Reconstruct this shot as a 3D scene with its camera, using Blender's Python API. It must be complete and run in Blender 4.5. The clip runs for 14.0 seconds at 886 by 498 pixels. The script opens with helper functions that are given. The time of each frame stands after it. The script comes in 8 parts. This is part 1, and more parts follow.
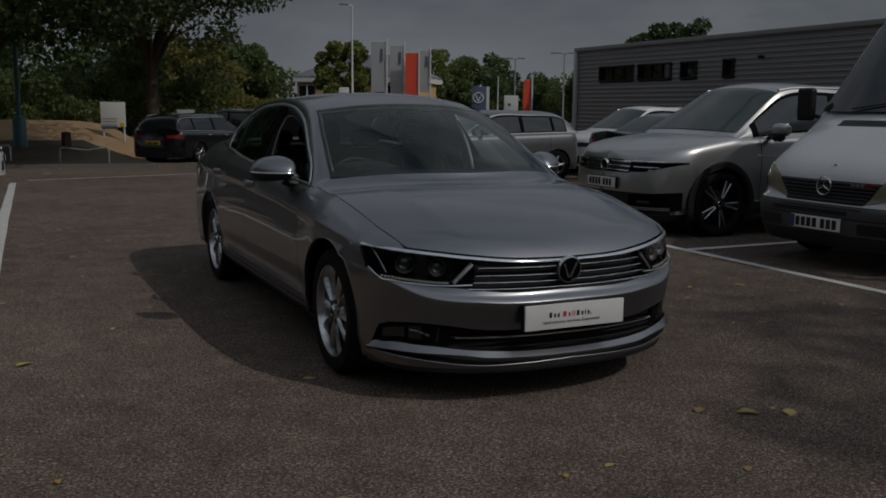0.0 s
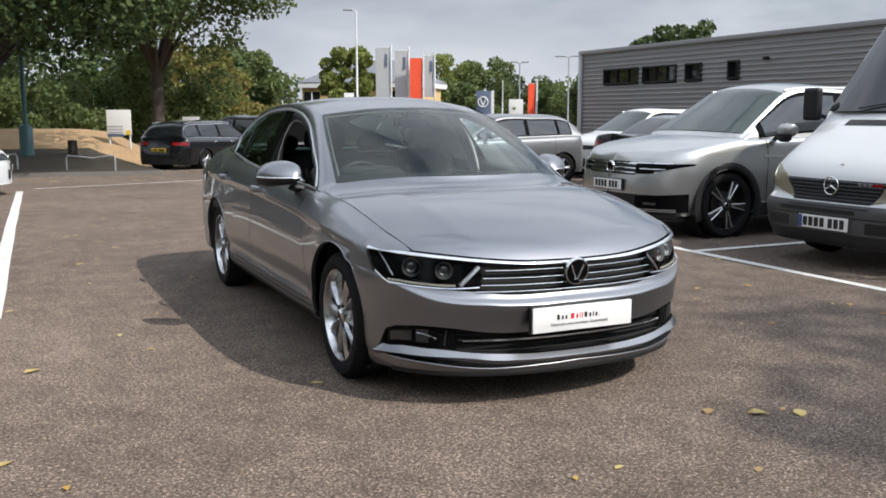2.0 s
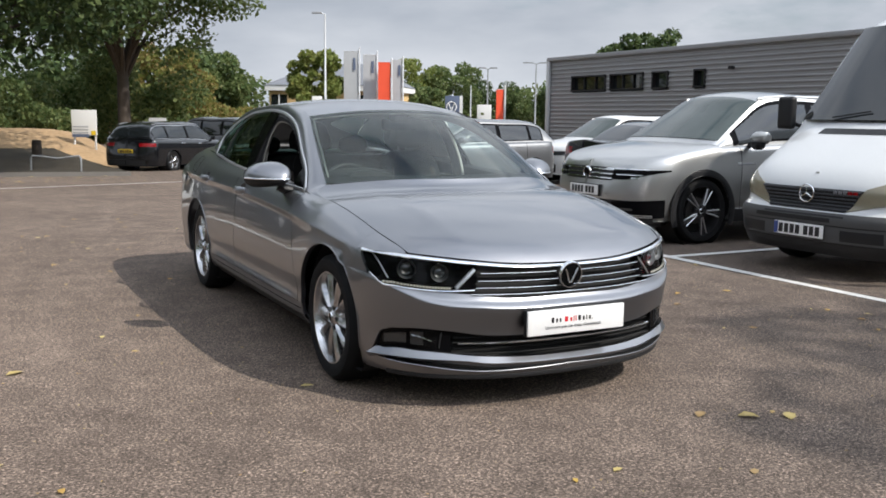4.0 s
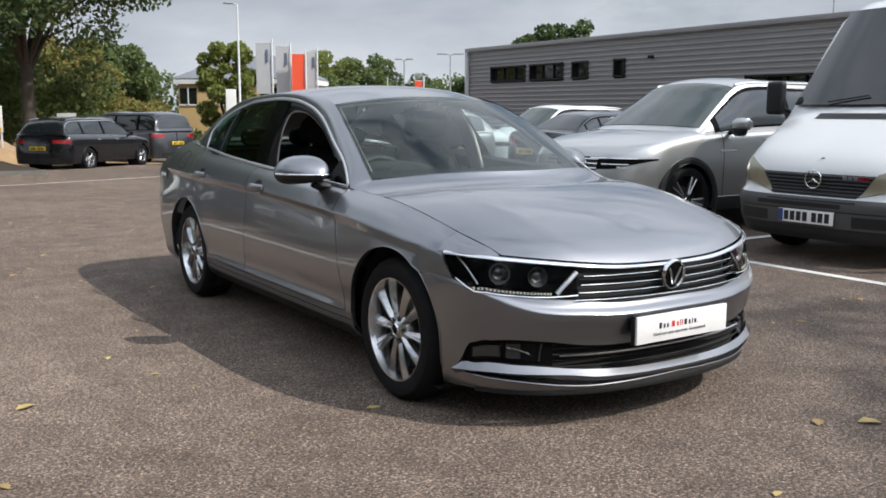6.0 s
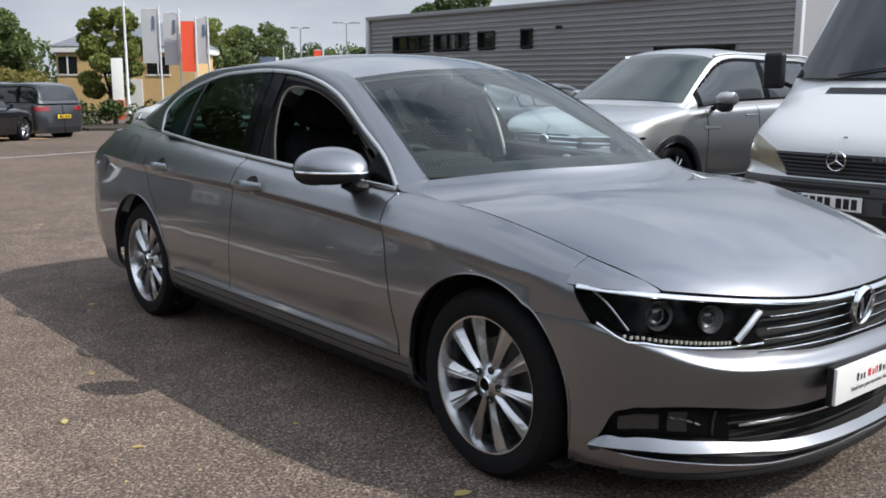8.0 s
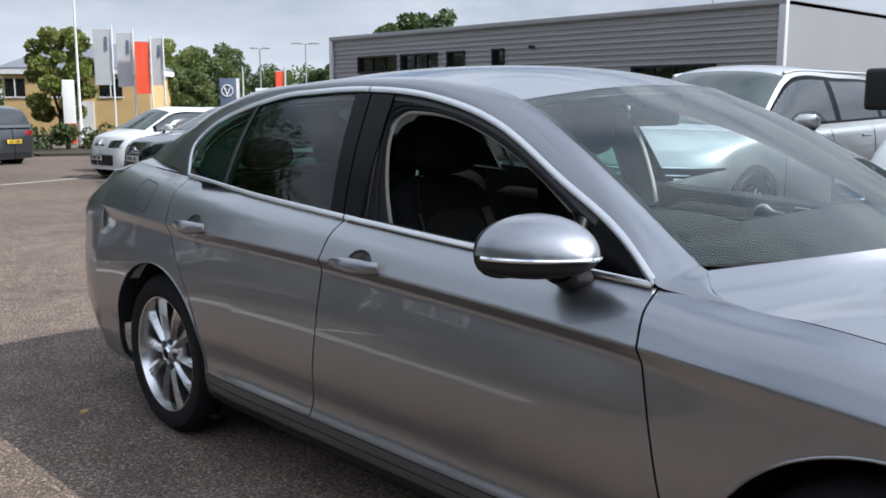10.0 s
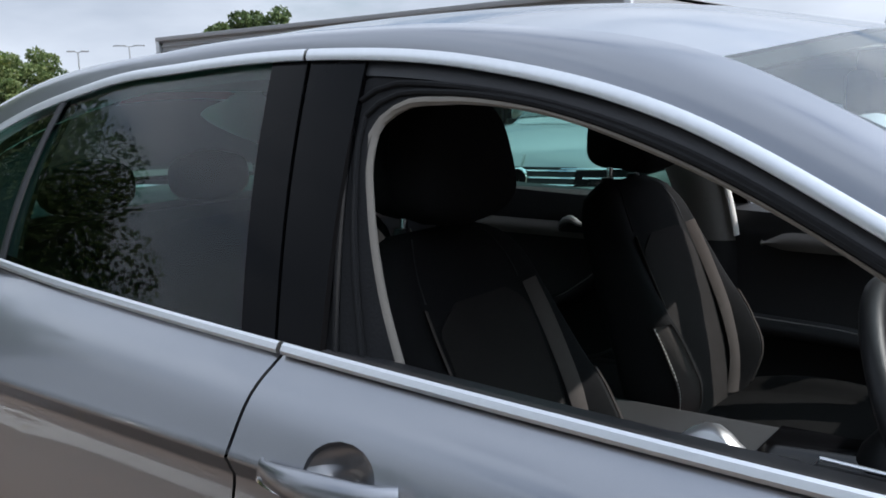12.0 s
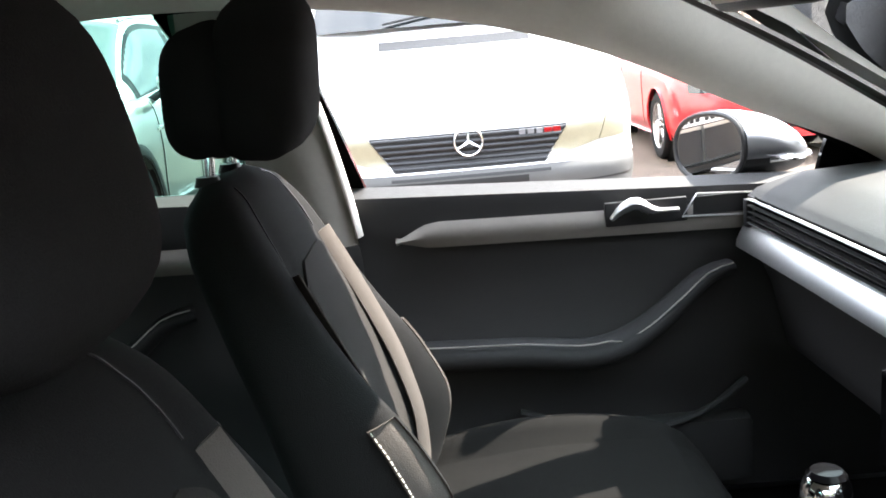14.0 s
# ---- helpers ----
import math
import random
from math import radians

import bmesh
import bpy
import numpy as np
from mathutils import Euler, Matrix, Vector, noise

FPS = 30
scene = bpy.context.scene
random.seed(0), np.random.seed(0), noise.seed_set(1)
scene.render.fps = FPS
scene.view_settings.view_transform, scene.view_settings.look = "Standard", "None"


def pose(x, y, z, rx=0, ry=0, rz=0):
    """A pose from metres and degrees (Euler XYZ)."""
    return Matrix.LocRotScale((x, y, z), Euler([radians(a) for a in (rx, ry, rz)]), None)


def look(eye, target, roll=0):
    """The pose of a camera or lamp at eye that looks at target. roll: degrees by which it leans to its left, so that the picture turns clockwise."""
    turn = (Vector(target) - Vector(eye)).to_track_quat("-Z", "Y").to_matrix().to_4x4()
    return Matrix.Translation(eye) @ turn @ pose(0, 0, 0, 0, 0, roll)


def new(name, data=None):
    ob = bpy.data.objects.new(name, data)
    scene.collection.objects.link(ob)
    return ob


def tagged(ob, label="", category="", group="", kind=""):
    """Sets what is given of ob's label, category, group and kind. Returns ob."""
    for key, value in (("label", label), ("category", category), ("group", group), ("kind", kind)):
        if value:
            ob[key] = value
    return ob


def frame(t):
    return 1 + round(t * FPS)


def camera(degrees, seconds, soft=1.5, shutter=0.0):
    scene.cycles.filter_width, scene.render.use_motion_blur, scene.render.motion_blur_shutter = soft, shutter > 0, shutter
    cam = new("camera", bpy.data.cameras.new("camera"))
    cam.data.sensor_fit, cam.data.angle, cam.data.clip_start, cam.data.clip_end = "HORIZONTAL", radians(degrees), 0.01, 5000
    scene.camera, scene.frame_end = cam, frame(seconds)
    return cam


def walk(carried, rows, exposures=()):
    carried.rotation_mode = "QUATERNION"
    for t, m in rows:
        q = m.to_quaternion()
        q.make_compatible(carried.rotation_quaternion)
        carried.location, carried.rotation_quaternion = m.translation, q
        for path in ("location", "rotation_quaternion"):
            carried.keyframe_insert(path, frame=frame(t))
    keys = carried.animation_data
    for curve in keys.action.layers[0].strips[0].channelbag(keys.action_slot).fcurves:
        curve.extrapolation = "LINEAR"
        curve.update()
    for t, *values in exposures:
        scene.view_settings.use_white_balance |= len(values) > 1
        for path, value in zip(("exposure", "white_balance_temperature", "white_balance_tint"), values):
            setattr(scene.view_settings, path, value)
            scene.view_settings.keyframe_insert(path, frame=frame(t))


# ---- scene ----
cam = camera(51.5, 14.0, soft=1.75)
PATH = [
    (0, (-2.334, -4.339, 1.339), (-1.479, -2.556, 1.037), 0.6),
    (0.5, (-2.325, -4.323, 1.333), (-1.483, -2.534, 1.039), 0.2),
    (1, (-2.333, -4.341, 1.336), (-1.497, -2.547, 1.047), -0.2),
    (1.5, (-2.342, -4.337, 1.328), (-1.501, -2.545, 1.041), -0.1),
    (2, (-2.333, -4.331, 1.33), (-1.49, -2.542, 1.038), 0.0),
    (2.5, (-2.338, -4.342, 1.335), (-1.488, -2.556, 1.042), 0.0),
    (3, (-2.324, -4.351, 1.329), (-1.464, -2.569, 1.04), -0.1),
    (5.3, (-2.709, -3.846, 1.309), (-1.703, -2.14, 1.028), 1.1),
    (5.5, (-2.731, -3.742, 1.305), (-1.711, -2.045, 1.022), 0.8),
    (6, (-2.881, -3.463, 1.283), (-1.798, -1.808, 0.987), 0.1),
    (6.5, (-2.972, -3.188, 1.285), (-1.818, -1.588, 0.956), -0.8),
    (7, (-2.916, -2.858, 1.274), (-1.713, -1.3, 0.919), -0.9),
    (7.5, (-2.898, -2.512, 1.27), (-1.658, -0.984, 0.913), -0.3),
    (8, (-2.85, -2.135, 1.305), (-1.583, -0.63, 0.948), 0.2),
    (8.5, (-2.748, -1.737, 1.312), (-1.471, -0.238, 0.961), 1.2),
    (10.8, (-2.22, 0.008, 1.31), (-0.793, 1.376, 1.011), -2.0),
    (11, (-2.119, 0.145, 1.314), (-0.666, 1.485, 1.008), -2.4),
    (11.5, (-1.856, 0.462, 1.303), (-0.357, 1.75, 0.998), -2.6),
    (12, (-1.621, 0.779, 1.282), (-0.048, 1.972, 0.963), -1.8),
    (12.5, (-1.392, 1.015, 1.29), (0.262, 2.08, 0.931), -2.1),
    (13, (-1.146, 1.217, 1.266), (0.619, 2.078, 0.888), -2.1),
    (13.5, (-0.965, 1.372, 1.232), (0.937, 1.86, 0.852), -4.1),
    (14, (-0.875, 1.451, 1.233), (1.077, 1.462, 0.8), -5.1),
]
# the film fades in over its first second
EXPOSURES = [
    (0.0, -2.65, 6580, 10), (0.3, -2.30, 6580, 10), (0.6, -1.70, 6580, 10), (0.9, -1.20, 6580, 10), (1.2, -0.50, 6580, 10), (1.5, -0.23, 6580, 10),
    (5.5, -0.21, 6580, 10), (7.2, -0.34, 6550, 10), (8.7, -0.19, 6300, 10), (11.0, 0.01, 6200, 10), (12.5, 0.11, 6150, 10), (13.0, 1.81, 6350, 10), (13.5, 2.61, 6750, 10), (14.0, 2.81, 6800, 10),
]
walk(cam, [(t, look(eye, target, roll)) for t, eye, target, roll in PATH], EXPOSURES)

# ---- world and sun ----
SUN_DIR = Vector((0.55, -0.93, 1.0)).normalized()
world = bpy.data.worlds.new("sky")
scene.world = world
world.use_nodes = True
wt = world.node_tree
wt.nodes.clear()


def wnode(kind, **props):
    n = wt.nodes.new(kind)
    for k, v in props.items():
        if k == "sky_type":
            n.sky_type = v
    return n


w_out = wnode("ShaderNodeOutputWorld")
w_bg = wnode("ShaderNodeBackground")
w_sky = wnode("ShaderNodeTexSky", sky_type="NISHITA")
w_sky.sun_disc = False
w_sky.sun_elevation = math.asin(SUN_DIR.z)
w_sky.sun_rotation = math.atan2(SUN_DIR.x, SUN_DIR.y)
w_co = wnode("ShaderNodeTexCoord")
w_map = wnode("ShaderNodeMapping")
w_map.inputs["Scale"].default_value = (1.0, 1.0, 3.2)
w_no = wnode("ShaderNodeTexNoise")
w_no.inputs["Scale"].default_value = 2.3
w_no.inputs["Detail"].default_value = 7.0
w_no.inputs["Roughness"].default_value = 0.55
w_ramp = wnode("ShaderNodeValToRGB")
w_ramp.color_ramp.elements[0].position = 0.30
w_ramp.color_ramp.elements[1].position = 0.44
w_no2 = wnode("ShaderNodeTexNoise")
w_no2.inputs["Scale"].default_value = 3.4
w_no2.inputs["Detail"].default_value = 6.0
w_cl = wnode("ShaderNodeValToRGB")
w_cl.color_ramp.elements[0].position = 0.3
w_cl.color_ramp.elements[0].color = (4.2, 4.8, 5.75, 1)
w_cl.color_ramp.elements[1].position = 0.7
w_cl.color_ramp.elements[1].color = (7.9, 8.4, 9.2, 1)
w_mix = wnode("ShaderNodeMixRGB")
wt.links.new(w_co.outputs["Generated"], w_map.inputs["Vector"])
wt.links.new(w_map.outputs["Vector"], w_no.inputs["Vector"])
wt.links.new(w_map.outputs["Vector"], w_no2.inputs["Vector"])
wt.links.new(w_no.outputs["Fac"], w_ramp.inputs["Fac"])
wt.links.new(w_no2.outputs["Fac"], w_cl.inputs["Fac"])
# the cloud cover thins out overhead
w_sep = wnode("ShaderNodeSeparateXYZ")
w_thin = wnode("ShaderNodeMapRange")
w_thin.inputs["From Min"].default_value = 0.55
w_thin.inputs["From Max"].default_value = 0.95
w_thin.inputs["To Min"].default_value = 1.0
w_thin.inputs["To Max"].default_value = 0.8
w_cover = wnode("ShaderNodeMath")
w_cover.operation = "MULTIPLY"
wt.links.new(w_co.outputs["Generated"], w_sep.inputs[0])
wt.links.new(w_sep.outputs["Z"], w_thin.inputs["Value"])
wt.links.new(w_ramp.outputs["Color"], w_cover.inputs[0])
wt.links.new(w_thin.outputs[0], w_cover.inputs[1])
wt.links.new(w_cover.outputs[0], w_mix.inputs["Fac"])
wt.links.new(w_sky.outputs["Color"], w_mix.inputs["Color1"])
wt.links.new(w_cl.outputs["Color"], w_mix.inputs["Color2"])
# thin cloud is brighter towards the sun
w_dot = wnode("ShaderNodeVectorMath")
w_dot.operation = "DOT_PRODUCT"
w_dot.inputs[1].default_value = SUN_DIR
w_pos = wnode("ShaderNodeMath")
w_pos.operation = "MAXIMUM"
w_pos.inputs[1].default_value = 0.0
w_pow = wnode("ShaderNodeMath")
w_pow.operation = "POWER"
w_pow.inputs[1].default_value = 2.5
w_gain = wnode("ShaderNodeMath")
w_gain.operation = "MULTIPLY_ADD"
w_gain.inputs[1].default_value = 1.0
w_gain.inputs[2].default_value = 1.0
w_scale = wnode("ShaderNodeVectorMath")
w_scale.operation = "SCALE"
wt.links.new(w_co.outputs["Generated"], w_dot.inputs[0])
wt.links.new(w_dot.outputs["Value"], w_pos.inputs[0])
wt.links.new(w_pos.outputs[0], w_pow.inputs[0])
wt.links.new(w_pow.outputs[0], w_gain.inputs[0])
wt.links.new(w_mix.outputs["Color"], w_scale.inputs[0])
# cloud tops lit by the high sun outshine the grey bases near the horizon
w_high = wnode("ShaderNodeMapRange")
w_high.interpolation_type = "SMOOTHSTEP"
w_high.inputs["From Min"].default_value = 0.18
w_high.inputs["From Max"].default_value = 0.60
w_high.inputs["To Min"].default_value = 1.0
w_high.inputs["To Max"].default_value = 1.85
w_both = wnode("ShaderNodeMath")
w_both.operation = "MULTIPLY"
wt.links.new(w_sep.outputs["Z"], w_high.inputs["Value"])
wt.links.new(w_gain.outputs[0], w_both.inputs[0])
wt.links.new(w_high.outputs[0], w_both.inputs[1])
wt.links.new(w_both.outputs[0], w_scale.inputs["Scale"])
wt.links.new(w_scale.outputs[0], w_bg.inputs["Color"])
wt.links.new(w_bg.outputs["Background"], w_out.inputs["Surface"])
w_bg.inputs["Strength"].default_value = 0.10

sun = new("sun", bpy.data.lights.new("sun", "SUN"))
sun.data.energy = 5.0
sun.data.angle = radians(0.6)
sun.data.color = (1.0, 0.955, 0.89)
sun.matrix_world = look(SUN_DIR * 60, (0, 0, 0))

# ---- materials ----
def mat_new(name):
    m = bpy.data.materials.new(name)
    m.use_nodes = True
    nt = m.node_tree
    return m, nt, nt.nodes["Principled BSDF"]


def mat(name, color, rough=0.5, metal=0.0, coat=0.0, var=0.12, scale=6.0, bump=0.0, bump_scale=120.0, spec=0.5, fine=0.06, fine_scale=90.0, sheen=0.0):
    """A principled surface whose colour varies at two scales, with fine relief."""
    m, nt, bsdf = mat_new(name)
    bsdf.inputs["Roughness"].default_value = rough
    bsdf.inputs["Metallic"].default_value = metal
    bsdf.inputs["Coat Weight"].default_value = coat
    bsdf.inputs["Coat Roughness"].default_value = 0.03
    bsdf.inputs["Specular IOR Level"].default_value = spec
    bsdf.inputs["Sheen Weight"].default_value = sheen
    co = nt.nodes.new("ShaderNodeTexCoord")
    n1 = nt.nodes.new("ShaderNodeTexNoise")
    n1.inputs["Scale"].default_value = scale
    n1.inputs["Detail"].default_value = 5
    n2 = nt.nodes.new("ShaderNodeTexNoise")
    n2.inputs["Scale"].default_value = fine_scale
    n2.inputs["Detail"].default_value = 3
    nt.links.new(co.outputs["Object"], n1.inputs["Vector"])
    nt.links.new(co.outputs["Object"], n2.inputs["Vector"])
    add = nt.nodes.new("ShaderNodeMath")
    add.operation = "MULTIPLY_ADD"
    add.inputs[1].default_value = var * 2
    add.inputs[2].default_value = 1 - var
    nt.links.new(n1.outputs["Fac"], add.inputs[0])
    add2 = nt.nodes.new("ShaderNodeMath")
    add2.operation = "MULTIPLY_ADD"
    add2.inputs[1].default_value = fine * 2
    nt.links.new(n2.outputs["Fac"], add2.inputs[0])
    sub = nt.nodes.new("ShaderNodeMath")
    sub.operation = "SUBTRACT"
    sub.inputs[1].default_value = fine
    nt.links.new(add.outputs[0], sub.inputs[0])
    nt.links.new(sub.outputs[0], add2.inputs[2])
    mul = nt.nodes.new("ShaderNodeVectorMath")
    mul.operation = "SCALE"
    mul.inputs[0].default_value = color[:3]
    nt.links.new(add2.outputs[0], mul.inputs["Scale"])
    nt.links.new(mul.outputs[0], bsdf.inputs["Base Color"])
    if bump:
        b = nt.nodes.new("ShaderNodeBump")
        b.inputs["Strength"].default_value = bump
        b.inputs["Distance"].default_value = 0.004
        n3 = nt.nodes.new("ShaderNodeTexNoise")
        n3.inputs["Scale"].default_value = bump_scale
        n3.inputs["Detail"].default_value = 4
        nt.links.new(co.outputs["Object"], n3.inputs["Vector"])
        nt.links.new(n3.outputs["Fac"], b.inputs["Height"])
        nt.links.new(b.outputs["Normal"], bsdf.inputs["Normal"])
    return m


def glass_mat(name, tint, gloss_rough=0.0, ior=1.5, base_gloss=1.0, haze=0.0):
    """A thin pane: clear transmission in the tint, with mirror gloss by Fresnel."""
    m, nt, bsdf = mat_new(name)
    nt.nodes.remove(bsdf)
    out = nt.nodes["Material Output"]
    tr = nt.nodes.new("ShaderNodeBsdfTransparent")
    tr.inputs["Color"].default_value = (*tint, 1)
    gl = nt.nodes.new("ShaderNodeBsdfGlossy")
    gl.inputs["Roughness"].default_value = gloss_rough
    gl.inputs["Color"].default_value = (base_gloss, base_gloss, base_gloss, 1)
    fr = nt.nodes.new("ShaderNodeFresnel")
    fr.inputs["IOR"].default_value = ior
    mx = nt.nodes.new("ShaderNodeMixShader")
    nt.links.new(fr.outputs[0], mx.inputs[0])
    nt.links.new(tr.outputs[0], mx.inputs[1])
    nt.links.new(gl.outputs[0], mx.inputs[2])
    nt.links.new(mx.outputs[0], out.inputs["Surface"])
    # pale green diffuse veil imitates the hazy sky glare on the pane
    if haze:
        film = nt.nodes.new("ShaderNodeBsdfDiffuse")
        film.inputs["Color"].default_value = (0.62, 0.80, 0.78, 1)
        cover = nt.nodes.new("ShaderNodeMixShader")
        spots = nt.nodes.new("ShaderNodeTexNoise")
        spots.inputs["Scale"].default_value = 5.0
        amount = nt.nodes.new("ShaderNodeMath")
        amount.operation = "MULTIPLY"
        amount.inputs[1].default_value = haze * 2
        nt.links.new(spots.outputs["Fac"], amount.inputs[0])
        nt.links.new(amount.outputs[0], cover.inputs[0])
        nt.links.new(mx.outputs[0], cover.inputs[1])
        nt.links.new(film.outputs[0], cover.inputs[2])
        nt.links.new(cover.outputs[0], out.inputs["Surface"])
    return m


def flake_paint(name, color):
    """Metallic lacquer: a tight and a wide flake lobe under clear coat."""
    m = mat(name, color, 0.31, 0.97, 1.0, 0.02, 2.0, 0.0, fine=0.05, fine_scale=900)
    nt = m.node_tree
    tight = nt.nodes["Principled BSDF"]
    wide = nt.nodes.new("ShaderNodeBsdfPrincipled")
    wide.inputs["Metallic"].default_value = 0.97
    wide.inputs["Roughness"].default_value = 0.42
    wide.inputs["Coat Weight"].default_value = 1.0
    co = nt.nodes.new("ShaderNodeTexCoord")
    wave = nt.nodes.new("ShaderNodeTexNoise")
    wave.inputs["Scale"].default_value = 5.0
    wave.inputs["Detail"].default_value = 1.5
    peel = nt.nodes.new("ShaderNodeBump")
    peel.inputs["Strength"].default_value = 0.11
    peel.inputs["Distance"].default_value = 0.006
    nt.links.new(co.outputs["Object"], wave.inputs["Vector"])
    nt.links.new(wave.outputs["Fac"], peel.inputs["Height"])
    nt.links.new(peel.outputs["Normal"], tight.inputs["Normal"])
    gain = nt.nodes.new("ShaderNodeVectorMath")
    gain.operation = "SCALE"
    gain.inputs["Scale"].default_value = 1.7
    nt.links.new(tight.inputs["Base Color"].links[0].from_socket, gain.inputs[0])
    nt.links.new(gain.outputs[0], wide.inputs["Base Color"])
    mx = nt.nodes.new("ShaderNodeMixShader")
    mx.inputs[0].default_value = 0.20
    nt.links.new(tight.outputs[0], mx.inputs[1])
    nt.links.new(wide.outputs[0], mx.inputs[2])
    nt.links.new(mx.outputs[0], nt.nodes["Material Output"].inputs["Surface"])
    return m


M_SILVER = flake_paint("silver_paint", (0.215, 0.221, 0.236))
M_SILVER2 = flake_paint("bright_silver_paint", (0.44, 0.44, 0.43))
M_GOLF = mat("grey_silver_paint", (0.16, 0.165, 0.172), 0.46, 0.6, 1.0, 0.03, 2.0)
M_BLACKPAINT = mat("black_paint", (0.005, 0.0055, 0.007), 0.20, 0.0, 1.0, 0.1, 2.0)
M_BLUEBLACK = mat("dark_blue_paint", (0.014, 0.018, 0.03), 0.25, 0.3, 1.0, 0.1, 2.0)
M_GREYPAINT = mat("dark_grey_paint", (0.05, 0.052, 0.058), 0.28, 0.5, 1.0, 0.1, 2.0)
M_WHITEPAINT = mat("white_paint", (0.62, 0.63, 0.63), 0.35, 0.0, 0.6, 0.04, 2.0)
M_REDPAINT = mat("red_paint", (0.55, 0.02, 0.025), 0.3, 0.0, 1.0, 0.05, 2.0)
M_BLUEPAINT = mat("blue_paint", (0.02, 0.06, 0.25), 0.3, 0.2, 1.0, 0.05, 2.0)
M_CHROME = mat("chrome", (0.82, 0.83, 0.84), 0.09, 1.0, 0.0, 0.03, 5.0)
M_SATIN = mat("satin_aluminium", (0.66, 0.67, 0.68), 0.36, 1.0, 0.0, 0.05, 8.0)
M_DISC = mat("dull_brake_disc", (0.12, 0.115, 0.11), 0.5, 0.7, 0.0, 0.15, 20.0)
M_ALLOY = mat("alloy_wheel_silver", (0.60, 0.60, 0.61), 0.22, 0.95, 0.4, 0.06, 10.0)
M_DARKALLOY = mat("black_alloy", (0.02, 0.02, 0.022), 0.3, 0.2, 0.6, 0.1, 10.0)
M_RUBBER = mat("tyre_rubber", (0.009, 0.009, 0.0095), 0.8, 0.0, 0.0, 0.25, 18.0, 0.3, 200.0, fine=0.15, spec=0.2)
M_TRIM = mat("black_plastic", (0.016, 0.016, 0.017), 0.45, 0.0, 0.0, 0.12, 8.0, 0.12, 500.0, spec=0.3)
M_PIANO = mat("gloss_black", (0.004, 0.004, 0.0045), 0.08, 0.0, 0.0, 0.1, 8.0, spec=0.045)
M_UNDER = mat("underbody_black", (0.01, 0.01, 0.01), 0.9, 0.0, 0.0, 0.2, 8.0)
M_GLASS = glass_mat("windscreen_glass", (0.76, 0.90, 0.86), ior=1.42, haze=0.014)
M_CLEAR = glass_mat("clear_lens", (0.95, 0.96, 0.97), ior=1.28)
M_TINT = glass_mat("tinted_glass", (0.32, 0.58, 0.50), ior=1.32)
M_FARGLASS = mat("dark_window_glass", (0.012, 0.015, 0.017), 0.04, 0.0, 0.0, 0.1, 3.0, spec=0.9)
M_SCREEN = mat("parked_windscreen", (0.050, 0.064, 0.062), 0.05, 0.0, 0.0, 0.45, 1.6, spec=0.45)
M_RED = mat("red_lens", (0.24, 0.006, 0.008), 0.15, 0.0, 0.8, 0.15, 20.0)
M_LAMPIN = mat("lamp_silver", (0.75, 0.76, 0.78), 0.15, 1.0, 0.0, 0.05, 12.0)
M_FOGLENS = mat("fog_lamp_reflector", (0.07, 0.07, 0.068), 0.3, 0.4, 0.6, 0.1, 20.0)
M_LEDLENS = mat("white_led_lens", (0.42, 0.42, 0.37), 0.25, 0.0, 0.5, 0.03, 12.0)
M_PLATE_W = mat("white_plate", (0.80, 0.80, 0.79), 0.35, 0.0, 0.3, 0.05, 10.0)
M_PLATE_Y = mat("yellow_plate", (0.75, 0.52, 0.03), 0.4, 0.0, 0.2, 0.05, 10.0)
M_INK = mat("black_ink", (0.01, 0.01, 0.012), 0.5, 0.0, 0.0, 0.1, 10.0)
M_GREYINK = mat("grey_ink", (0.16, 0.16, 0.17), 0.5, 0.0, 0.0, 0.1, 10.0)
M_REDINK = mat("red_ink", (0.60, 0.02, 0.03), 0.5, 0.0, 0.0, 0.1, 10.0)
M_FABRIC = mat("black_seat_fabric", (0.015, 0.015, 0.0155), 0.95, 0.0, 0.0, 0.2, 9.0, 0.35, 700.0, spec=0.06, fine=0.25, fine_scale=600, sheen=0.0)
M_FABRIC_MID = mat("grey_seat_fabric", (0.026, 0.024, 0.023), 0.95, 0.0, 0.0, 0.2, 9.0, 0.5, 900.0, spec=0.08, fine=0.35, fine_scale=500)
# seat cloth in a deeper tone, putting shade on cushions that catch the sun
M_CUSHION_SHADE = mat("shade_toned_cushion_cloth", (0.0075, 0.0074, 0.0072), 0.95, 0.0, 0.0, 0.25, 9.0, 0.5, 800.0, spec=0.06, fine=0.35, fine_scale=500)
M_PIPING = mat("grey_piping_cloth", (0.22, 0.205, 0.19), 0.85, 0.0, 0.0, 0.12, 9.0, 0.3, 600.0, spec=0.3)
M_TAUPE = mat("taupe_seat_cloth", (0.085, 0.074, 0.068), 0.9, 0.0, 0.0, 0.12, 9.0, 0.3, 600.0, spec=0.2)
M_DASH = mat("dark_dash_plastic", (0.030, 0.030, 0.031), 0.65, 0.0, 0.0, 0.1, 9.0, 0.3, 600.0, spec=0.3)
M_SOFT = mat("soft_black_vinyl", (0.022, 0.022, 0.023), 0.75, 0.0, 0.0, 0.12, 9.0, 0.25, 500.0, spec=0.15)
M_SEAL = mat("grey_cloth_seal", (0.215, 0.195, 0.168), 0.95, 0.0, 0.0, 0.1, 9.0, 0.3, 500.0, spec=0.2)
M_CREAM = mat("pale_grey_lining", (0.72, 0.70, 0.65), 0.9, 0.0, 0.0, 0.06, 7.0, 0.25, 500.0, spec=0.2)
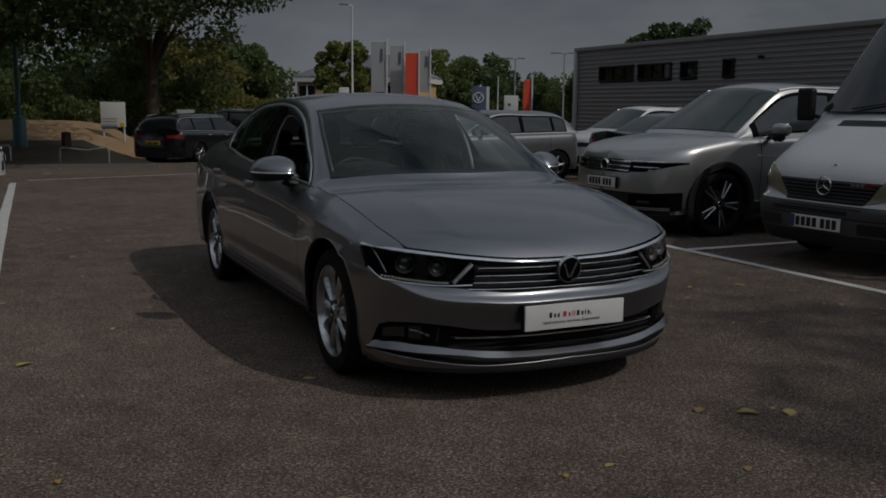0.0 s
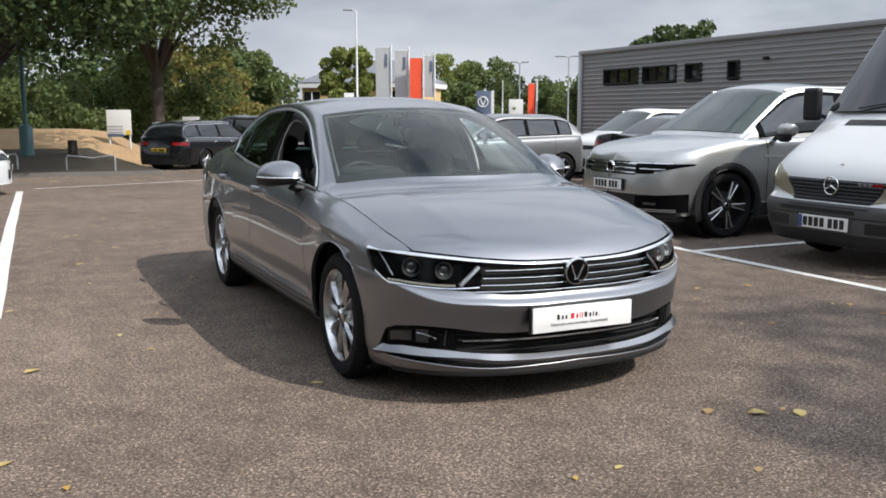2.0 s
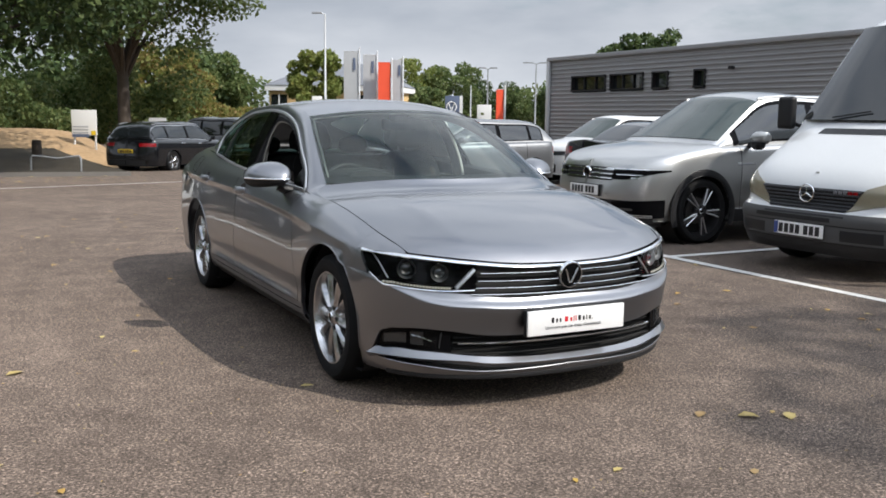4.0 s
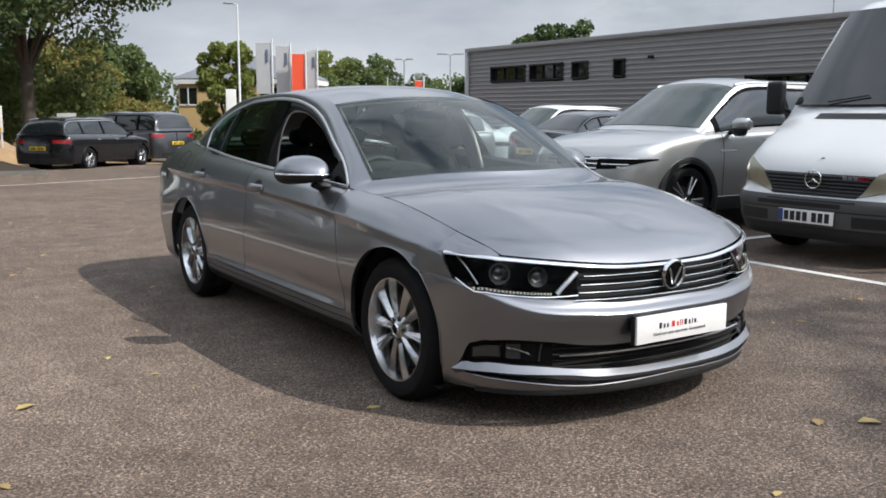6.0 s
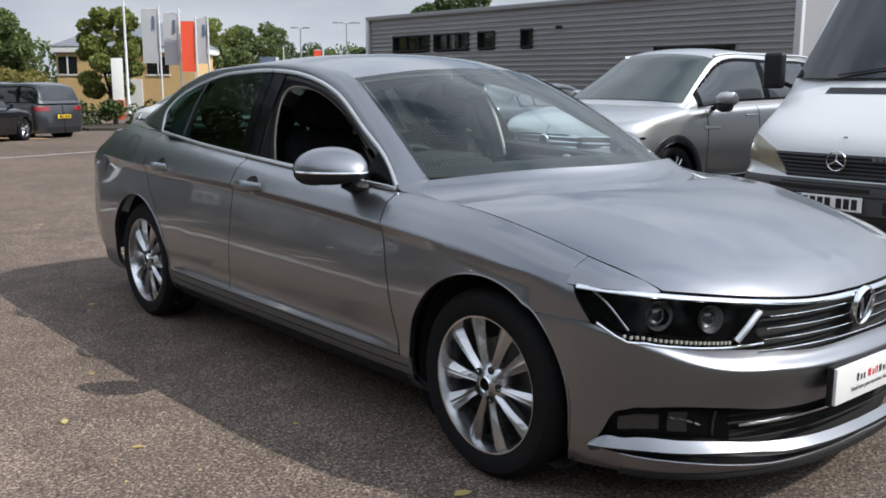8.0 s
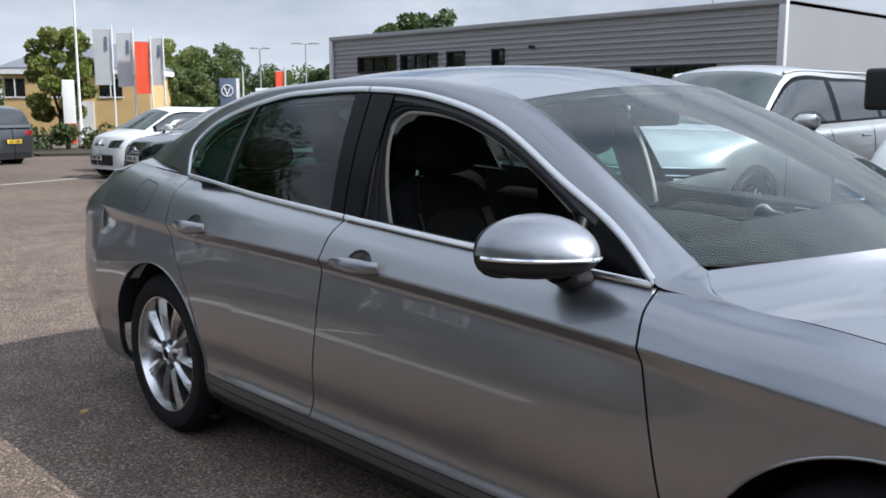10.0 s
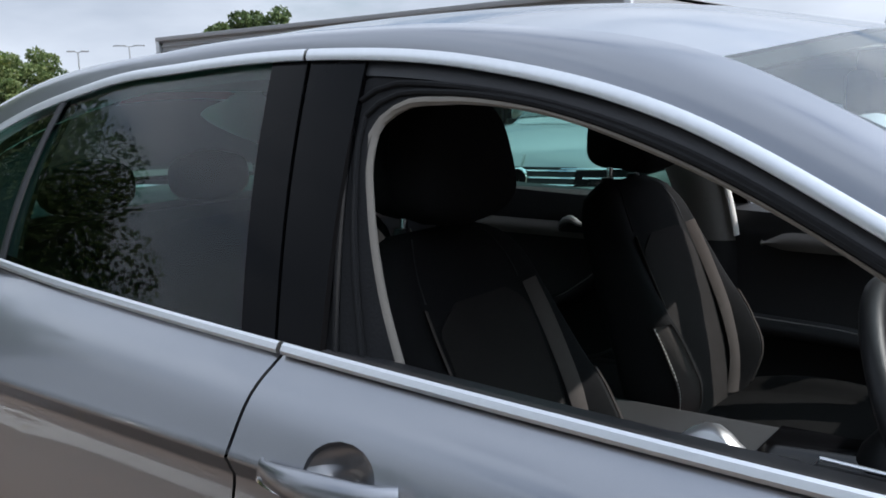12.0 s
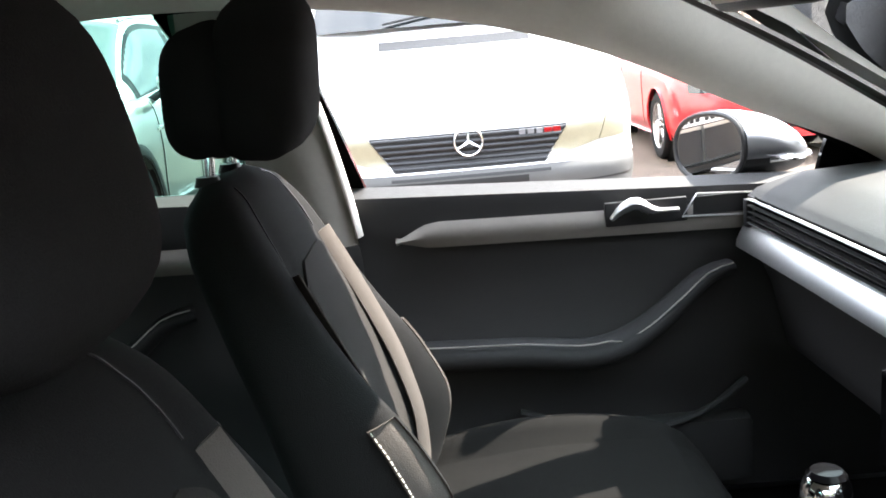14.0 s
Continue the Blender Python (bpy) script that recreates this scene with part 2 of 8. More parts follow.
# darker copy of the lining: shade on the centre pillars put into the colour
M_PILLAR_SHADE = mat("shaded_pillar_lining", (0.34, 0.325, 0.30), 0.9, 0.0, 0.0, 0.06, 7.0, 0.25, 500.0, spec=0.2)
M_CARPET = mat("black_carpet", (0.012, 0.012, 0.012), 1.0, 0.0, 0.0, 0.25, 15.0, 0.5, 600.0, spec=0.1)


def asphalt():
    m, nt, bsdf = mat_new("asphalt")
    co = nt.nodes.new("ShaderNodeTexCoord")
    big = nt.nodes.new("ShaderNodeTexNoise")
    big.inputs["Scale"].default_value = 0.35
    big.inputs["Detail"].default_value = 8
    mid = nt.nodes.new("ShaderNodeTexNoise")
    mid.inputs["Scale"].default_value = 4.0
    mid.inputs["Detail"].default_value = 6
    grit = nt.nodes.new("ShaderNodeTexVoronoi")
    grit.inputs["Scale"].default_value = 150
    speck = nt.nodes.new("ShaderNodeTexNoise")
    speck.inputs["Scale"].default_value = 75
    speck.inputs["Detail"].default_value = 2
    for n in (big, mid, grit, speck):
        nt.links.new(co.outputs["Object"], n.inputs["Vector"])
    ramp = nt.nodes.new("ShaderNodeValToRGB")
    ramp.color_ramp.elements[0].position = 0.39
    ramp.color_ramp.elements[0].color = (0.088, 0.066, 0.0525, 1)
    ramp.color_ramp.elements[1].position = 0.78
    ramp.color_ramp.elements[1].color = (0.194, 0.149, 0.120, 1)
    s1 = nt.nodes.new("ShaderNodeMath")
    s1.operation = "MULTIPLY_ADD"
    s1.inputs[1].default_value = 0.55
    s1.inputs[2].default_value = 0.0
    nt.links.new(big.outputs["Fac"], s1.inputs[0])
    s2 = nt.nodes.new("ShaderNodeMath")
    s2.operation = "MULTIPLY_ADD"
    s2.inputs[1].default_value = 0.55
    nt.links.new(mid.outputs["Fac"], s2.inputs[0])
    nt.links.new(s1.outputs[0], s2.inputs[2])
    nt.links.new(s2.outputs[0], ramp.inputs["Fac"])
    cell = nt.nodes.new("ShaderNodeSeparateColor")
    nt.links.new(grit.outputs["Color"], cell.inputs["Color"])
    stone = nt.nodes.new("ShaderNodeValToRGB")
    for k, (at, tone) in enumerate(((0.0, 0.30), (0.45, 0.80), (0.80, 1.15), (1.0, 2.3))):
        e = stone.color_ramp.elements[k] if k < 2 else stone.color_ramp.elements.new(at)
        e.position, e.color = at, (tone, tone, tone, 1)
    nt.links.new(cell.outputs[0], stone.inputs["Fac"])
    hue = nt.nodes.new("ShaderNodeMapRange")
    hue.inputs["From Min"].default_value = 0.3
    hue.inputs["From Max"].default_value = 0.75
    hue.inputs["To Min"].default_value = 0.35
    hue.inputs["To Max"].default_value = 1.75
    nt.links.new(speck.outputs["Fac"], hue.inputs["Value"])
    mul = nt.nodes.new("ShaderNodeVectorMath")
    mul.operation = "SCALE"
    nt.links.new(ramp.outputs["Color"], mul.inputs[0])
    both = nt.nodes.new("ShaderNodeMath")
    both.operation = "MULTIPLY"
    nt.links.new(hue.outputs[0], both.inputs[0])
    nt.links.new(stone.outputs[0], both.inputs[1])
    nt.links.new(both.outputs[0], mul.inputs["Scale"])
    nt.links.new(mul.outputs[0], bsdf.inputs["Base Color"])
    bsdf.inputs["Roughness"].default_value = 0.92
    bsdf.inputs["Diffuse Roughness"].default_value = 1.0
    bsdf.inputs["Sheen Weight"].default_value = 0.05
    bsdf.inputs["Sheen Roughness"].default_value = 0.55
    bsdf.inputs["Sheen Tint"].default_value = (1.0, 0.88, 0.78, 1)
    bsdf.inputs["Specular IOR Level"].default_value = 0.25
    b = nt.nodes.new("ShaderNodeBump")
    b.inputs["Strength"].default_value = 0.7
    b.inputs["Distance"].default_value = 0.006
    nt.links.new(cell.outputs[1], b.inputs["Height"])
    nt.links.new(b.outputs["Normal"], bsdf.inputs["Normal"])
    return m


M_ASPHALT = asphalt()
M_LINE = mat("worn_white_line_paint", (0.62, 0.61, 0.58), 0.8, 0.0, 0.0, 0.25, 5.0, 0.5, 150.0, fine=0.35, fine_scale=120)

# ---- building helpers ----
import functools


def spl(knots, t):
    """A smooth curve through (t, value...) knots; returns a float or a list."""
    ts = [k[0] for k in knots]
    if t <= ts[0]:
        i, t = 0, max(t, ts[0] - 0.3)
    elif t >= ts[-1]:
        i, t = len(ts) - 2, min(t, ts[-1] + 0.3)
    else:
        i = max(j for j in range(len(ts) - 1) if ts[j] <= t)
    h = ts[i + 1] - ts[i]
    s = (t - ts[i]) / h
    out = []
    for c in range(1, len(knots[0])):
        def slope(j):
            if j <= 0:
                return (knots[1][c] - knots[0][c]) / (ts[1] - ts[0])
            if j >= len(ts) - 1:
                return (knots[-1][c] - knots[-2][c]) / (ts[-1] - ts[-2])
            a = (knots[j][c] - knots[j - 1][c]) / (ts[j] - ts[j - 1])
            b = (knots[j + 1][c] - knots[j][c]) / (ts[j + 1] - ts[j])
            wa, wb = ts[j + 1] - ts[j], ts[j] - ts[j - 1]
            return (a * wa + b * wb) / (wa + wb)
        p0, p1, m0, m1 = knots[i][c], knots[i + 1][c], slope(i) * h, slope(i + 1) * h
        if s < 0:
            v = p0 + m0 * s
        elif s > 1:
            v = p1 + m1 * (s - 1)
        else:
            s2, s3 = s * s, s * s * s
            v = (2 * s3 - 3 * s2 + 1) * p0 + (s3 - 2 * s2 + s) * m0 + (-2 * s3 + 3 * s2) * p1 + (s3 - s2) * m1
        out.append(v)
    return out[0] if len(out) == 1 else out


def curve(pts):
    """A curve by chord length through 3D points, as a function of 0..1."""
    ds = [0.0]
    for a, b in zip(pts, pts[1:]):
        ds.append(ds[-1] + (Vector(b) - Vector(a)).length)
    knots = [(d / ds[-1], *p) for d, p in zip(ds, pts)]
    return lambda u: Vector(spl(knots, min(max(u, 0), 1)))


def lerp(a, b, t):
    return a + (b - a) * t


def mesh_of(name, bm, material, smooth=True):
    me = bpy.data.meshes.new(name)
    bm.normal_update()
    bm.to_mesh(me)
    bm.free()
    mats = material if isinstance(material, (list, tuple)) else [material]
    for m in mats:
        me.materials.append(m)
    if smooth:
        for p in me.polygons:
            p.use_smooth = True
        me.set_sharp_from_angle(angle=radians(38))
    return me


def part(name, bm, material, parent, label="", smooth=True):
    ob = new(name, mesh_of(name, bm, material, smooth))
    if parent is not None:
        ob.parent = parent
    if label:
        tagged(ob, label)
    return ob


def thing(name, label, category, m=None, group="", kind=""):
    ob = new(name)
    ob.empty_display_size = 0.1
    if m is not None:
        ob.matrix_basis = m
    return tagged(ob, label, category, group, kind)


def solid(name, bm, material, label="", category="", group="", kind="", m=None, smooth=True):
    """A top-level thing of one mesh."""
    ob = new(name, mesh_of(name, bm, material, smooth))
    if m is not None:
        ob.matrix_basis = m
    return tagged(ob, label, category, group, kind)


def patch(f, nu, nv, rim=0.0, keep=None, bm=None, mat_index=0):
    """A grid of quads from f(u, v); keep(u, v) drops faces; rim turns the free edge inwards against the normal."""
    bm = bm or bmesh.new()
    vs = [[bm.verts.new(f(i / nu, j / nv)) for j in range(nv + 1)] for i in range(nu + 1)]
    made = []
    for i in range(nu):
        for j in range(nv):
            if keep is None or keep((i + 0.5) / nu, (j + 0.5) / nv):
                q = [vs[i][j], vs[i + 1][j], vs[i + 1][j + 1], vs[i][j + 1]]
                if (q[0].co - q[2].co).length > 1e-7 and (q[1].co - q[3].co).length > 1e-7:
                    fc = bm.faces.new(q)
                    fc.material_index = mat_index
                    made.append(fc)
    for v in [v for row in vs for v in row if not v.link_faces]:
        bm.verts.remove(v)
    if rim:
        add_rim(bm, rim, made)
    return bm


def add_rim(bm, rim, faces=None):
    bm.normal_update()
    edges = [e for e in bm.edges if e.is_boundary]
    inner = {}
    for e in edges:
        for v in e.verts:
            if v not in inner:
                inner[v] = bm.verts.new(v.co - v.normal * rim)
    for e in edges:
        fc = e.link_faces[0]
        a, b = e.verts
        loop = [l for l in fc.loops if l.edge == e][0]
        if loop.vert != a:
            a, b = b, a
        nf = bm.faces.new([b, a, inner[a], inner[b]])
        nf.material_index = fc.material_index
    return bm


def coons(c0, c1, d0, d1, crown=0.0, normal=(0, 0, 1)):
    """A surface between c0(u), c1(u) (v = 0, 1) and d0(v), d1(v) (u = 0, 1), lifted in the middle by crown."""
    n = Vector(normal)

    def f(u, v):
        a = c0(u).lerp(c1(u), v)
        b = d0(v).lerp(d1(v), u)
        c = c0(0).lerp(c0(1), u).lerp(c1(0).lerp(c1(1), u), v)
        return a + b - c + n * (crown * 4 * u * (1 - u) * math.sin(math.pi * v))
    return f


def box(size, at=(0, 0, 0), bevel=0.0, segs=2, bm=None, rot=None):
    """A box with rounded edges, centred at a place."""
    own = bmesh.new()
    bmesh.ops.create_cube(own, size=1.0)
    bmesh.ops.scale(own, vec=size, verts=own.verts)
    if bevel:
        bmesh.ops.bevel(own, geom=own.edges[:], offset=bevel, segments=segs, affect="EDGES", profile=0.6)
    m = Matrix.Translation(at) @ (rot.to_4x4() if rot is not None else Matrix())
    bmesh.ops.transform(own, matrix=m, verts=own.verts)
    return merge(bm, own)


def merge(bm, own):
    if bm is None:
        return own
    index = {v: bm.verts.new(v.co) for v in own.verts}
    for f in own.faces:
        try:
            nf = bm.faces.new([index[v] for v in f.verts])
            nf.material_index = f.material_index
        except ValueError:
            pass
    own.free()
    return bm


def lathe(profile, segs, m=None, bm=None, closed=False):
    """Turns (radius, height) pairs round the local z axis."""
    own = bmesh.new()
    rings = []
    for r, h in profile:
        if r < 1e-6:
            rings.append([own.verts.new((0, 0, h))] * segs)
        else:
            rings.append([own.verts.new((r * math.cos(2 * math.pi * i / segs), r * math.sin(2 * math.pi * i / segs), h)) for i in range(segs)])
    pairs = list(zip(rings, rings[1:])) + ([(rings[-1], rings[0])] if closed else [])
    for a, b in pairs:
        for i in range(segs):
            k = (i + 1) % segs
            q = []
            for v in (a[i], a[k], b[k], b[i]):
                if v not in q:
                    q.append(v)
            if len(q) > 2:
                own.faces.new(q)
    if m is not None:
        bmesh.ops.transform(own, matrix=m, verts=own.verts)
    return merge(bm, own)


def tube(points, radius, segs=8, bm=None, closed=False, flat=1.0):
    """A round bar along points; radius may be a list."""
    own = bmesh.new()
    pts = [Vector(p) for p in points]
    n = len(pts)
    rings = []
    side = None
    for i, p in enumerate(pts):
        a = pts[i - 1] if i > 0 or closed else p
        b = pts[(i + 1) % n] if i < n - 1 or closed else p
        d = (b - a).normalized()
        if side is None:
            side = d.cross(Vector((0, 0, 1)))
            if side.length < 0.05:
                side = d.cross(Vector((1, 0, 0)))
        side = (side - d * side.dot(d)).normalized()
        up = d.cross(side)
        r = radius[i] if isinstance(radius, (list, tuple)) else radius
        rings.append([own.verts.new(p + side * (r * math.cos(2 * math.pi * k / segs)) + up * (r * flat * math.sin(2 * math.pi * k / segs))) for k in range(segs)])
    for i in range(n if closed else n - 1):
        a, b = rings[i], rings[(i + 1) % n]
        for k in range(segs):
            own.faces.new([a[k], b[k], b[(k + 1) % segs], a[(k + 1) % segs]])
    if not closed:
        own.faces.new(rings[0])
        own.faces.new(list(reversed(rings[-1])))
    bmesh.ops.recalc_face_normals(own, faces=own.faces)
    return merge(bm, own)


def ribbon(points, normals, width, depth, bm=None, closed=False):
    """A flat bar along points: width across, depth along the normals."""
    own = bmesh.new()
    pts = [Vector(p) for p in points]
    n = len(pts)
    rings = []
    for i, p in enumerate(pts):
        a = pts[i - 1] if i > 0 or closed else p
        b = pts[(i + 1) % n] if i < n - 1 or closed else p
        d = (b - a).normalized()
        nn = Vector(normals[i]).normalized()
        s = d.cross(nn).normalized()
        h = (width[i] if isinstance(width, (list, tuple)) else width) / 2
        rings.append([own.verts.new(p + s * x + nn * y) for x, y in ((-h, 0), (-h, depth * 0.55), (-h * 0.5, depth), (h * 0.5, depth), (h, depth * 0.55), (h, 0))])
    for i in range(n if closed else n - 1):
        a, b = rings[i], rings[(i + 1) % n]
        for k in range(6):
            own.faces.new([a[k], b[k], b[(k + 1) % 6], a[(k + 1) % 6]])
    if not closed:
        own.faces.new(rings[0])
        own.faces.new(list(reversed(rings[-1])))
    bmesh.ops.recalc_face_normals(own, faces=own.faces)
    return merge(bm, own)


def loft(rings, close_ends=True, bm=None):
    """Skins closed rings of equal length."""
    own = bmesh.new()
    vs = [[own.verts.new(p) for p in r] for r in rings]
    n = len(vs[0])
    for a, b in zip(vs, vs[1:]):
        for k in range(n):
            own.faces.new([a[k], a[(k + 1) % n], b[(k + 1) % n], b[k]])
    if close_ends:
        own.faces.new(list(reversed(vs[0])))
        own.faces.new(vs[-1])
    bmesh.ops.recalc_face_normals(own, faces=own.faces)
    return merge(bm, own)


def ell_ring(c, rx, ry, axis_u, axis_v, n=16, p=2.0):
    """A superellipse ring round c."""
    out = []
    for k in range(n):
        a = 2 * math.pi * k / n
        ca, sa = math.cos(a), math.sin(a)
        out.append(Vector(c) + Vector(axis_u) * (rx * math.copysign(abs(ca) ** (2 / p), ca)) + Vector(axis_v) * (ry * math.copysign(abs(sa) ** (2 / p), sa)))
    return out


def letters(text, size, m, material, parent, name="lettering", depth=0.0008):
    """Raised lettering in Blender's own font, as a mesh part."""
    cu = bpy.data.curves.new(name, "FONT")
    cu.body, cu.size, cu.extrude = text, size, depth
    cu.align_x, cu.align_y = "CENTER", "CENTER"
    cu.resolution_u = 3
    tmp = new(name + "_src", cu)
    me = bpy.data.meshes.new_from_object(tmp.evaluated_get(bpy.context.evaluated_depsgraph_get()))
    bpy.data.objects.remove(tmp)
    me.transform(m)
    me.materials.clear()
    me.materials.append(material)
    ob = new(name, me)
    ob.parent = parent
    return ob

# ---- ground ----
def ground_z(x, y):
    """The car park is level round the car and falls gently away behind it."""
    d = max(0.0, 0.35 * x + 0.94 * y - 6.0)
    return -0.020 * d if d < 30 else -0.60


def ground_sheet():
    bm = bmesh.new()
    xs = [-3000, -400, -120, -60] + [-40 + 4 * i for i in range(29)] + [90, 140, 400, 3000]
    ys = [-3000, -400, -120, -60] + [-40 + 3 * i for i in range(44)] + [110, 160, 400, 3000]
    vs = [[bm.verts.new((x, y, ground_z(x, y))) for y in ys] for x in xs]
    for i in range(len(xs) - 1):
        for j in range(len(ys) - 1):
            bm.faces.new([vs[i][j], vs[i + 1][j], vs[i + 1][j + 1], vs[i][j + 1]])
    solid("ground", bm, M_ASPHALT, "worn grey-brown asphalt of the car park, strewn with grit", "asphalt", kind="structure")


ground_sheet()


def line_strip(a, b, width=0.10):
    a, b = Vector((*a, 0)), Vector((*b, 0))
    d = (b - a)
    n = max(1, int(d.length / 1.0))
    s = Vector((-d.y, d.x, 0)).normalized() * width / 2
    bm = bmesh.new()
    prev = None
    for i in range(n + 1):
        c = a + d * (i / n)
        row = []
        for k in (-1, 1):
            p = c + s * k * (1 + 0.06 * math.sin(i * 2.3 + k))
            row.append(bm.verts.new((p.x, p.y, ground_z(p.x, p.y) + 0.006)))
        if prev:
            bm.faces.new([prev[0], row[0], row[1], prev[1]])
        prev = row
    return solid("parking_line", bm, M_LINE, "worn white painted parking line on asphalt", "road marking", group="parking lines", kind="structure")


line_strip((3.62, -4.0), (3.62, 13.0))
for yy in (-2.1, 0.15, 2.62, 5.12, 7.6, 10.1, 12.6):
    line_strip((3.66, yy), (8.4, yy))
line_strip((-2.5, 2.2), (-2.18, 14.9), 0.12)
line_strip((-1.9, 15.7), (9.0, 21.0), 0.10)
for yy in (4.0, 6.5, 9.0, 11.5, 14.0):
    line_strip((-2.5, yy), (-7.3, yy), 0.10)

# ---- the silver saloon ----
saloon = thing("saloon_car", "silver metallic four-door saloon car with chrome window trim, driver's window down", "car")
AXLES = (0.0, 2.791)
WHEEL_Z = 0.325


@functools.lru_cache(maxsize=None)
def side_rows(y):
    """Half width and height of the body side's feature lines at y: sill, low crease, hollow, middle, under-crease, crease, shoulder, top."""
    xc = spl([(-0.45, 0.835), (-0.34, 0.862), (-0.2, 0.886), (0.1, 0.908), (0.6, 0.913), (1.5, 0.917), (2.5, 0.915), (3.0, 0.900), (3.4, 0.865)], y)
    zc = spl([(-0.45, 0.715), (-0.34, 0.722), (-0.2, 0.735), (0.1, 0.770), (0.6, 0.805), (1.5, 0.845), (2.5, 0.862), (3.4, 0.880)], y)
    xt = spl([(-0.60, 0.725), (-0.37, 0.764), (-0.2, 0.778), (0.1, 0.790), (0.40, 0.790), (0.52, 0.800), (1.1, 0.824), (1.65, 0.824), (2.2, 0.800), (2.75, 0.752), (2.95, 0.735), (3.3, 0.692)], y)
    zt = spl([(-0.60, 0.726), (-0.37, 0.784), (-0.2, 0.825), (0.1, 0.879), (0.40, 0.899), (0.52, 0.908), (1.1, 0.938), (1.65, 0.966), (2.2, 0.993), (2.75, 1.026), (2.95, 1.034), (3.3, 1.053)], y)
    xs, zs = lerp(xc, xt, 0.40), lerp(zc, zt, 0.62)
    flare = 0.012 * (math.exp(-((y - 0.0) / 0.42) ** 2) + math.exp(-((y - 2.79) / 0.42) ** 2))
    crisp = 0.017 * min(1, max(0, (y - 0.15) / 0.5)) * (1 - 0.75 * min(1, max(0, (y - 2.45) / 0.5)))
    cap = 1.0 if y > -0.2 else 0.887 * max(0.01, 1 - ((-0.2 - y) / 0.63) ** 2.4) ** (1 / 2.4)
    low = 0.012 * min(1, max(0, (y - 0.3) / 0.3)) * min(1, max(0, (2.5 - y) / 0.3))
    rows = [(0.822, 0.190), (0.896 + low, 0.335), (0.898 - low * 0.1, 0.392), (0.906 + flare + low * 0.4, 0.54), (xc - crisp, zc - 0.052 + low * 0.7), (xc, zc), (xs, zs), (xt, zt)]
    return [(min(x, cap), z) for x, z in rows]


TOP_ROW = 7.0


def side_at(y, r):
    rows = side_rows(y)
    if r <= 1:
        k = [(0, *rows[0]), (0.6, lerp(rows[0][0], rows[1][0], 0.82), lerp(rows[0][1], rows[1][1], 0.5)), (1, *rows[1])]
    elif r <= 5:
        (x3, z3), (x4, z4) = rows[3], rows[4]
        k = [(i, *rows[i]) for i in range(1, 4)] + [(3.5, lerp(x3, x4, 0.22), lerp(z3, z4, 0.52)), (3.85, lerp(x3, x4, 0.86), lerp(z3, z4, 0.92))] + [(4, *rows[4]), (4.5, lerp(x4, rows[5][0], 0.42), lerp(z4, rows[5][1], 0.58)), (5, *rows[5])]
    else:
        k = [(i, *rows[i]) for i in range(5, 8)]
    return spl(k, r)


def side_x(y, z):
    """Half width of the body side at a height."""
    lo, hi = 0.0, TOP_ROW
    for _ in range(18):
        mid = (lo + hi) / 2
        if side_at(y, mid)[1] < z:
            lo = mid
        else:
            hi = mid
    return side_at(y, (lo + hi) / 2)[0]


def arch_push(p, sgn, yc, radius):
    d = Vector((p.y - yc, p.z - WHEEL_Z))
    if d.length < radius and d.length > 1e-6:
        d = d.normalized() * radius
        y, z = yc + d.x, WHEEL_Z + d.y
        return Vector((sgn * side_x(y, max(z, 0.19)), y, z))
    return p


def dish_centre(y):
    return y - 0.030, side_rows(y)[5][1] + 0.015


def dish_push(p, sgn, yh):
    """Clears a round opening for the hollow behind a door handle."""
    yc, zc = dish_centre(yh)
    d = Vector(((p.y - yc) / 0.054, (p.z - zc) / 0.038))
    if 1e-6 < d.length < 1:
        d.normalize()
        y, z = yc + 0.054 * d.x, zc + 0.038 * d.y
        return Vector((sgn * side_x(y, z), y, z))
    return p


def side_panel(sgn, ya, yb, r0, r1, nu, nv, arch=None, radius=0.371, rim=0.022, dish=None):
    """A body-side panel between two cut lines, with a wheel arch cut out of it."""
    def f(u, v):
        r = lerp(r0, r1, v)
        y = lerp(ya(0.6), yb(0.6), u)
        for _ in range(3):
            z = side_at(y, r)[1]
            y = lerp(ya(z), yb(z), u)
        x, z = side_at(y, r)
        return Vector((sgn * x, y, z))

    def keep(u, v):
        if dish is not None:
            yc, zc = dish_centre(dish)
            pts = [f(u + du / nu, v + dv / nv) for du in (-0.5, 0.5) for dv in (-0.5, 0.5)]
            return any(((p.y - yc) / 0.054) ** 2 + ((p.z - zc) / 0.038) ** 2 > 1 for p in pts)
        if arch is None:
            return True
        pts = [f(u + du / nu, v + dv / nv) for du in (-0.5, 0.5) for dv in (-0.5, 0.5)]
        return any((p.y - arch) ** 2 + (p.z - WHEEL_Z) ** 2 > radius ** 2 for p in pts)

    def g(u, v):
        p = f(u, v)
        if dish is not None:
            return dish_push(p, sgn, dish)
        return arch_push(p, sgn, arch, radius) if arch is not None else p
    if sgn < 0:
        bm = patch(lambda u, v: g(1 - u, v), nu, nv, 0.0, (lambda u, v: keep(1 - u, v)))
    else:
        bm = patch(g, nu, nv, 0.0, keep)
    bmesh.ops.dissolve_degenerate(bm, dist=1e-5, edges=bm.edges[:])
    return add_rim(bm, rim)


GAP = 0.003


def cut_fender(z):
    return 0.43 + 0.12 * (z - 0.36) / 0.55


def cut_doors(z):
    return 1.735 - 0.085 * (z - 0.4) / 0.55


def cut_rear(z):
    return spl([(0.18, 2.36), (0.36, 2.41), (0.6, 2.50), (0.75, 2.61), (0.9, 2.68), (1.03, 2.745)], z)


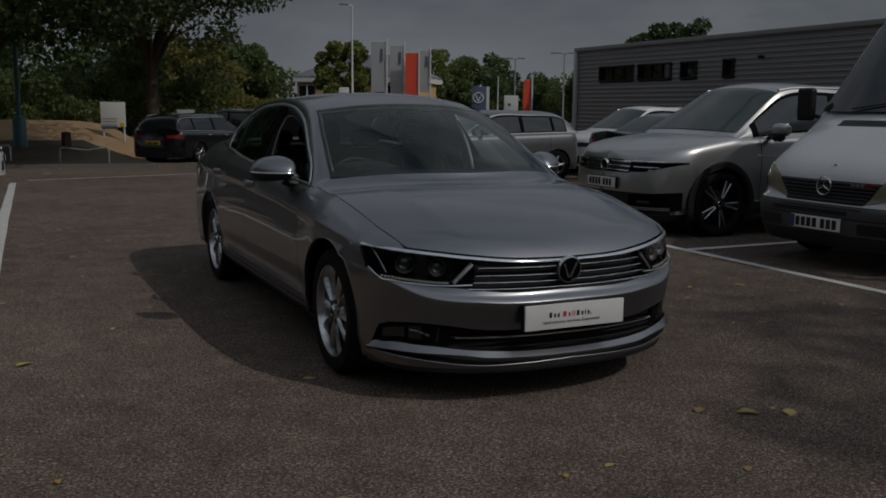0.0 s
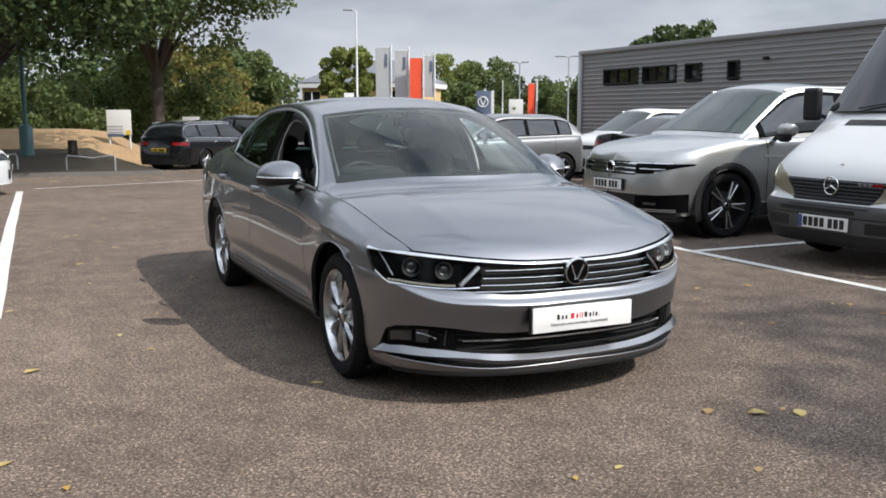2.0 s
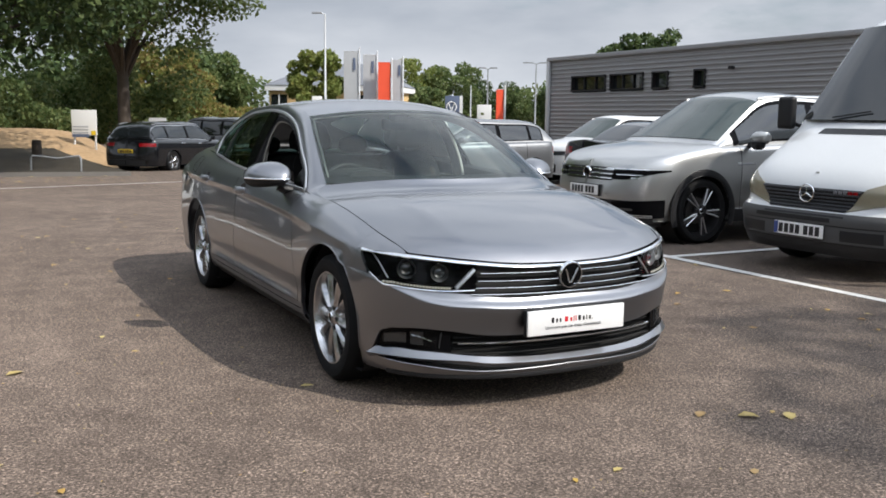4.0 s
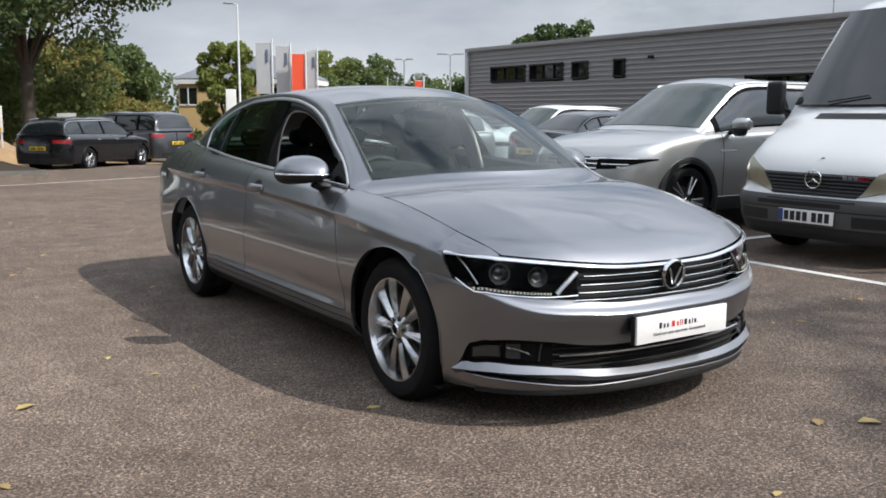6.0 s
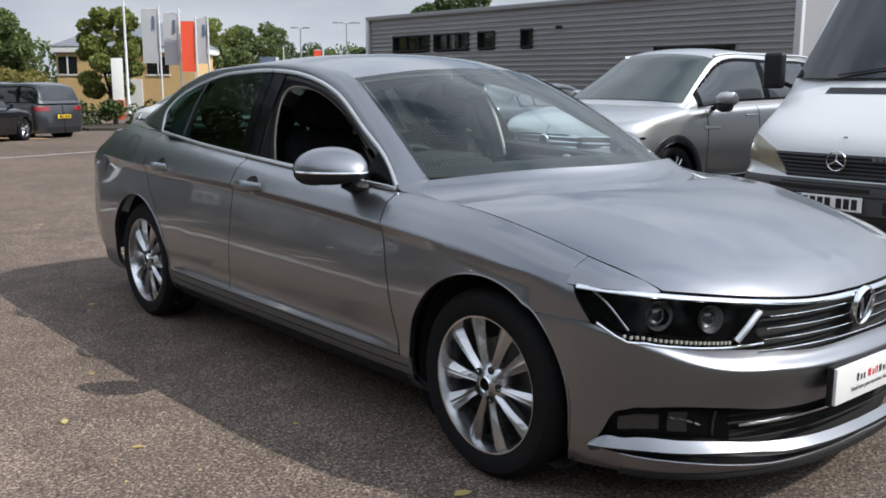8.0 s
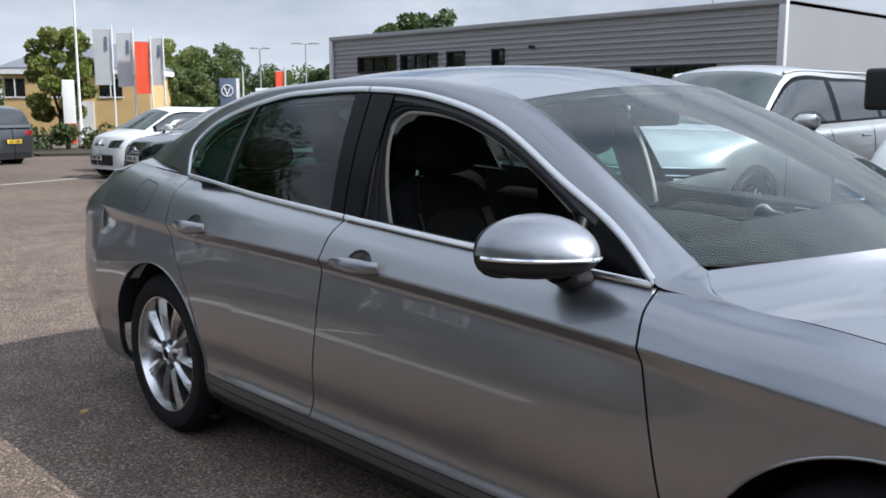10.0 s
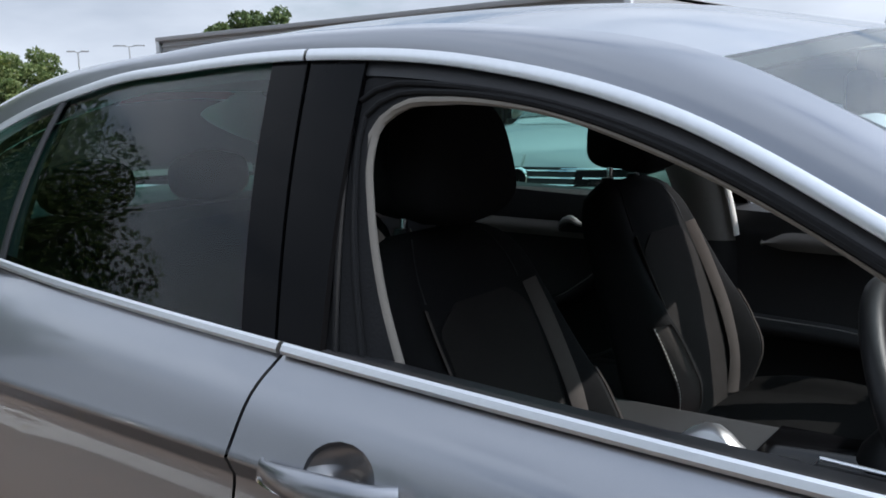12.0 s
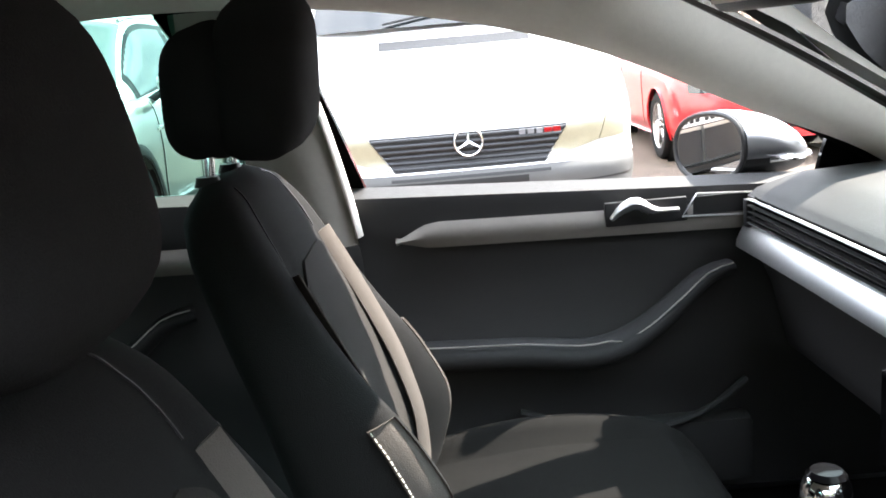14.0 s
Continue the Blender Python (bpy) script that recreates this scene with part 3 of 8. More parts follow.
def wing_front(z):
    """The wing's front edge: along the arch below the bumper seam, along the lamp above it."""
    if z < 0.618:
        return -math.sqrt(max(0.0, 0.367 ** 2 - (z - WHEEL_Z) ** 2))
    return -math.sqrt(0.367 ** 2 - (0.618 - WHEEL_Z) ** 2)


def wing_lamp(z):
    """The wing's edge along the lamp."""
    return spl([(0.612, -0.425), (0.64, -0.432), (0.68, -0.395), (0.72, -0.350), (0.74, -0.345), (0.95, -0.345)], z)


def row_at(y, z):
    """The running row number of the body side at a height."""
    lo, hi = 0.0, TOP_ROW
    for _ in range(18):
        mid = (lo + hi) / 2
        if side_at(y, mid)[1] < z:
            lo = mid
        else:
            hi = mid
    return (lo + hi) / 2


NOSE_N, NOSE_Y = 2.4, -0.20


def nose(phi, z, out=0.0):
    """The front skin: phi 0 at the flank, 1 on the centre line. A shelf runs under lamps and grille."""
    a = phi * math.pi / 2
    c, d0 = math.cos(a) ** (2 / NOSE_N), math.sin(a) ** (2 / NOSE_N)
    w = spl([(0.13, 0.80), (0.17, 0.840), (0.24, 0.868), (0.35, 0.882), (0.52, 0.890), (0.63, 0.885), (0.74, 0.862)], z)
    zs = spl([(0.0, 0.480), (0.42, 0.485), (0.70, 0.520), (0.82, 0.580), (0.90, 0.622)], w * c)
    if z > zs:
        zz = lerp(0.476, 0.74, (z - zs) / max(0.02, 0.74 - zs))
    else:
        zz = z - (zs - 0.476) * min(1, max(0, (z - 0.36) / (zs - 0.36)))
    d = spl([(0.13, 0.585), (0.17, 0.640), (0.21, 0.654), (0.26, 0.650), (0.36, 0.634), (0.42, 0.652), (0.468, 0.668), (0.478, 0.6685), (0.486, 0.662), (0.505, 0.640), (0.525, 0.628), (0.62, 0.610), (0.70, 0.590), (0.74, 0.565)], zz) + out
    return Vector(((w + out) * c, NOSE_Y - d * d0, z))


def nose_phi(x, z):
    """The phi at which the skin has half width x."""
    lo, hi = 0.0, 1.0
    for _ in range(22):
        mid = (lo + hi) / 2
        if nose(mid, z).x > x:
            lo = mid
        else:
            hi = mid
    return (lo + hi) / 2


def lamp_low(x):
    return spl([(0.46, 0.560), (0.60, 0.556), (0.70, 0.562), (0.78, 0.573), (0.83, 0.592), (0.850, 0.640), (0.862, 0.720)], x)


def lamp_up(x):
    return spl([(0.0, 0.662), (0.30, 0.670), (0.47, 0.686), (0.62, 0.702), (0.74, 0.714), (0.862, 0.7245)], x)


def bumper_top(x):
    return spl([(0.0, 0.524), (0.38, 0.529), (0.47, 0.541), (0.58, 0.551), (0.70, 0.559), (0.78, 0.570), (0.83, 0.590), (0.850, 0.615), (0.872, 0.620), (0.90, 0.622)], x)


def build_saloon_body():
    for sgn in (-1, 1):
        part("sill", side_panel(sgn, lambda z: 0.36, lambda z: 2.43, 0.62, 0.975, 30, 6, rim=0.012), M_SILVER, saloon)
        part("sill_lower", side_panel(sgn, lambda z: 0.36, lambda z: 2.43, 0.0, 0.60, 30, 5, rim=0.012), M_TRIM, saloon, "black lower part of the sill")
        seam = [(sgn * (side_at(y, 0.80)[0] + 0.001), y, side_at(y, 0.80)[1]) for y in [lerp(0.38, 2.41, k / 20) for k in range(21)]]
        part("sill_groove", tube(seam, 0.0022, 5), M_UNDER, saloon)
        part("front_wing", side_panel(sgn, wing_front, lambda z: cut_fender(z) - GAP, 0.0, TOP_ROW, 54, 54, 0.0), M_SILVER, saloon)

        def shoulder(u, v):
            y = -0.3
            for _ in range(4):
                x, z = side_at(y, lerp(row_at(y, 0.617), TOP_ROW, v))
                y = lerp(wing_lamp(z), wing_front(0.7) + 0.004, u)
            x, z = side_at(y, lerp(row_at(y, 0.617), TOP_ROW, v))
            return Vector((sgn * x, y, z))
        corner = [shoulder(0, v) for v in (0.0, 0.3, 0.65, 1.0)]
        rear_e = curve([tuple(shoulder(1, i / 10)) for i in range(11)])
        front_e = curve([tuple(p) for p in corner])
        low_e = curve([tuple(corner[0]), tuple(shoulder(0.5, 0.0)), tuple(rear_e(0))])
        top_e = curve([tuple(corner[-1]), tuple(shoulder(0.5, 1.0)), tuple(rear_e(1))])
        blend = coons(low_e, top_e, front_e, rear_e)
        part("front_wing", patch(blend if sgn > 0 else (lambda u, v: blend(1 - u, v)), 16, 26, 0.015), M_SILVER, saloon)

        def tip(u, v):
            low = [nose(nose_phi(x, lamp_up(x)), lamp_up(x)) for x in (0.862, 0.82, 0.775, 0.728)]
            edge = curve([(sgn * p.x, p.y, p.z + 0.003) for p in low])
            y0, y1 = -0.341, low[-1].y + 0.004
            ys = [lerp(y0, y1, k / 5) for k in range(6)]
            top = curve([(sgn * side_rows(y)[7][0], y, side_rows(y)[7][1]) for y in ys[:-1]] + [(sgn * 0.726, y1, low[-1].z + 0.010)])
            sec = [side_at(-0.341, lerp(5.0, TOP_ROW, k / 4)) for k in range(5)]
            left = curve([(sgn * (x + 0.0006), -0.341, z) for x, z in sec])
            right = curve([tuple(edge(1)), tuple(edge(1).lerp(top(1), 0.5)), tuple(top(1))])
            return coons(edge, top, left, right)(u, v)
        part("front_wing", patch(tip if sgn < 0 else (lambda u, v: tip(1 - u, v)), 14, 10, 0.012), M_SILVER, saloon)
        seam = [(sgn * (side_x(y, 0.6175) + 0.0006), y, 0.6175) for y in [lerp(-0.425, -0.229, k / 10) for k in range(11)]]
        part("bumper_seam", tube(seam, 0.0016, 5), M_UNDER, saloon)
        door = part("front_door", side_panel(sgn, lambda z: cut_fender(z) + GAP, lambda z: cut_doors(z) - GAP, 1.0, TOP_ROW, 72, 64, dish=1.51), M_SILVER, saloon)
        rear = part("rear_door", side_panel(sgn, lambda z: cut_doors(z) + GAP, lambda z: cut_rear(z) - GAP, 1.0, TOP_ROW, 60, 64, dish=2.485), M_SILVER, saloon)
        part("rear_wing", side_panel(sgn, lambda z: cut_rear(z) + GAP, lambda z: 3.35, 0.0, TOP_ROW, 50, 54, AXLES[1]), M_SILVER, saloon)
        build_handle(sgn, 1.51, door)
        build_handle(sgn, 2.485, rear)
        # dark liner inside the shut lines and wheel housings
        for yc in AXLES:
            bm = lathe([(0.0, -0.26), (0.390, -0.26), (0.390, -0.025)], 40, pose(sgn * 0.86, yc, WHEEL_Z, 0, 90 * sgn, 0))
            for v in list(bm.verts):
                if v.co.z < 0.12:
                    v.co.z = 0.12
            part("wheel_housing", bm, M_UNDER, saloon)
            lip = []
            for k in range(41):
                a = radians(lerp(-16, 196, k / 40))
                y, z = yc + 0.3725 * math.cos(a), WHEEL_Z + 0.3725 * math.sin(a)
                lip.append((sgn * (side_x(y, max(z, 0.20)) + 0.0005), y, z))
            part("arch_lip", tube(lip, 0.0035, 8), M_SILVER, saloon)


def build_handle(sgn, y, door):
    z = side_rows(y)[5][1] + 0.020
    x = side_x(y, z)
    yc, zc = dish_centre(y)

    def cup(u, v):
        a = 2 * math.pi * u
        yy, zz = yc + 0.057 * v * math.cos(a), zc + 0.041 * v * math.sin(a)
        ring = side_x(yc + 0.054 * math.cos(a), zc + 0.038 * math.sin(a))
        return Vector((sgn * (lerp(side_x(yc, zc), ring, v * v) - 0.0015 - 0.034 * (1 - v ** 3.5)), yy, zz))
    bm = patch(cup if sgn < 0 else (lambda u, v: cup(1 - u, v)), 32, 7)
    part("handle_recess", bm, M_SILVER, door, "hollow dish behind the door handle")
    pts, rad = [], []
    for i in range(13):
        s = i / 12
        yy = y + 0.085 - 0.21 * s
        bow = math.sin(math.pi * s) ** 0.5
        pts.append((sgn * (side_x(yy, z - 0.012) + 0.004 + 0.030 * bow), yy, z - 0.008))
        rad.append(0.0050 + 0.0100 * math.sin(math.pi * min(1, s * 0.80)) ** 0.8)
    part("handle", tube(pts, rad, 14, flat=1.6), M_SILVER, door, "silver pull handle with a chrome lower edge")
    part("handle_trim", tube([(p[0] + sgn * 0.007, p[1], p[2] - 0.011) for p in pts], 0.0035, 6), M_CHROME, door)


build_saloon_body()
flap = []
for i in range(40):
    a = 2 * math.pi * i / 40
    ca, sa = math.cos(a), math.sin(a)
    yy = 2.955 + 0.085 * math.copysign(abs(ca) ** 0.4, ca)
    zz = 0.945 + 0.050 * math.copysign(abs(sa) ** 0.4, sa) + 0.02 * ca
    flap.append((-side_x(yy, zz) - 0.0004, yy, zz))
part("fuel_flap_gap", tube(flap, 0.0017, 5, closed=True), M_UNDER, saloon)


def phi_edge(z):
    """Where the front skin meets the wheel arch."""
    edge = -math.sqrt(max(0.0, 0.373 ** 2 - (z - WHEEL_Z) ** 2))
    lo, hi = 0.0, 0.6
    for _ in range(18):
        mid = (lo + hi) / 2
        if nose(mid, z).y > edge:
            lo = mid
        else:
            hi = mid
    return (lo + hi) / 2


def on_nose(x, z, out=0.0):
    """A point of the front skin at a signed half width."""
    p = nose(nose_phi(abs(x), z), z, out)
    return Vector((math.copysign(p.x, x), p.y, p.z))


def nose_normal(x, z):
    return (on_nose(x, z, 0.05) - on_nose(x, z)).normalized() + Vector((0, 0, 0.12))


def skin_band(zlo, zhi, nu=120, nv=10, rim=0.02, xmax=None, out=0.0, tilt=0.0):
    """A band of the front skin between two heights, each a function of the half width."""
    def f(u, v):
        s = abs(2 * u - 1)
        sg = -1 if u < 0.5 else 1
        phi, z = 1 - s, 0.4
        for _ in range(3):
            x = nose(phi, z).x
            z = lerp(zlo(x), zhi(x), v)
            lo = phi_edge(z) if xmax is None else nose_phi(xmax, z)
            phi = lerp(1.0, lo, s)
        p = nose(phi, z, out + tilt * (1 - v))
        if xmax is None:
            k = max(0.0, 1 - (phi - lo) / 0.10)
            p.x = lerp(p.x, max(p.x, side_x(p.y, max(z, 0.2)) - 0.001), k * k)
        return Vector((sg * p.x, p.y, p.z))
    return patch(f, nu, nv, rim)


def intake_top(x):
    return spl([(0.0, 0.356), (0.45, 0.360), (0.60, 0.381), (0.76, 0.382), (0.80, 0.372), (0.828, 0.330), (0.838, 0.270), (0.842, 0.252), (0.90, 0.250)], x)


def blade_top(x):
    return spl([(0.0, 0.252), (0.30, 0.256), (0.45, 0.264), (0.69, 0.284), (0.80, 0.282), (0.838, 0.262), (0.842, 0.250), (0.90, 0.249)], x)


def blade_low(x):
    return spl([(0.0, 0.232), (0.30, 0.234), (0.42, 0.238), (0.50, 0.248), (0.69, 0.254), (0.80, 0.254), (0.840, 0.249), (0.90, 0.248)], x)


def chin_top(x):
    return spl([(0.0, 0.204), (0.25, 0.198), (0.45, 0.196), (0.69, 0.218), (0.80, 0.230), (0.845, 0.240), (0.90, 0.245)], x)


def build_front():
    part("front_bumper", skin_band(intake_top, bumper_top, 130, 64), M_SILVER, saloon)
    part("bumper_blade", skin_band(blade_low, blade_top, 110, 5, 0.03, 0.840, 0.0, 0.021), M_SILVER, saloon, "silver blade under the fog lamps")
    part("bumper_chin", skin_band(lambda x: 0.163, chin_top, 120, 7, 0.03), M_SILVER, saloon)

    pts = [on_nose(lerp(-0.80, 0.80, i / 80), chin_top(abs(lerp(-0.80, 0.80, i / 80))), 0.004) for i in range(81)]
    part("chin_lip", tube(pts, 0.0034, 6), M_SILVER, saloon)

    # dark body behind the openings
    def g(u, v):
        s = abs(2 * u - 1)
        sg = -1 if u < 0.5 else 1
        p = nose(1 - s * 0.86, lerp(0.17, 0.70, v), -0.055)
        return Vector((sg * p.x, p.y, p.z))
    part("crash_panel", patch(g, 40, 14), M_UNDER, saloon)
    pts = [on_nose(lerp(-0.545, 0.545, i / 60), 0.320, -0.010) for i in range(61)]
    part("intake_trim", ribbon(pts, [nose_normal(p.x, 0.32) for p in pts], 0.012, 0.008), M_CHROME, saloon, "thin chrome line across the lower intake")
    for k in range(4):
        pts = [on_nose(lerp(-0.57, 0.57, i / 30), 0.270 + 0.024 * k, -0.028) for i in range(31)]
        part("intake_slat", tube(pts, 0.0035, 6), M_UNDER, saloon)
    pts = [on_nose(lerp(-0.78, 0.78, i / 60), 0.168, 0.0) for i in range(61)]
    part("lower_lip", tube(pts, 0.010, 8, flat=1.4), M_TRIM, saloon)
    # grille: black backing, chrome bars
    def gb(u, v):
        x = lerp(-0.475, 0.475, u)
        z = lerp(0.524, lamp_up(abs(x)), v)
        p = nose(nose_phi(abs(x), z), z, -0.050)
        return Vector((math.copysign(p.x, x), p.y, p.z))
    grille = part("grille", patch(gb, 30, 6), M_UNDER, saloon, "black radiator grille with chrome bars")
    for z, w, r in ((0.536, 0.488, 0.0040), (0.563, 0.470, 0.0034), (0.594, 0.454, 0.0034), (0.628, 0.440, 0.0034)):
        pts, nn = [], []
        for i in range(41):
            x = lerp(-w, w, i / 40)
            p = nose(nose_phi(abs(x), z), z, 0.004 if z < 0.54 else -0.004)
            pts.append((math.copysign(p.x, x), p.y, p.z + 0.006 * (abs(x) / 0.5) ** 2))
            q = nose(nose_phi(abs(x), z), z, 0.1) - p
            nn.append((math.copysign(q.x, x), q.y, 0.075))
        part("grille_bar", ribbon(pts, nn, r * 1.05, 0.005), M_CHROME, grille)
        part("grille_slat", ribbon([(a, b + 0.026, c - 0.016) for a, b, c in pts], nn, 0.007, 0.003), M_UNDER, grille)
    # chrome strip along the bonnet's leading edge and over the lamps
    pts, nn = [], []
    for i in range(81):
        x = lerp(-0.848, 0.848, i / 80)
        z = lamp_up(abs(x)) - 0.006
        p = nose(nose_phi(abs(x), z), z, 0.006)
        q = nose(nose_phi(abs(x), z), z, 0.1) - p
        pts.append((math.copysign(p.x, x), p.y, p.z))
        nn.append((math.copysign(q.x, x), q.y, 0.10))
    part("leading_edge_trim", ribbon(pts, nn, 0.017, 0.006), M_CHROME, saloon, "bright chrome strip over grille and lamps")
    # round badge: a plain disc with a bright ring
    m = pose(0, nose(1, 0.61).y - 0.002, 0.612, 97, 0, 0)
    badge = part("badge", lathe([(0.0, 0.012), (0.045, 0.012), (0.056, 0.006), (0.06, 0.0)], 32, m), M_PIANO, saloon, "round chrome and black badge")
    part("badge_ring", lathe([(0.053, 0.010), (0.056, 0.017), (0.061, 0.017), (0.066, 0.008), (0.066, 0.0)], 36, m), M_CHROME, badge)
    for s in (-1, 1):
        part("badge_bar", tube([m @ Vector((s * 0.034, 0.034, 0.014)), m @ Vector((s * 0.004, -0.036, 0.014))], 0.0058, 6), M_CHROME, badge)
    # plate
    my = nose(1, 0.42).y - 0.030
    plate = part("show_plate", box((0.535, 0.014, 0.115), (0, my, 0.412), 0.004), M_PLATE_W, saloon, "white dealer show plate with black and red print")
    rot = pose(0, my - 0.0085, 0.410, 90, 0, 0)
    # the dealer scheme's word mark as plain blocks: black, red, black
    x = -0.150
    for k, (w, h, ink) in enumerate([(0.026, 0.040, M_INK), (0.019, 0.030, M_INK), (0.018, 0.030, M_INK), (0.034, 0.040, M_REDINK), (0.020, 0.030, M_REDINK), (0.007, 0.040, M_REDINK), (0.010, 0.040, M_REDINK), (0.028, 0.040, M_INK), (0.020, 0.030, M_INK), (0.011, 0.037, M_INK), (0.021, 0.030, M_INK), (0.006, 0.008, M_INK)]):
        x += 0.012 if k == 3 else 0.0045
        w, h = w * 0.80, h * 0.60
        part("print_bar", box((w * 0.62, 0.002, h), (x + w / 2, my - 0.0072, 0.409 + h / 2), 0.0), ink, plate, smooth=False)
        x += w
    letters("Used cars you can trust. Guaranteed.", 0.0205, rot @ pose(-0.020, -0.022, 0), M_GREYINK, plate)
    part("plate_backing", box((0.545, 0.02, 0.122), (0, my + 0.013, 0.412), 0.004), M_TRIM, saloon)
    for sgn in (-1, 1):
        build_headlamp(sgn)
        build_fog(sgn)


def build_headlamp(sgn):
    def on(x, v, out):
        z = lerp(lamp_low(x), lamp_up(x), v)
        p = nose(nose_phi(x, z), z, out)
        return Vector((sgn * p.x, p.y, p.z))

    def flip(f):
        return f if sgn > 0 else (lambda u, v: f(1 - u, v))
    lamp = part("headlamp", patch(flip(lambda u, v: on(lerp(0.8615, 0.462, u), v, -0.05 if 0.02 < v < 0.98 else -0.002)), 30, 8), M_PIANO, saloon, "slim dark headlamp with an LED strip")
    part("lens_cover", patch(flip(lambda u, v: on(lerp(0.462, 0.8615, u), v, 0.0015)), 30, 8), M_CLEAR, lamp).visible_shadow = False
    for x, zz, r in ((0.752, 0.645, 0.032), (0.625, 0.634, 0.030)):
        p = nose(nose_phi(x, zz), zz, -0.045)
        d = Vector((0.35, -1, 0)).normalized()
        rot = d.to_track_quat("Z", "Y").to_matrix().to_4x4()
        m = Matrix.Translation(p) @ rot
        bm = lathe([(r * 1.35, 0.026), (r * 1.30, 0.012), (r, 0.002), (r * 0.98, 0.0)], 24, m)
        if sgn < 0:
            bmesh.ops.scale(bm, vec=(-1, 1, 1), verts=bm.verts)
            bmesh.ops.reverse_faces(bm, faces=bm.faces)
        part("projector_ring", bm, M_SATIN, lamp)
        bm = lathe([(0.0, r * 0.75), (r * 0.5, r * 0.64), (r * 0.85, r * 0.3), (r, 0.0)], 24, m)
        if sgn < 0:
            bmesh.ops.scale(bm, vec=(-1, 1, 1), verts=bm.verts)
            bmesh.ops.reverse_faces(bm, faces=bm.faces)
        part("projector_lens", bm, M_FARGLASS, lamp)
    # bright fins
    for x0, x1, v0, v1 in ((0.842, 0.806, 0.92, 0.20), (0.552, 0.468, 0.08, 0.72)):
        pts = [on(lerp(x0, x1, i / 6), lerp(v0, v1, i / 6), -0.022 if x0 > 0.7 else -0.012) for i in range(7)]
        nn = [Vector((sgn * 0.4, -1, 0.9 if x0 < 0.7 else 0.1))] * 7
        part("lamp_fin", ribbon(pts, nn, 0.006 if x0 > 0.7 else 0.020, 0.005), M_SATIN, lamp)
    n = 22
    for i in range(n):
        x = lerp(0.815, 0.575, i / (n - 1))
        p = on(x, 0.095, -0.005)
        part("led", box((0.0098, 0.007, 0.0095), p, 0.002), M_LEDLENS, lamp)
    pts = [on(lerp(0.845, 0.47, i / 24), 0.012, 0.001) for i in range(25)]
    part("lamp_chrome_edge", tube(pts, 0.0042, 6), M_CHROME, lamp)


def build_fog(sgn):
    def on(x, z, out):
        p = nose(nose_phi(x, z), z, out)
        return Vector((sgn * p.x, p.y, p.z))

    def flip(f):
        return f if sgn > 0 else (lambda u, v: f(1 - u, v))
    def band(x, v, out):
        return on(x, lerp(blade_top(x) + 0.004, intake_top(x) - 0.003, v), out)
    fog = part("fog_lamp", patch(flip(lambda u, v: band(lerp(0.832, 0.575, u), v, -0.020 + 0.012 * u)), 18, 6), M_PIANO, saloon, "fog lamp in a black surround")
    part("fog_reflector", patch(flip(lambda u, v: band(lerp(0.812, 0.742, u), lerp(0.24, 0.74, v), -0.014)), 8, 4, 0.006), M_FOGLENS, fog)
    part("fog_reflector", patch(flip(lambda u, v: band(lerp(0.726, 0.640, u), lerp(0.20, 0.84, v), -0.013)), 8, 4, 0.006), M_FARGLASS, fog)
    for x, q in ((0.650, 0.42), (0.670, 0.50), (0.690, 0.58), (0.708, 0.60)):
        part("fog_facet", ribbon([band(x + 0.014 * k, q + 0.06 * k, -0.010) for k in (0.0, 0.5, 1.0)], [Vector((sgn * 0.4, -1, 0.25))] * 3, 0.007, 0.004), M_LAMPIN, fog)
    part("fog_divider", ribbon([band(lerp(0.622, 0.612, i / 4), lerp(0.15, 0.88, i / 4), -0.010) for i in range(5)], [Vector((sgn * 0.5, -1, 0))] * 5, 0.008, 0.004), M_TRIM, fog)
    part("fog_lens", patch(flip(lambda u, v: band(lerp(0.632, 0.818, u), lerp(0.14, 0.90, v), -0.006)), 12, 4), M_CLEAR, fog).visible_shadow = False


build_front()

# --- bonnet, screens, roof ---
WS_BASE = curve([(-0.700, 0.515, 0.955), (-0.45, 0.315, 0.968), (0, 0.215, 0.972), (0.45, 0.315, 0.968), (0.700, 0.515, 0.955)])
WS_TOP = curve([(-0.572, 1.165, 1.322), (-0.30, 1.070, 1.357), (0, 1.042, 1.367), (0.30, 1.070, 1.357), (0.572, 1.165, 1.322)])
RS_TOP = curve([(-0.548, 2.720, 1.330), (-0.28, 2.78, 1.349), (0, 2.80, 1.355), (0.28, 2.78, 1.349), (0.548, 2.720, 1.330)])
RS_BASE = curve([(-0.625, 3.335, 1.070), (-0.3, 3.44, 1.080), (0, 3.47, 1.082), (0.3, 3.44, 1.080), (0.625, 3.335, 1.070)])


def side_curve(pts, sgn):
    return curve([(sgn * x, y, z) for x, y, z in pts])


CANT_IN = [(0.706, 0.510, 0.957), (0.668, 0.72, 1.090), (0.622, 0.95, 1.222), (0.572, 1.165, 1.322), (0.555, 1.45, 1.378), (0.550, 1.80, 1.397), (0.550, 2.20, 1.386), (0.548, 2.720, 1.330)]
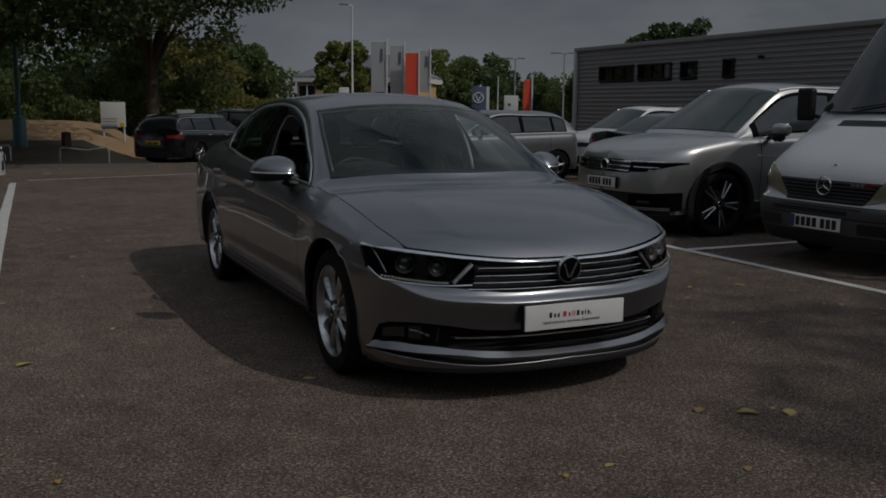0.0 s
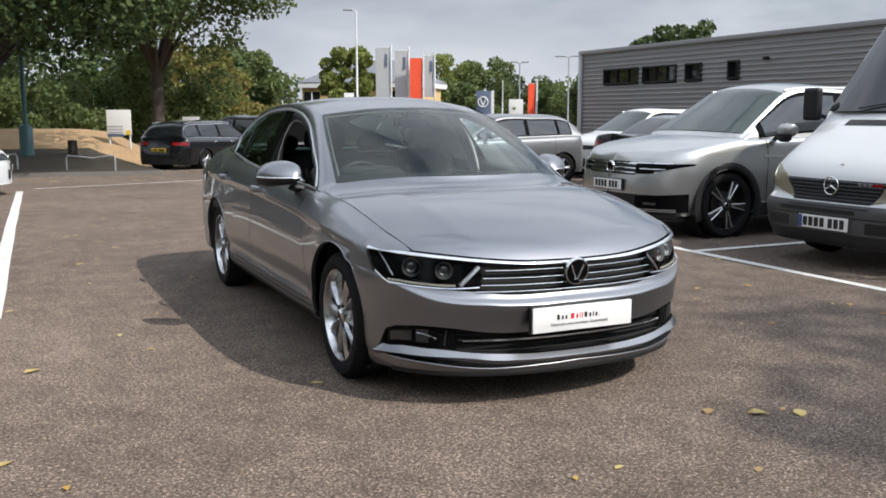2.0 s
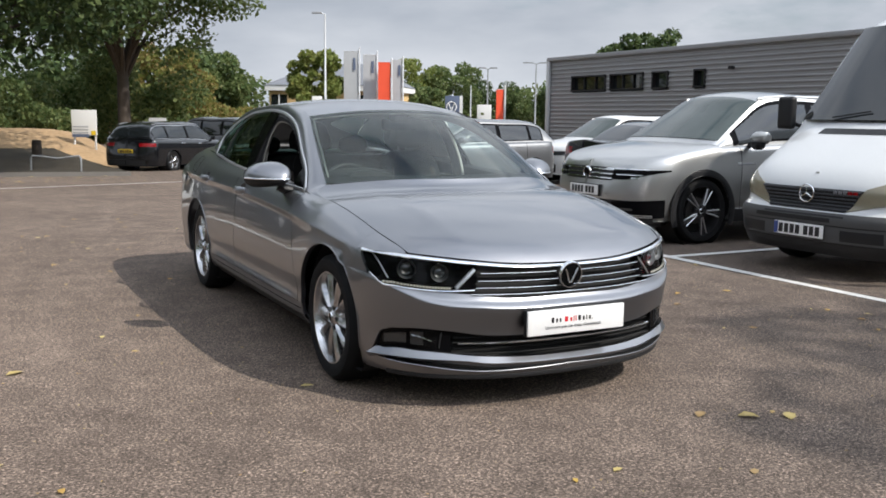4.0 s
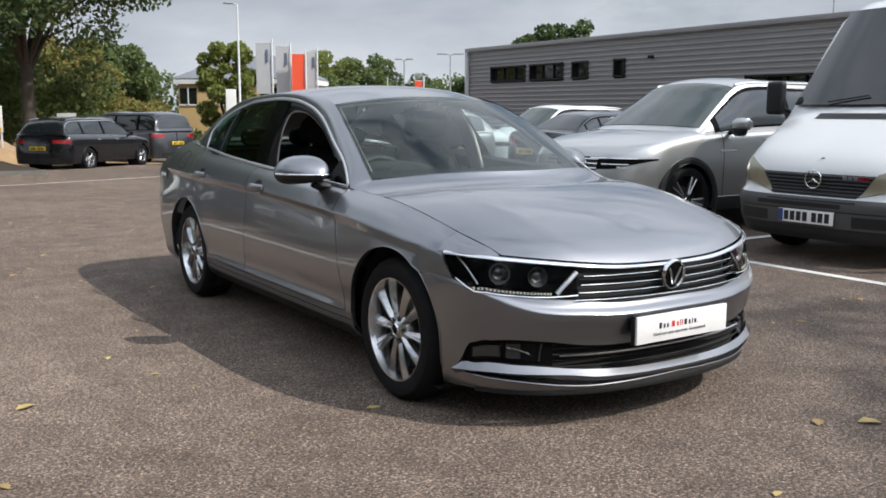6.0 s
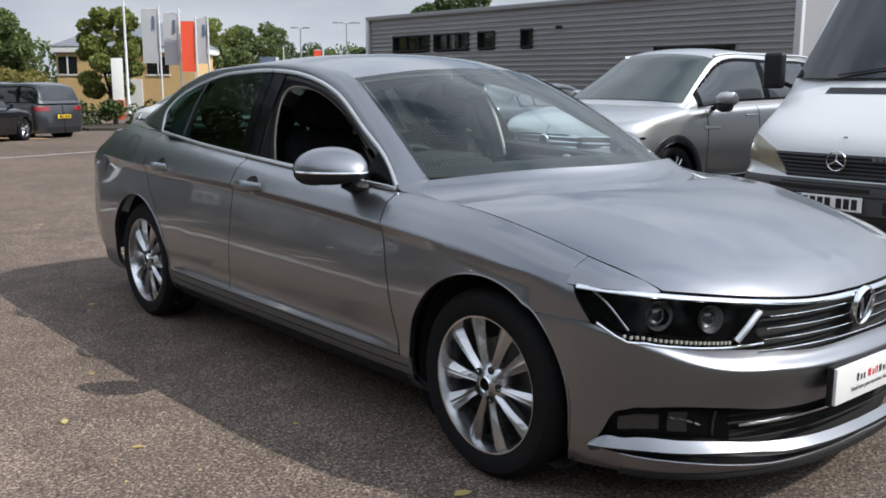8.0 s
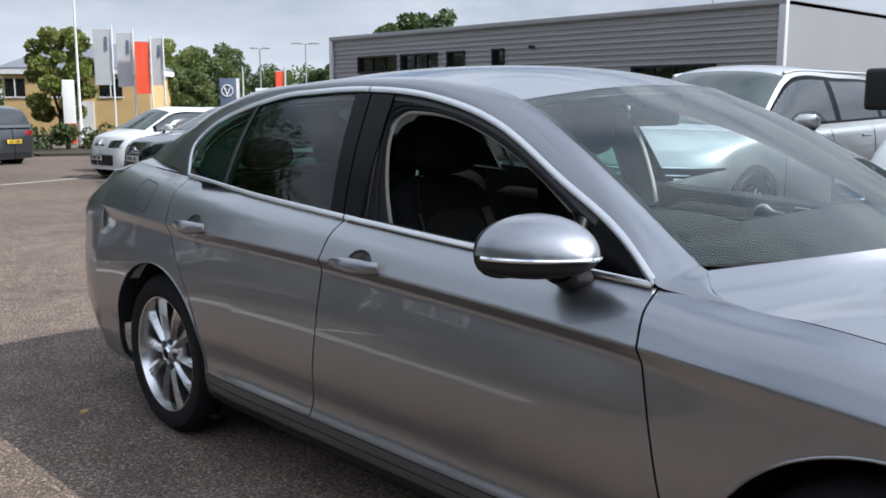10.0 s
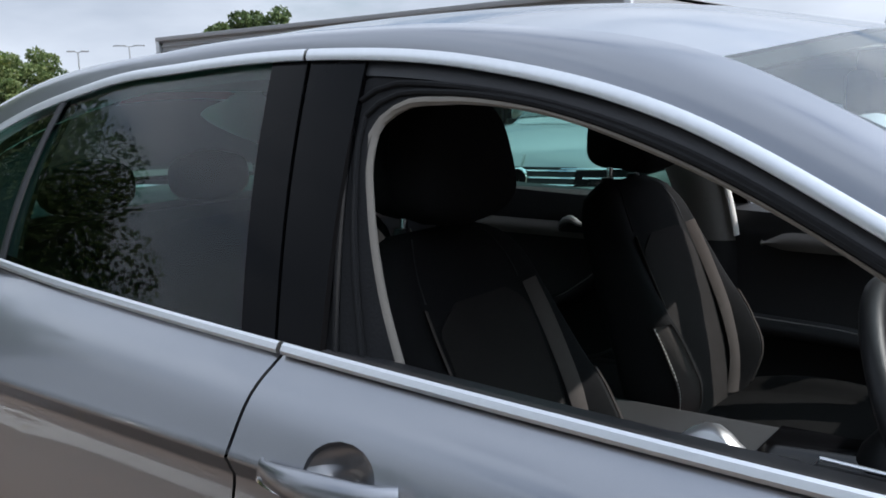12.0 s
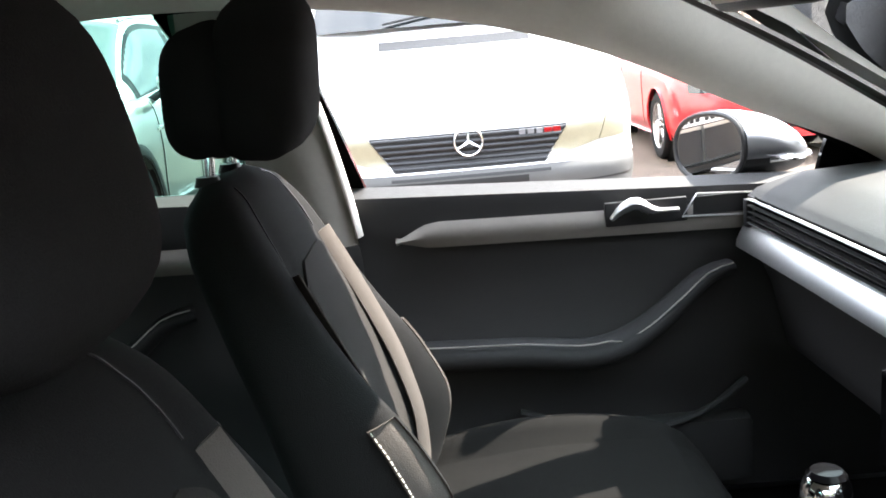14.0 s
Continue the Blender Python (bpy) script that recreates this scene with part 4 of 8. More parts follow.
# the window line's upper edge and the roof's side edge, by one running number
DLO_TOP = [(0.545, 0.806, 0.548, 0.914), (0.69, 0.752, 0.687, 1.010), (0.905, 0.702, 0.905, 1.119), (1.19, 0.637, 1.19, 1.254), (1.5, 0.600, 1.5, 1.330), (1.8, 0.588, 1.805, 1.355), (2.1, 0.587, 2.11, 1.349), (2.33, 0.590, 2.37, 1.328), (2.5, 0.612, 2.64, 1.268), (2.62, 0.645, 2.79, 1.200), (2.70, 0.692, 2.832, 1.122), (2.756, 0.748, 2.762, 1.030)]
RAIL_IN = [(0.545, 0.706, 0.510, 0.957), (0.72, 0.668, 0.72, 1.090), (0.95, 0.622, 0.95, 1.222), (1.165, 0.572, 1.165, 1.322), (1.45, 0.555, 1.45, 1.378), (1.80, 0.550, 1.80, 1.397), (2.15, 0.550, 2.20, 1.386), (2.5, 0.548, 2.72, 1.330), (2.62, 0.562, 2.93, 1.266), (2.70, 0.586, 3.11, 1.185), (2.756, 0.630, 3.335, 1.071)]


def dlo_top(s):
    """A point of the window line's upper edge."""
    return Vector(spl(DLO_TOP, s))


def belt(y):
    return side_rows(max(y, 0.52))[7]


def build_top():
    def bonnet_front(u):
        x = lerp(-0.718, 0.718, u)
        z = lamp_up(abs(x)) + 0.009
        p = nose(nose_phi(abs(x), z), z, -0.003)
        return Vector((math.copysign(p.x, x), p.y, p.z))
    def cut(sgn):
        ys = [0.36, 0.2, 0.05, -0.15, -0.35, -0.5]
        pts = [(sgn * 0.722, 0.478, 0.950), (sgn * 0.768, 0.435, 0.916)] + [(sgn * (side_rows(y)[7][0] - 0.005), y, side_rows(y)[7][1] + 0.001) for y in ys]
        pts.append(tuple(bonnet_front(0 if sgn < 0 else 1)))
        return curve(list(reversed(pts)))
    rear = curve([tuple(cut(-1)(1)), (-0.45, 0.275, 0.985), (0, 0.165, 0.992), (0.45, 0.275, 0.985), tuple(cut(1)(1))])
    base = coons(bonnet_front, rear, cut(-1), cut(1), 0.0)

    def f(u, v):
        p = base(u, v)
        w = abs(2 * u - 1)
        lift = 0.046 * (1 - w ** 4.0) * math.sin(math.pi * min(1, v * 1.02) ** 0.62)
        ridge = 0.004 * math.exp(-((w - lerp(0.62, 0.70, v)) / 0.05) ** 2) * math.sin(math.pi * v)
        return p + Vector((0, 0, lift + ridge))
    part("bonnet", patch(f, 56, 40, 0.007), M_SILVER, saloon)
    part("scuttle", patch(lambda u, v: rear(u).lerp(WS_BASE(u), v) - Vector((0, 0, 0.012)), 20, 2), M_TRIM, saloon)
    ws_l, ws_r = side_curve(CANT_IN[:4], -1), side_curve(CANT_IN[:4], 1)
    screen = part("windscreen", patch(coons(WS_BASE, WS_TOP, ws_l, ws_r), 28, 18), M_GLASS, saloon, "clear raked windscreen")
    screen.visible_shadow = False
    # black frit round the screen
    for c, inset in ((WS_BASE, 0.05), (WS_TOP, 0.035)):
        f = coons(WS_BASE, WS_TOP, ws_l, ws_r)
        part("screen_border", patch((lambda u, v: f(u, v * 0.085) - Vector((0, 0.003, 0.004))) if c is WS_BASE else (lambda u, v: f(u, 1 - 0.04 + v * 0.04) - Vector((0, 0.0, 0.005))), 28, 1), M_TRIM, screen)
    for sgn in (-1, 1):
        ff = coons(WS_BASE, WS_TOP, ws_l, ws_r)
        part("screen_border", patch(lambda u, v: ff(0.014 * u if sgn < 0 else 1 - 0.014 + 0.014 * u, v) - Vector((0, 0, 0.004)), 1, 16), M_TRIM, screen)
    roof_l, roof_r = side_curve(CANT_IN[3:], -1), side_curve(CANT_IN[3:], 1)
    part("roof", patch(coons(WS_TOP, RS_TOP, roof_l, roof_r, 0.012), 30, 30), M_SILVER, saloon)
    rs_side = [(0.548, 2.720, 1.330), (0.562, 2.93, 1.266), (0.586, 3.11, 1.185), (0.625, 3.335, 1.070)]
    rs = part("rear_screen", patch(coons(RS_TOP, RS_BASE, side_curve(rs_side, -1), side_curve(rs_side, 1)), 20, 12), M_TINT, saloon, "heated rear window")
    rs.visible_shadow = False
    n = 60
    for sgn in (-1, 1):
        def strip(u, v):
            k = lerp(0.545, 2.756, u)
            a, b = Vector(spl(RAIL_IN, k)), dlo_top(k)
            p = a.lerp(b, v)
            p = Vector((sgn * p.x, p.y, p.z))
            return p + (Vector((sgn * 0.7, 0, 0.7)) * 0.014 * math.sin(math.pi * v) * min(1, 0.15 + u / 0.12))
        part("roof_pillar_rail", patch(strip if sgn < 0 else (lambda u, v: strip(1 - u, v)), 90, 8, 0.0), M_SILVER, saloon)

        def tri(p0, p1, p2):
            def f(u, v):
                a, b = Vector(p0).lerp(Vector(p1), u), Vector(p0).lerp(Vector(p2), u)
                p = a.lerp(b, v)
                return Vector((sgn * p.x, p.y, p.z))
            return f if sgn < 0 else (lambda u, v: f(u, 1 - v))
        part("rear_pillar", patch(tri((0.748, 2.762, 1.030), (0.630, 3.335, 1.071), (0.690, 3.345, 1.0545)), 8, 6), M_SILVER, saloon)
        inner = side_curve([(0.780, 0.355, 0.889), (0.764, 0.430, 0.910), (0.720, 0.474, 0.945), (0.704, 0.508, 0.954), (0.696, 0.530, 0.970)], sgn)
        outer = side_curve([(0.789, 0.345, 0.893), (0.791, 0.40, 0.898), (0.7985, 0.50, 0.9065), (0.805, 0.545, 0.914), (0.798, 0.575, 0.930)], sgn)
        foot = lambda u, v: inner(u).lerp(outer(u), v) + Vector((0, 0, 0.006 * math.sin(math.pi * v) + 0.0012))
        part("pillar_foot", patch(foot if sgn < 0 else (lambda u, v: foot(1 - u, v)), 16, 6), M_SILVER, saloon)
    # boot lid and tail
    lip = curve([(-0.615, 3.655, 1.010), (-0.35, 3.730, 1.036), (0, 3.750, 1.044), (0.35, 3.730, 1.036), (0.615, 3.655, 1.010)])
    bl = [(0.625, 3.335, 1.070), (0.650, 3.44, 1.046), (0.655, 3.56, 1.024), (0.615, 3.655, 1.010)]
    part("boot_lid", patch(coons(RS_BASE, lip, side_curve(bl, -1), side_curve(bl, 1)), 24, 14, 0.02), M_SILVER, saloon)
    def shoulder(sgn):
        def f(u, v):
            a = side_curve([(0.690, 3.335, 1.054), (0.722, 3.42, 1.022), (0.714, 3.54, 1.009), (0.62, 3.665, 1.006)], sgn)(u)
            b = side_curve(bl, sgn)(u)
            return a.lerp(b, v)
        return f if sgn > 0 else (lambda u, v: f(1 - u, v))
    for sgn in (-1, 1):
        part("boot_shoulder", patch(shoulder(sgn), 12, 3), M_SILVER, saloon)

    def tail(u, v):
        s = abs(2 * u - 1)
        sg = 1 if u < 0.5 else -1
        a = (1 - s) * math.pi / 2
        z = lerp(0.24, 1.008, v)
        w = spl([(0.2, 0.82), (0.4, 0.875), (0.75, 0.882), (0.88, 0.868), (1.0, 0.75), (1.05, 0.715)], z)
        d = spl([(0.2, 0.47), (0.35, 0.53), (0.6, 0.535), (0.8, 0.505), (0.95, 0.465), (1.05, 0.44)], z)
        return Vector((sg * w * math.cos(a) ** 0.58, 3.30 + d * math.sin(a) ** 0.58, z))
    part("rear_bumper", patch(tail, 60, 22, 0.02, lambda u, v: not (0.66 < v < 0.86 and (0.09 < u < 0.36 or 0.64 < u < 0.91))), M_SILVER, saloon)
    for u0 in (0.09, 0.64):
        part("tail_lamp", patch(lambda u, v: tail(u0 + 0.27 * u, lerp(0.655, 0.865, v)), 16, 6), M_RED, saloon, "dark red tail lamp")
    part("underbody", box((1.60, 3.5, 0.10), (0, 1.5, 0.23), 0.03), M_UNDER, saloon)


build_top()


def dlo_point(y, t, sgn, out=0.0):
    """A point of the side-window plane: t 0 on the belt, 1 on the upper edge."""
    xb, zb = belt(y)
    top = dlo_top(y)
    p = Vector((sgn * (lerp(xb, top.x, t) + 0.012 * math.sin(math.pi * t)), lerp(y, top.y, t), lerp(zb, top.z, t)))
    return p + Vector((sgn * 0.9, 0, 0.35)) * out


def build_windows(sgn):
    side = saloon
    # chrome surround: belt strips (broken at the doors) and the upper line
    def nrm(p):
        return Vector((sgn * 0.9, 0, 0.42))
    for y0, y1 in ((0.56, cut_doors(0.966) - 0.004), (cut_doors(0.966) + 0.004, 2.745)):
        pts = [dlo_point(lerp(y0, y1, i / 24), 0.0, sgn, 0.004) + Vector((0, 0, 0.004)) for i in range(25)]
        part("window_chrome", ribbon(pts, [nrm(p) for p in pts], 0.016, 0.007), M_SATIN, side)
    for y0, y1 in ((0.56, 1.800), (1.806, 2.755)):
        pts = [dlo_point(lerp(y0, y1, i / 48), 1.0, sgn, 0.004) for i in range(49)]
        part("window_chrome", ribbon(pts, [nrm(p) for p in pts], 0.019, 0.007), M_SATIN, side)
    # black outer frames
    def b0(t):
        return lerp(1.665, 1.80, t)

    def pillar(y0f, y1f, out, nm, mm, nv=10):
        f = lambda u, v: dlo_point(lerp(y0f(v), y1f(v), u), v, sgn, out)
        part(nm, patch(f if sgn > 0 else (lambda u, v: f(1 - u, v)), 5, nv, 0.012), mm, side)
    pillar(lambda t: lerp(1.585, 1.685, t), lambda t: lerp(1.662, 1.797, t), 0.0, "centre_pillar_cover", M_PIANO)
    pillar(lambda t: lerp(1.668, 1.806, t), lambda t: lerp(1.735, 1.885, t), 0.0, "centre_pillar_cover", M_PIANO)
    # top frame of the front door opening
    def top(u, v):
        y = lerp(0.60, 1.69, u)
        h = dlo_top(y).z - belt(y)[1]
        t = lerp(1 - min(0.026 / max(h, 0.05), 0.95), 1.0, v)
        return dlo_point(y, t, sgn, -0.006)
    part("window_frame", patch(top if sgn > 0 else (lambda u, v: top(1 - u, v)), 34, 3, 0.02), M_TRIM, side)
    def sail(u, v):
        y = lerp(0.575, 0.765, u)
        return dlo_point(y, v, sgn, -0.002)
    part("mirror_sail", patch(sail if sgn > 0 else (lambda u, v: sail(1 - u, v)), 6, 6, 0.012), M_PIANO, side)
    def low(u, v):
        y = lerp(0.6, 1.66, u)
        p = dlo_point(y, 0.0, sgn, 0.0)
        return p + Vector((-sgn * 0.045 * v, 0, 0.012 - 0.006 * v))
    part("window_seal", patch(low if sgn < 0 else (lambda u, v: low(1 - u, v)), 20, 3), M_TRIM, side)
    # rear door glass and the small fixed pane behind it
    def rg(u, v):
        y = lerp(1.73, 2.752, u)
        return dlo_point(y + 0.12 * v * (1 - u), v, sgn, -0.004)
    part("rear_window", patch(rg if sgn > 0 else (lambda u, v: rg(1 - u, v)), 24, 10), M_TINT, side, "dark green-tinted rear side window").visible_shadow = False
    def lining(u, v):
        p = dlo_point(lerp(2.475 - 0.05 * v, 2.75, u), v, sgn, 0.0)
        return p + Vector((-sgn * 0.045, 0, 0))
    part("quarter_lining", patch(lining if sgn > 0 else (lambda u, v: lining(1 - u, v)), 10, 8, 0.01), M_DASH, side, "dark pillar lining behind the small rear pane")
    pts = [dlo_point(lerp(2.44, 2.40, i / 8), i / 8, sgn, 0.0) for i in range(9)]
    part("window_divider", ribbon(pts, [nrm(p) for p in pts], 0.022, 0.004), M_TRIM, side)


for s in (-1, 1):
    build_windows(s)


def build_wheel(parent_m, name, label, radius=0.330, width=0.215, rim_r=0.231, spokes=10, alloy=None, parent=None):
    """A road wheel whose outer face looks along local +z."""
    alloy = alloy or M_ALLOY
    wheel = thing(name, label, "wheel") if parent is None else new(name)
    wheel.parent = parent
    wheel.matrix_basis = parent_m
    h = width / 2
    prof = [(rim_r - 0.004, -h + 0.01), (rim_r + 0.02, -h), (radius - 0.03, -h - 0.004), (radius - 0.006, -h + 0.02), (radius, -h + 0.05), (radius, h - 0.05), (radius - 0.006, h - 0.02), (radius - 0.03, h + 0.004), (rim_r + 0.035, h + 0.006), (rim_r + 0.012, h), (rim_r - 0.004, h - 0.008)]
    part("tyre", lathe(prof, 56), M_RUBBER, wheel)
    part("rim", lathe([(rim_r - 0.004, h - 0.008), (rim_r + 0.001, h - 0.001), (rim_r - 0.004, h - 0.002), (rim_r - 0.009, h - 0.018), (rim_r - 0.022, h - 0.06), (rim_r - 0.03, -h + 0.02)], 56), alloy, wheel)
    part("brake_disc", lathe([(0.0, h - 0.095), (0.145, h - 0.095), (0.145, h - 0.11)], 40), M_DISC, wheel)
    part("wheel_back", lathe([(0.0, h - 0.12), (rim_r - 0.02, h - 0.12)], 40), M_UNDER, wheel)
    part("hub", lathe([(0.0, h - 0.012), (0.030, h - 0.012), (0.034, h - 0.016), (0.062, h - 0.026), (0.074, h - 0.042), (0.074, h - 0.07)], 30), alloy, wheel)
    part("hub_cap", lathe([(0.0, h - 0.007), (0.024, h - 0.008), (0.028, h - 0.014)], 24), M_PIANO, wheel)
    part("hub_ring", lathe([(0.021, h - 0.0075), (0.025, h - 0.005), (0.029, h - 0.010), (0.029, h - 0.016)], 24), M_CHROME, wheel)
    r_out = rim_r - 0.010

    def spoke():
        bm = bmesh.new()
        rings = []
        for i in range(7):
            s = i / 6
            r = lerp(0.052, r_out, s)
            z = h - 0.018 + 0.004 * math.sin(math.pi * s) - 0.002 * s
            w = spl([(0.0, 0.012), (0.35, 0.017), (0.75, 0.027), (1.0, 0.034)], s) if spokes == 10 else lerp(0.018, 0.0305, s)
            rings.append([Vector((r, -w, z - 0.017)), Vector((r, -w * 0.18, z)), Vector((r, w * 0.08, z - 0.003)), Vector((r, w * 0.34, z)), Vector((r, w, z - 0.012)), Vector((r, w * 0.85, z - 0.04)), Vector((r, -w * 0.85, z - 0.04))])
        return loft(rings, True, bm)
    first = part("spoke", spoke(), alloy, wheel, smooth=False)
    for k in range(1, spokes):
        ob = new("spoke", first.data)
        ob.parent = wheel
        pair = 0.0 if spokes != 10 else (-3.0 if k % 2 else 0.0)
        ob.matrix_basis = pose(0, 0, 0, 0, 0, 360 / spokes * k + pair)
    bolt = None
    for k in range(5):
        a = 2 * math.pi * (k + 0.5) / 5
        if bolt is None:
            bolt = part("bolt", lathe([(0.0, -0.002), (0.006, -0.002), (0.0075, 0.001), (0.0125, 0.001), (0.0135, -0.004), (0.0135, -0.015)], 12), M_UNDER, wheel)
            bm_data = bolt.data
            ob = bolt
        else:
            ob = new("bolt", bm_data)
            ob.parent = wheel
        ob.matrix_basis = pose(0.053 * math.cos(a), 0.053 * math.sin(a), h - 0.018)
    return wheel


for sgn in (-1, 1):
    for yc in AXLES:
        build_wheel(pose(sgn * 0.772, yc, 0.322, 0, 90 * sgn, 0) @ pose(0, 0, 0, 0, 0, 17), "wheel", "", radius=0.322, parent=saloon)


def build_mirror(sgn, dx=0.0, dy=0.0, dz=0.0):
    """Door mirror: painted cap, black lower shell, chrome line and indicator, foot, glass."""
    c = Vector((sgn * 0.950 + dx, 0.735 + dy, 0.990 + dz))
    rings, n = [], 36
    for i in range(17):
        s = i / 16
        k = max(0.0, 1 - s ** 2.3) ** 0.62 * 0.985 + 0.015
        ctr = c + Vector((-sgn * 0.030 * s * s, 0.082 - 0.168 * s, -0.004 - 0.022 * s ** 2))
        ring = []
        for p in ell_ring((0, 0, 0), 0.118 * k, 0.068 * k, (sgn, 0, 0), (0, 0, 1), n, 2.3):
            p.z *= 1.14 if p.z > 0 else 0.90
            ring.append(ctr + p + Vector((0, 0.30 * sgn * p.x, -0.10 * sgn * p.x)))
        rings.append(ring)
    bm = loft(rings)
    bmesh.ops.bisect_plane(bm, geom=bm.verts[:] + bm.edges[:] + bm.faces[:], plane_co=c + Vector((0, 0, -0.012)), plane_no=(0, 0, 1))
    low = bm.copy()
    for b, up in ((bm, True), (low, False)):
        kill = [f for f in b.faces if (f.calc_center_median().z > c.z - 0.012) != up]
        bmesh.ops.delete(b, geom=kill, context="FACES")
    mirror = part("door_mirror", bm, M_SILVER, saloon, "silver door mirror with a black underside")
    bmesh.ops.scale(low, vec=(0.985, 0.985, 0.985), space=Matrix.Translation(-c), verts=low.verts)
    part("lower_shell", low, M_TRIM, mirror)
    pts = []
    for i in range(31):
        a = math.pi * (0.01 + 0.93 * i / 30)
        q = math.sin(a)
        k = max(0.0, 1 - q ** 2.3) ** 0.62
        x = 0.119 * math.copysign(max(abs(math.cos(a)), k * 0.97 if q >= 0.5 else 0.0), math.cos(a))
        s = max(0.0, 1 - (abs(x) / 0.1195) ** 1.75) ** 0.46
        pts.append(c + Vector((sgn * x - sgn * 0.030 * s * s, 0.082 - 0.168 * s + 0.30 * x - 0.002, -0.016)))
    part("indicator", tube(pts, 0.0042, 6, flat=1.2), M_CHROME, mirror, "clear indicator strip with chrome edge")
    foot = [c + Vector((-sgn * 0.060, 0.02, -0.055)), c + Vector((-sgn * 0.085, 0.015, -0.075)), c + Vector((-sgn * 0.145, 0.0, -0.085)), c + Vector((-sgn * 0.175, -0.005, -0.085))]
    part("mirror_foot", tube(foot, [0.05, 0.042, 0.032, 0.032], 12, flat=0.7), M_TRIM, mirror)
    rim = ell_ring(c + Vector((0, 0.086, 0.001)), 0.113, 0.066, Vector((sgn, 0.30, -0.10)), Vector((0, 0.02, 1)).normalized(), 28, 2.4)
    bm = bmesh.new()
    f = bm.faces.new([bm.verts.new(p) for p in rim])
    bm.normal_update()
    if f.normal.y < 0:
        f.normal_flip()
    part("mirror_glass", bm, M_MIRROR, mirror, "mirror glass", smooth=False)
    part("mirror_bezel", tube(rim, 0.0055, 8, closed=True), M_TRIM, mirror)


M_MIRROR = mat("mirror_silver", (0.9, 0.9, 0.9), 0.01, 1.0, 0.0, 0.01, 3.0, fine=0.0)
for s in (-1, 1):
    build_mirror(s, *((0, 0, 0) if s < 0 else (-0.03, 0.105, 0.0)))

# ---- the saloon's interior ----
SPINE = [(0.0, 1.575, 0.500), (0.22, 1.602, 0.635), (0.46, 1.643, 0.800), (0.70, 1.688, 0.930), (0.88, 1.722, 1.020), (1.0, 1.742, 1.072)]
BACK_W = [(0.0, 0.200), (0.2, 0.226), (0.45, 0.236), (0.70, 0.230), (0.88, 0.202), (0.96, 0.160), (1.0, 0.110)]
BACK_T = [(0.0, 0.055), (0.2, 0.064), (0.45, 0.064), (0.70, 0.058), (0.88, 0.050), (0.96, 0.036), (1.0, 0.014)]
HEAD_W = [(0.0, 0.86), (0.15, 0.94), (0.40, 0.93), (0.6, 0.87), (0.8, 0.76), (1.0, 0.60)]
BULGE = [(0.0, 0.022), (0.10, 0.056), (0.23, 0.092), (0.34, 0.078), (0.50, 0.040), (0.70, 0.018), (0.88, 0.006), (1.0, 0.0)]


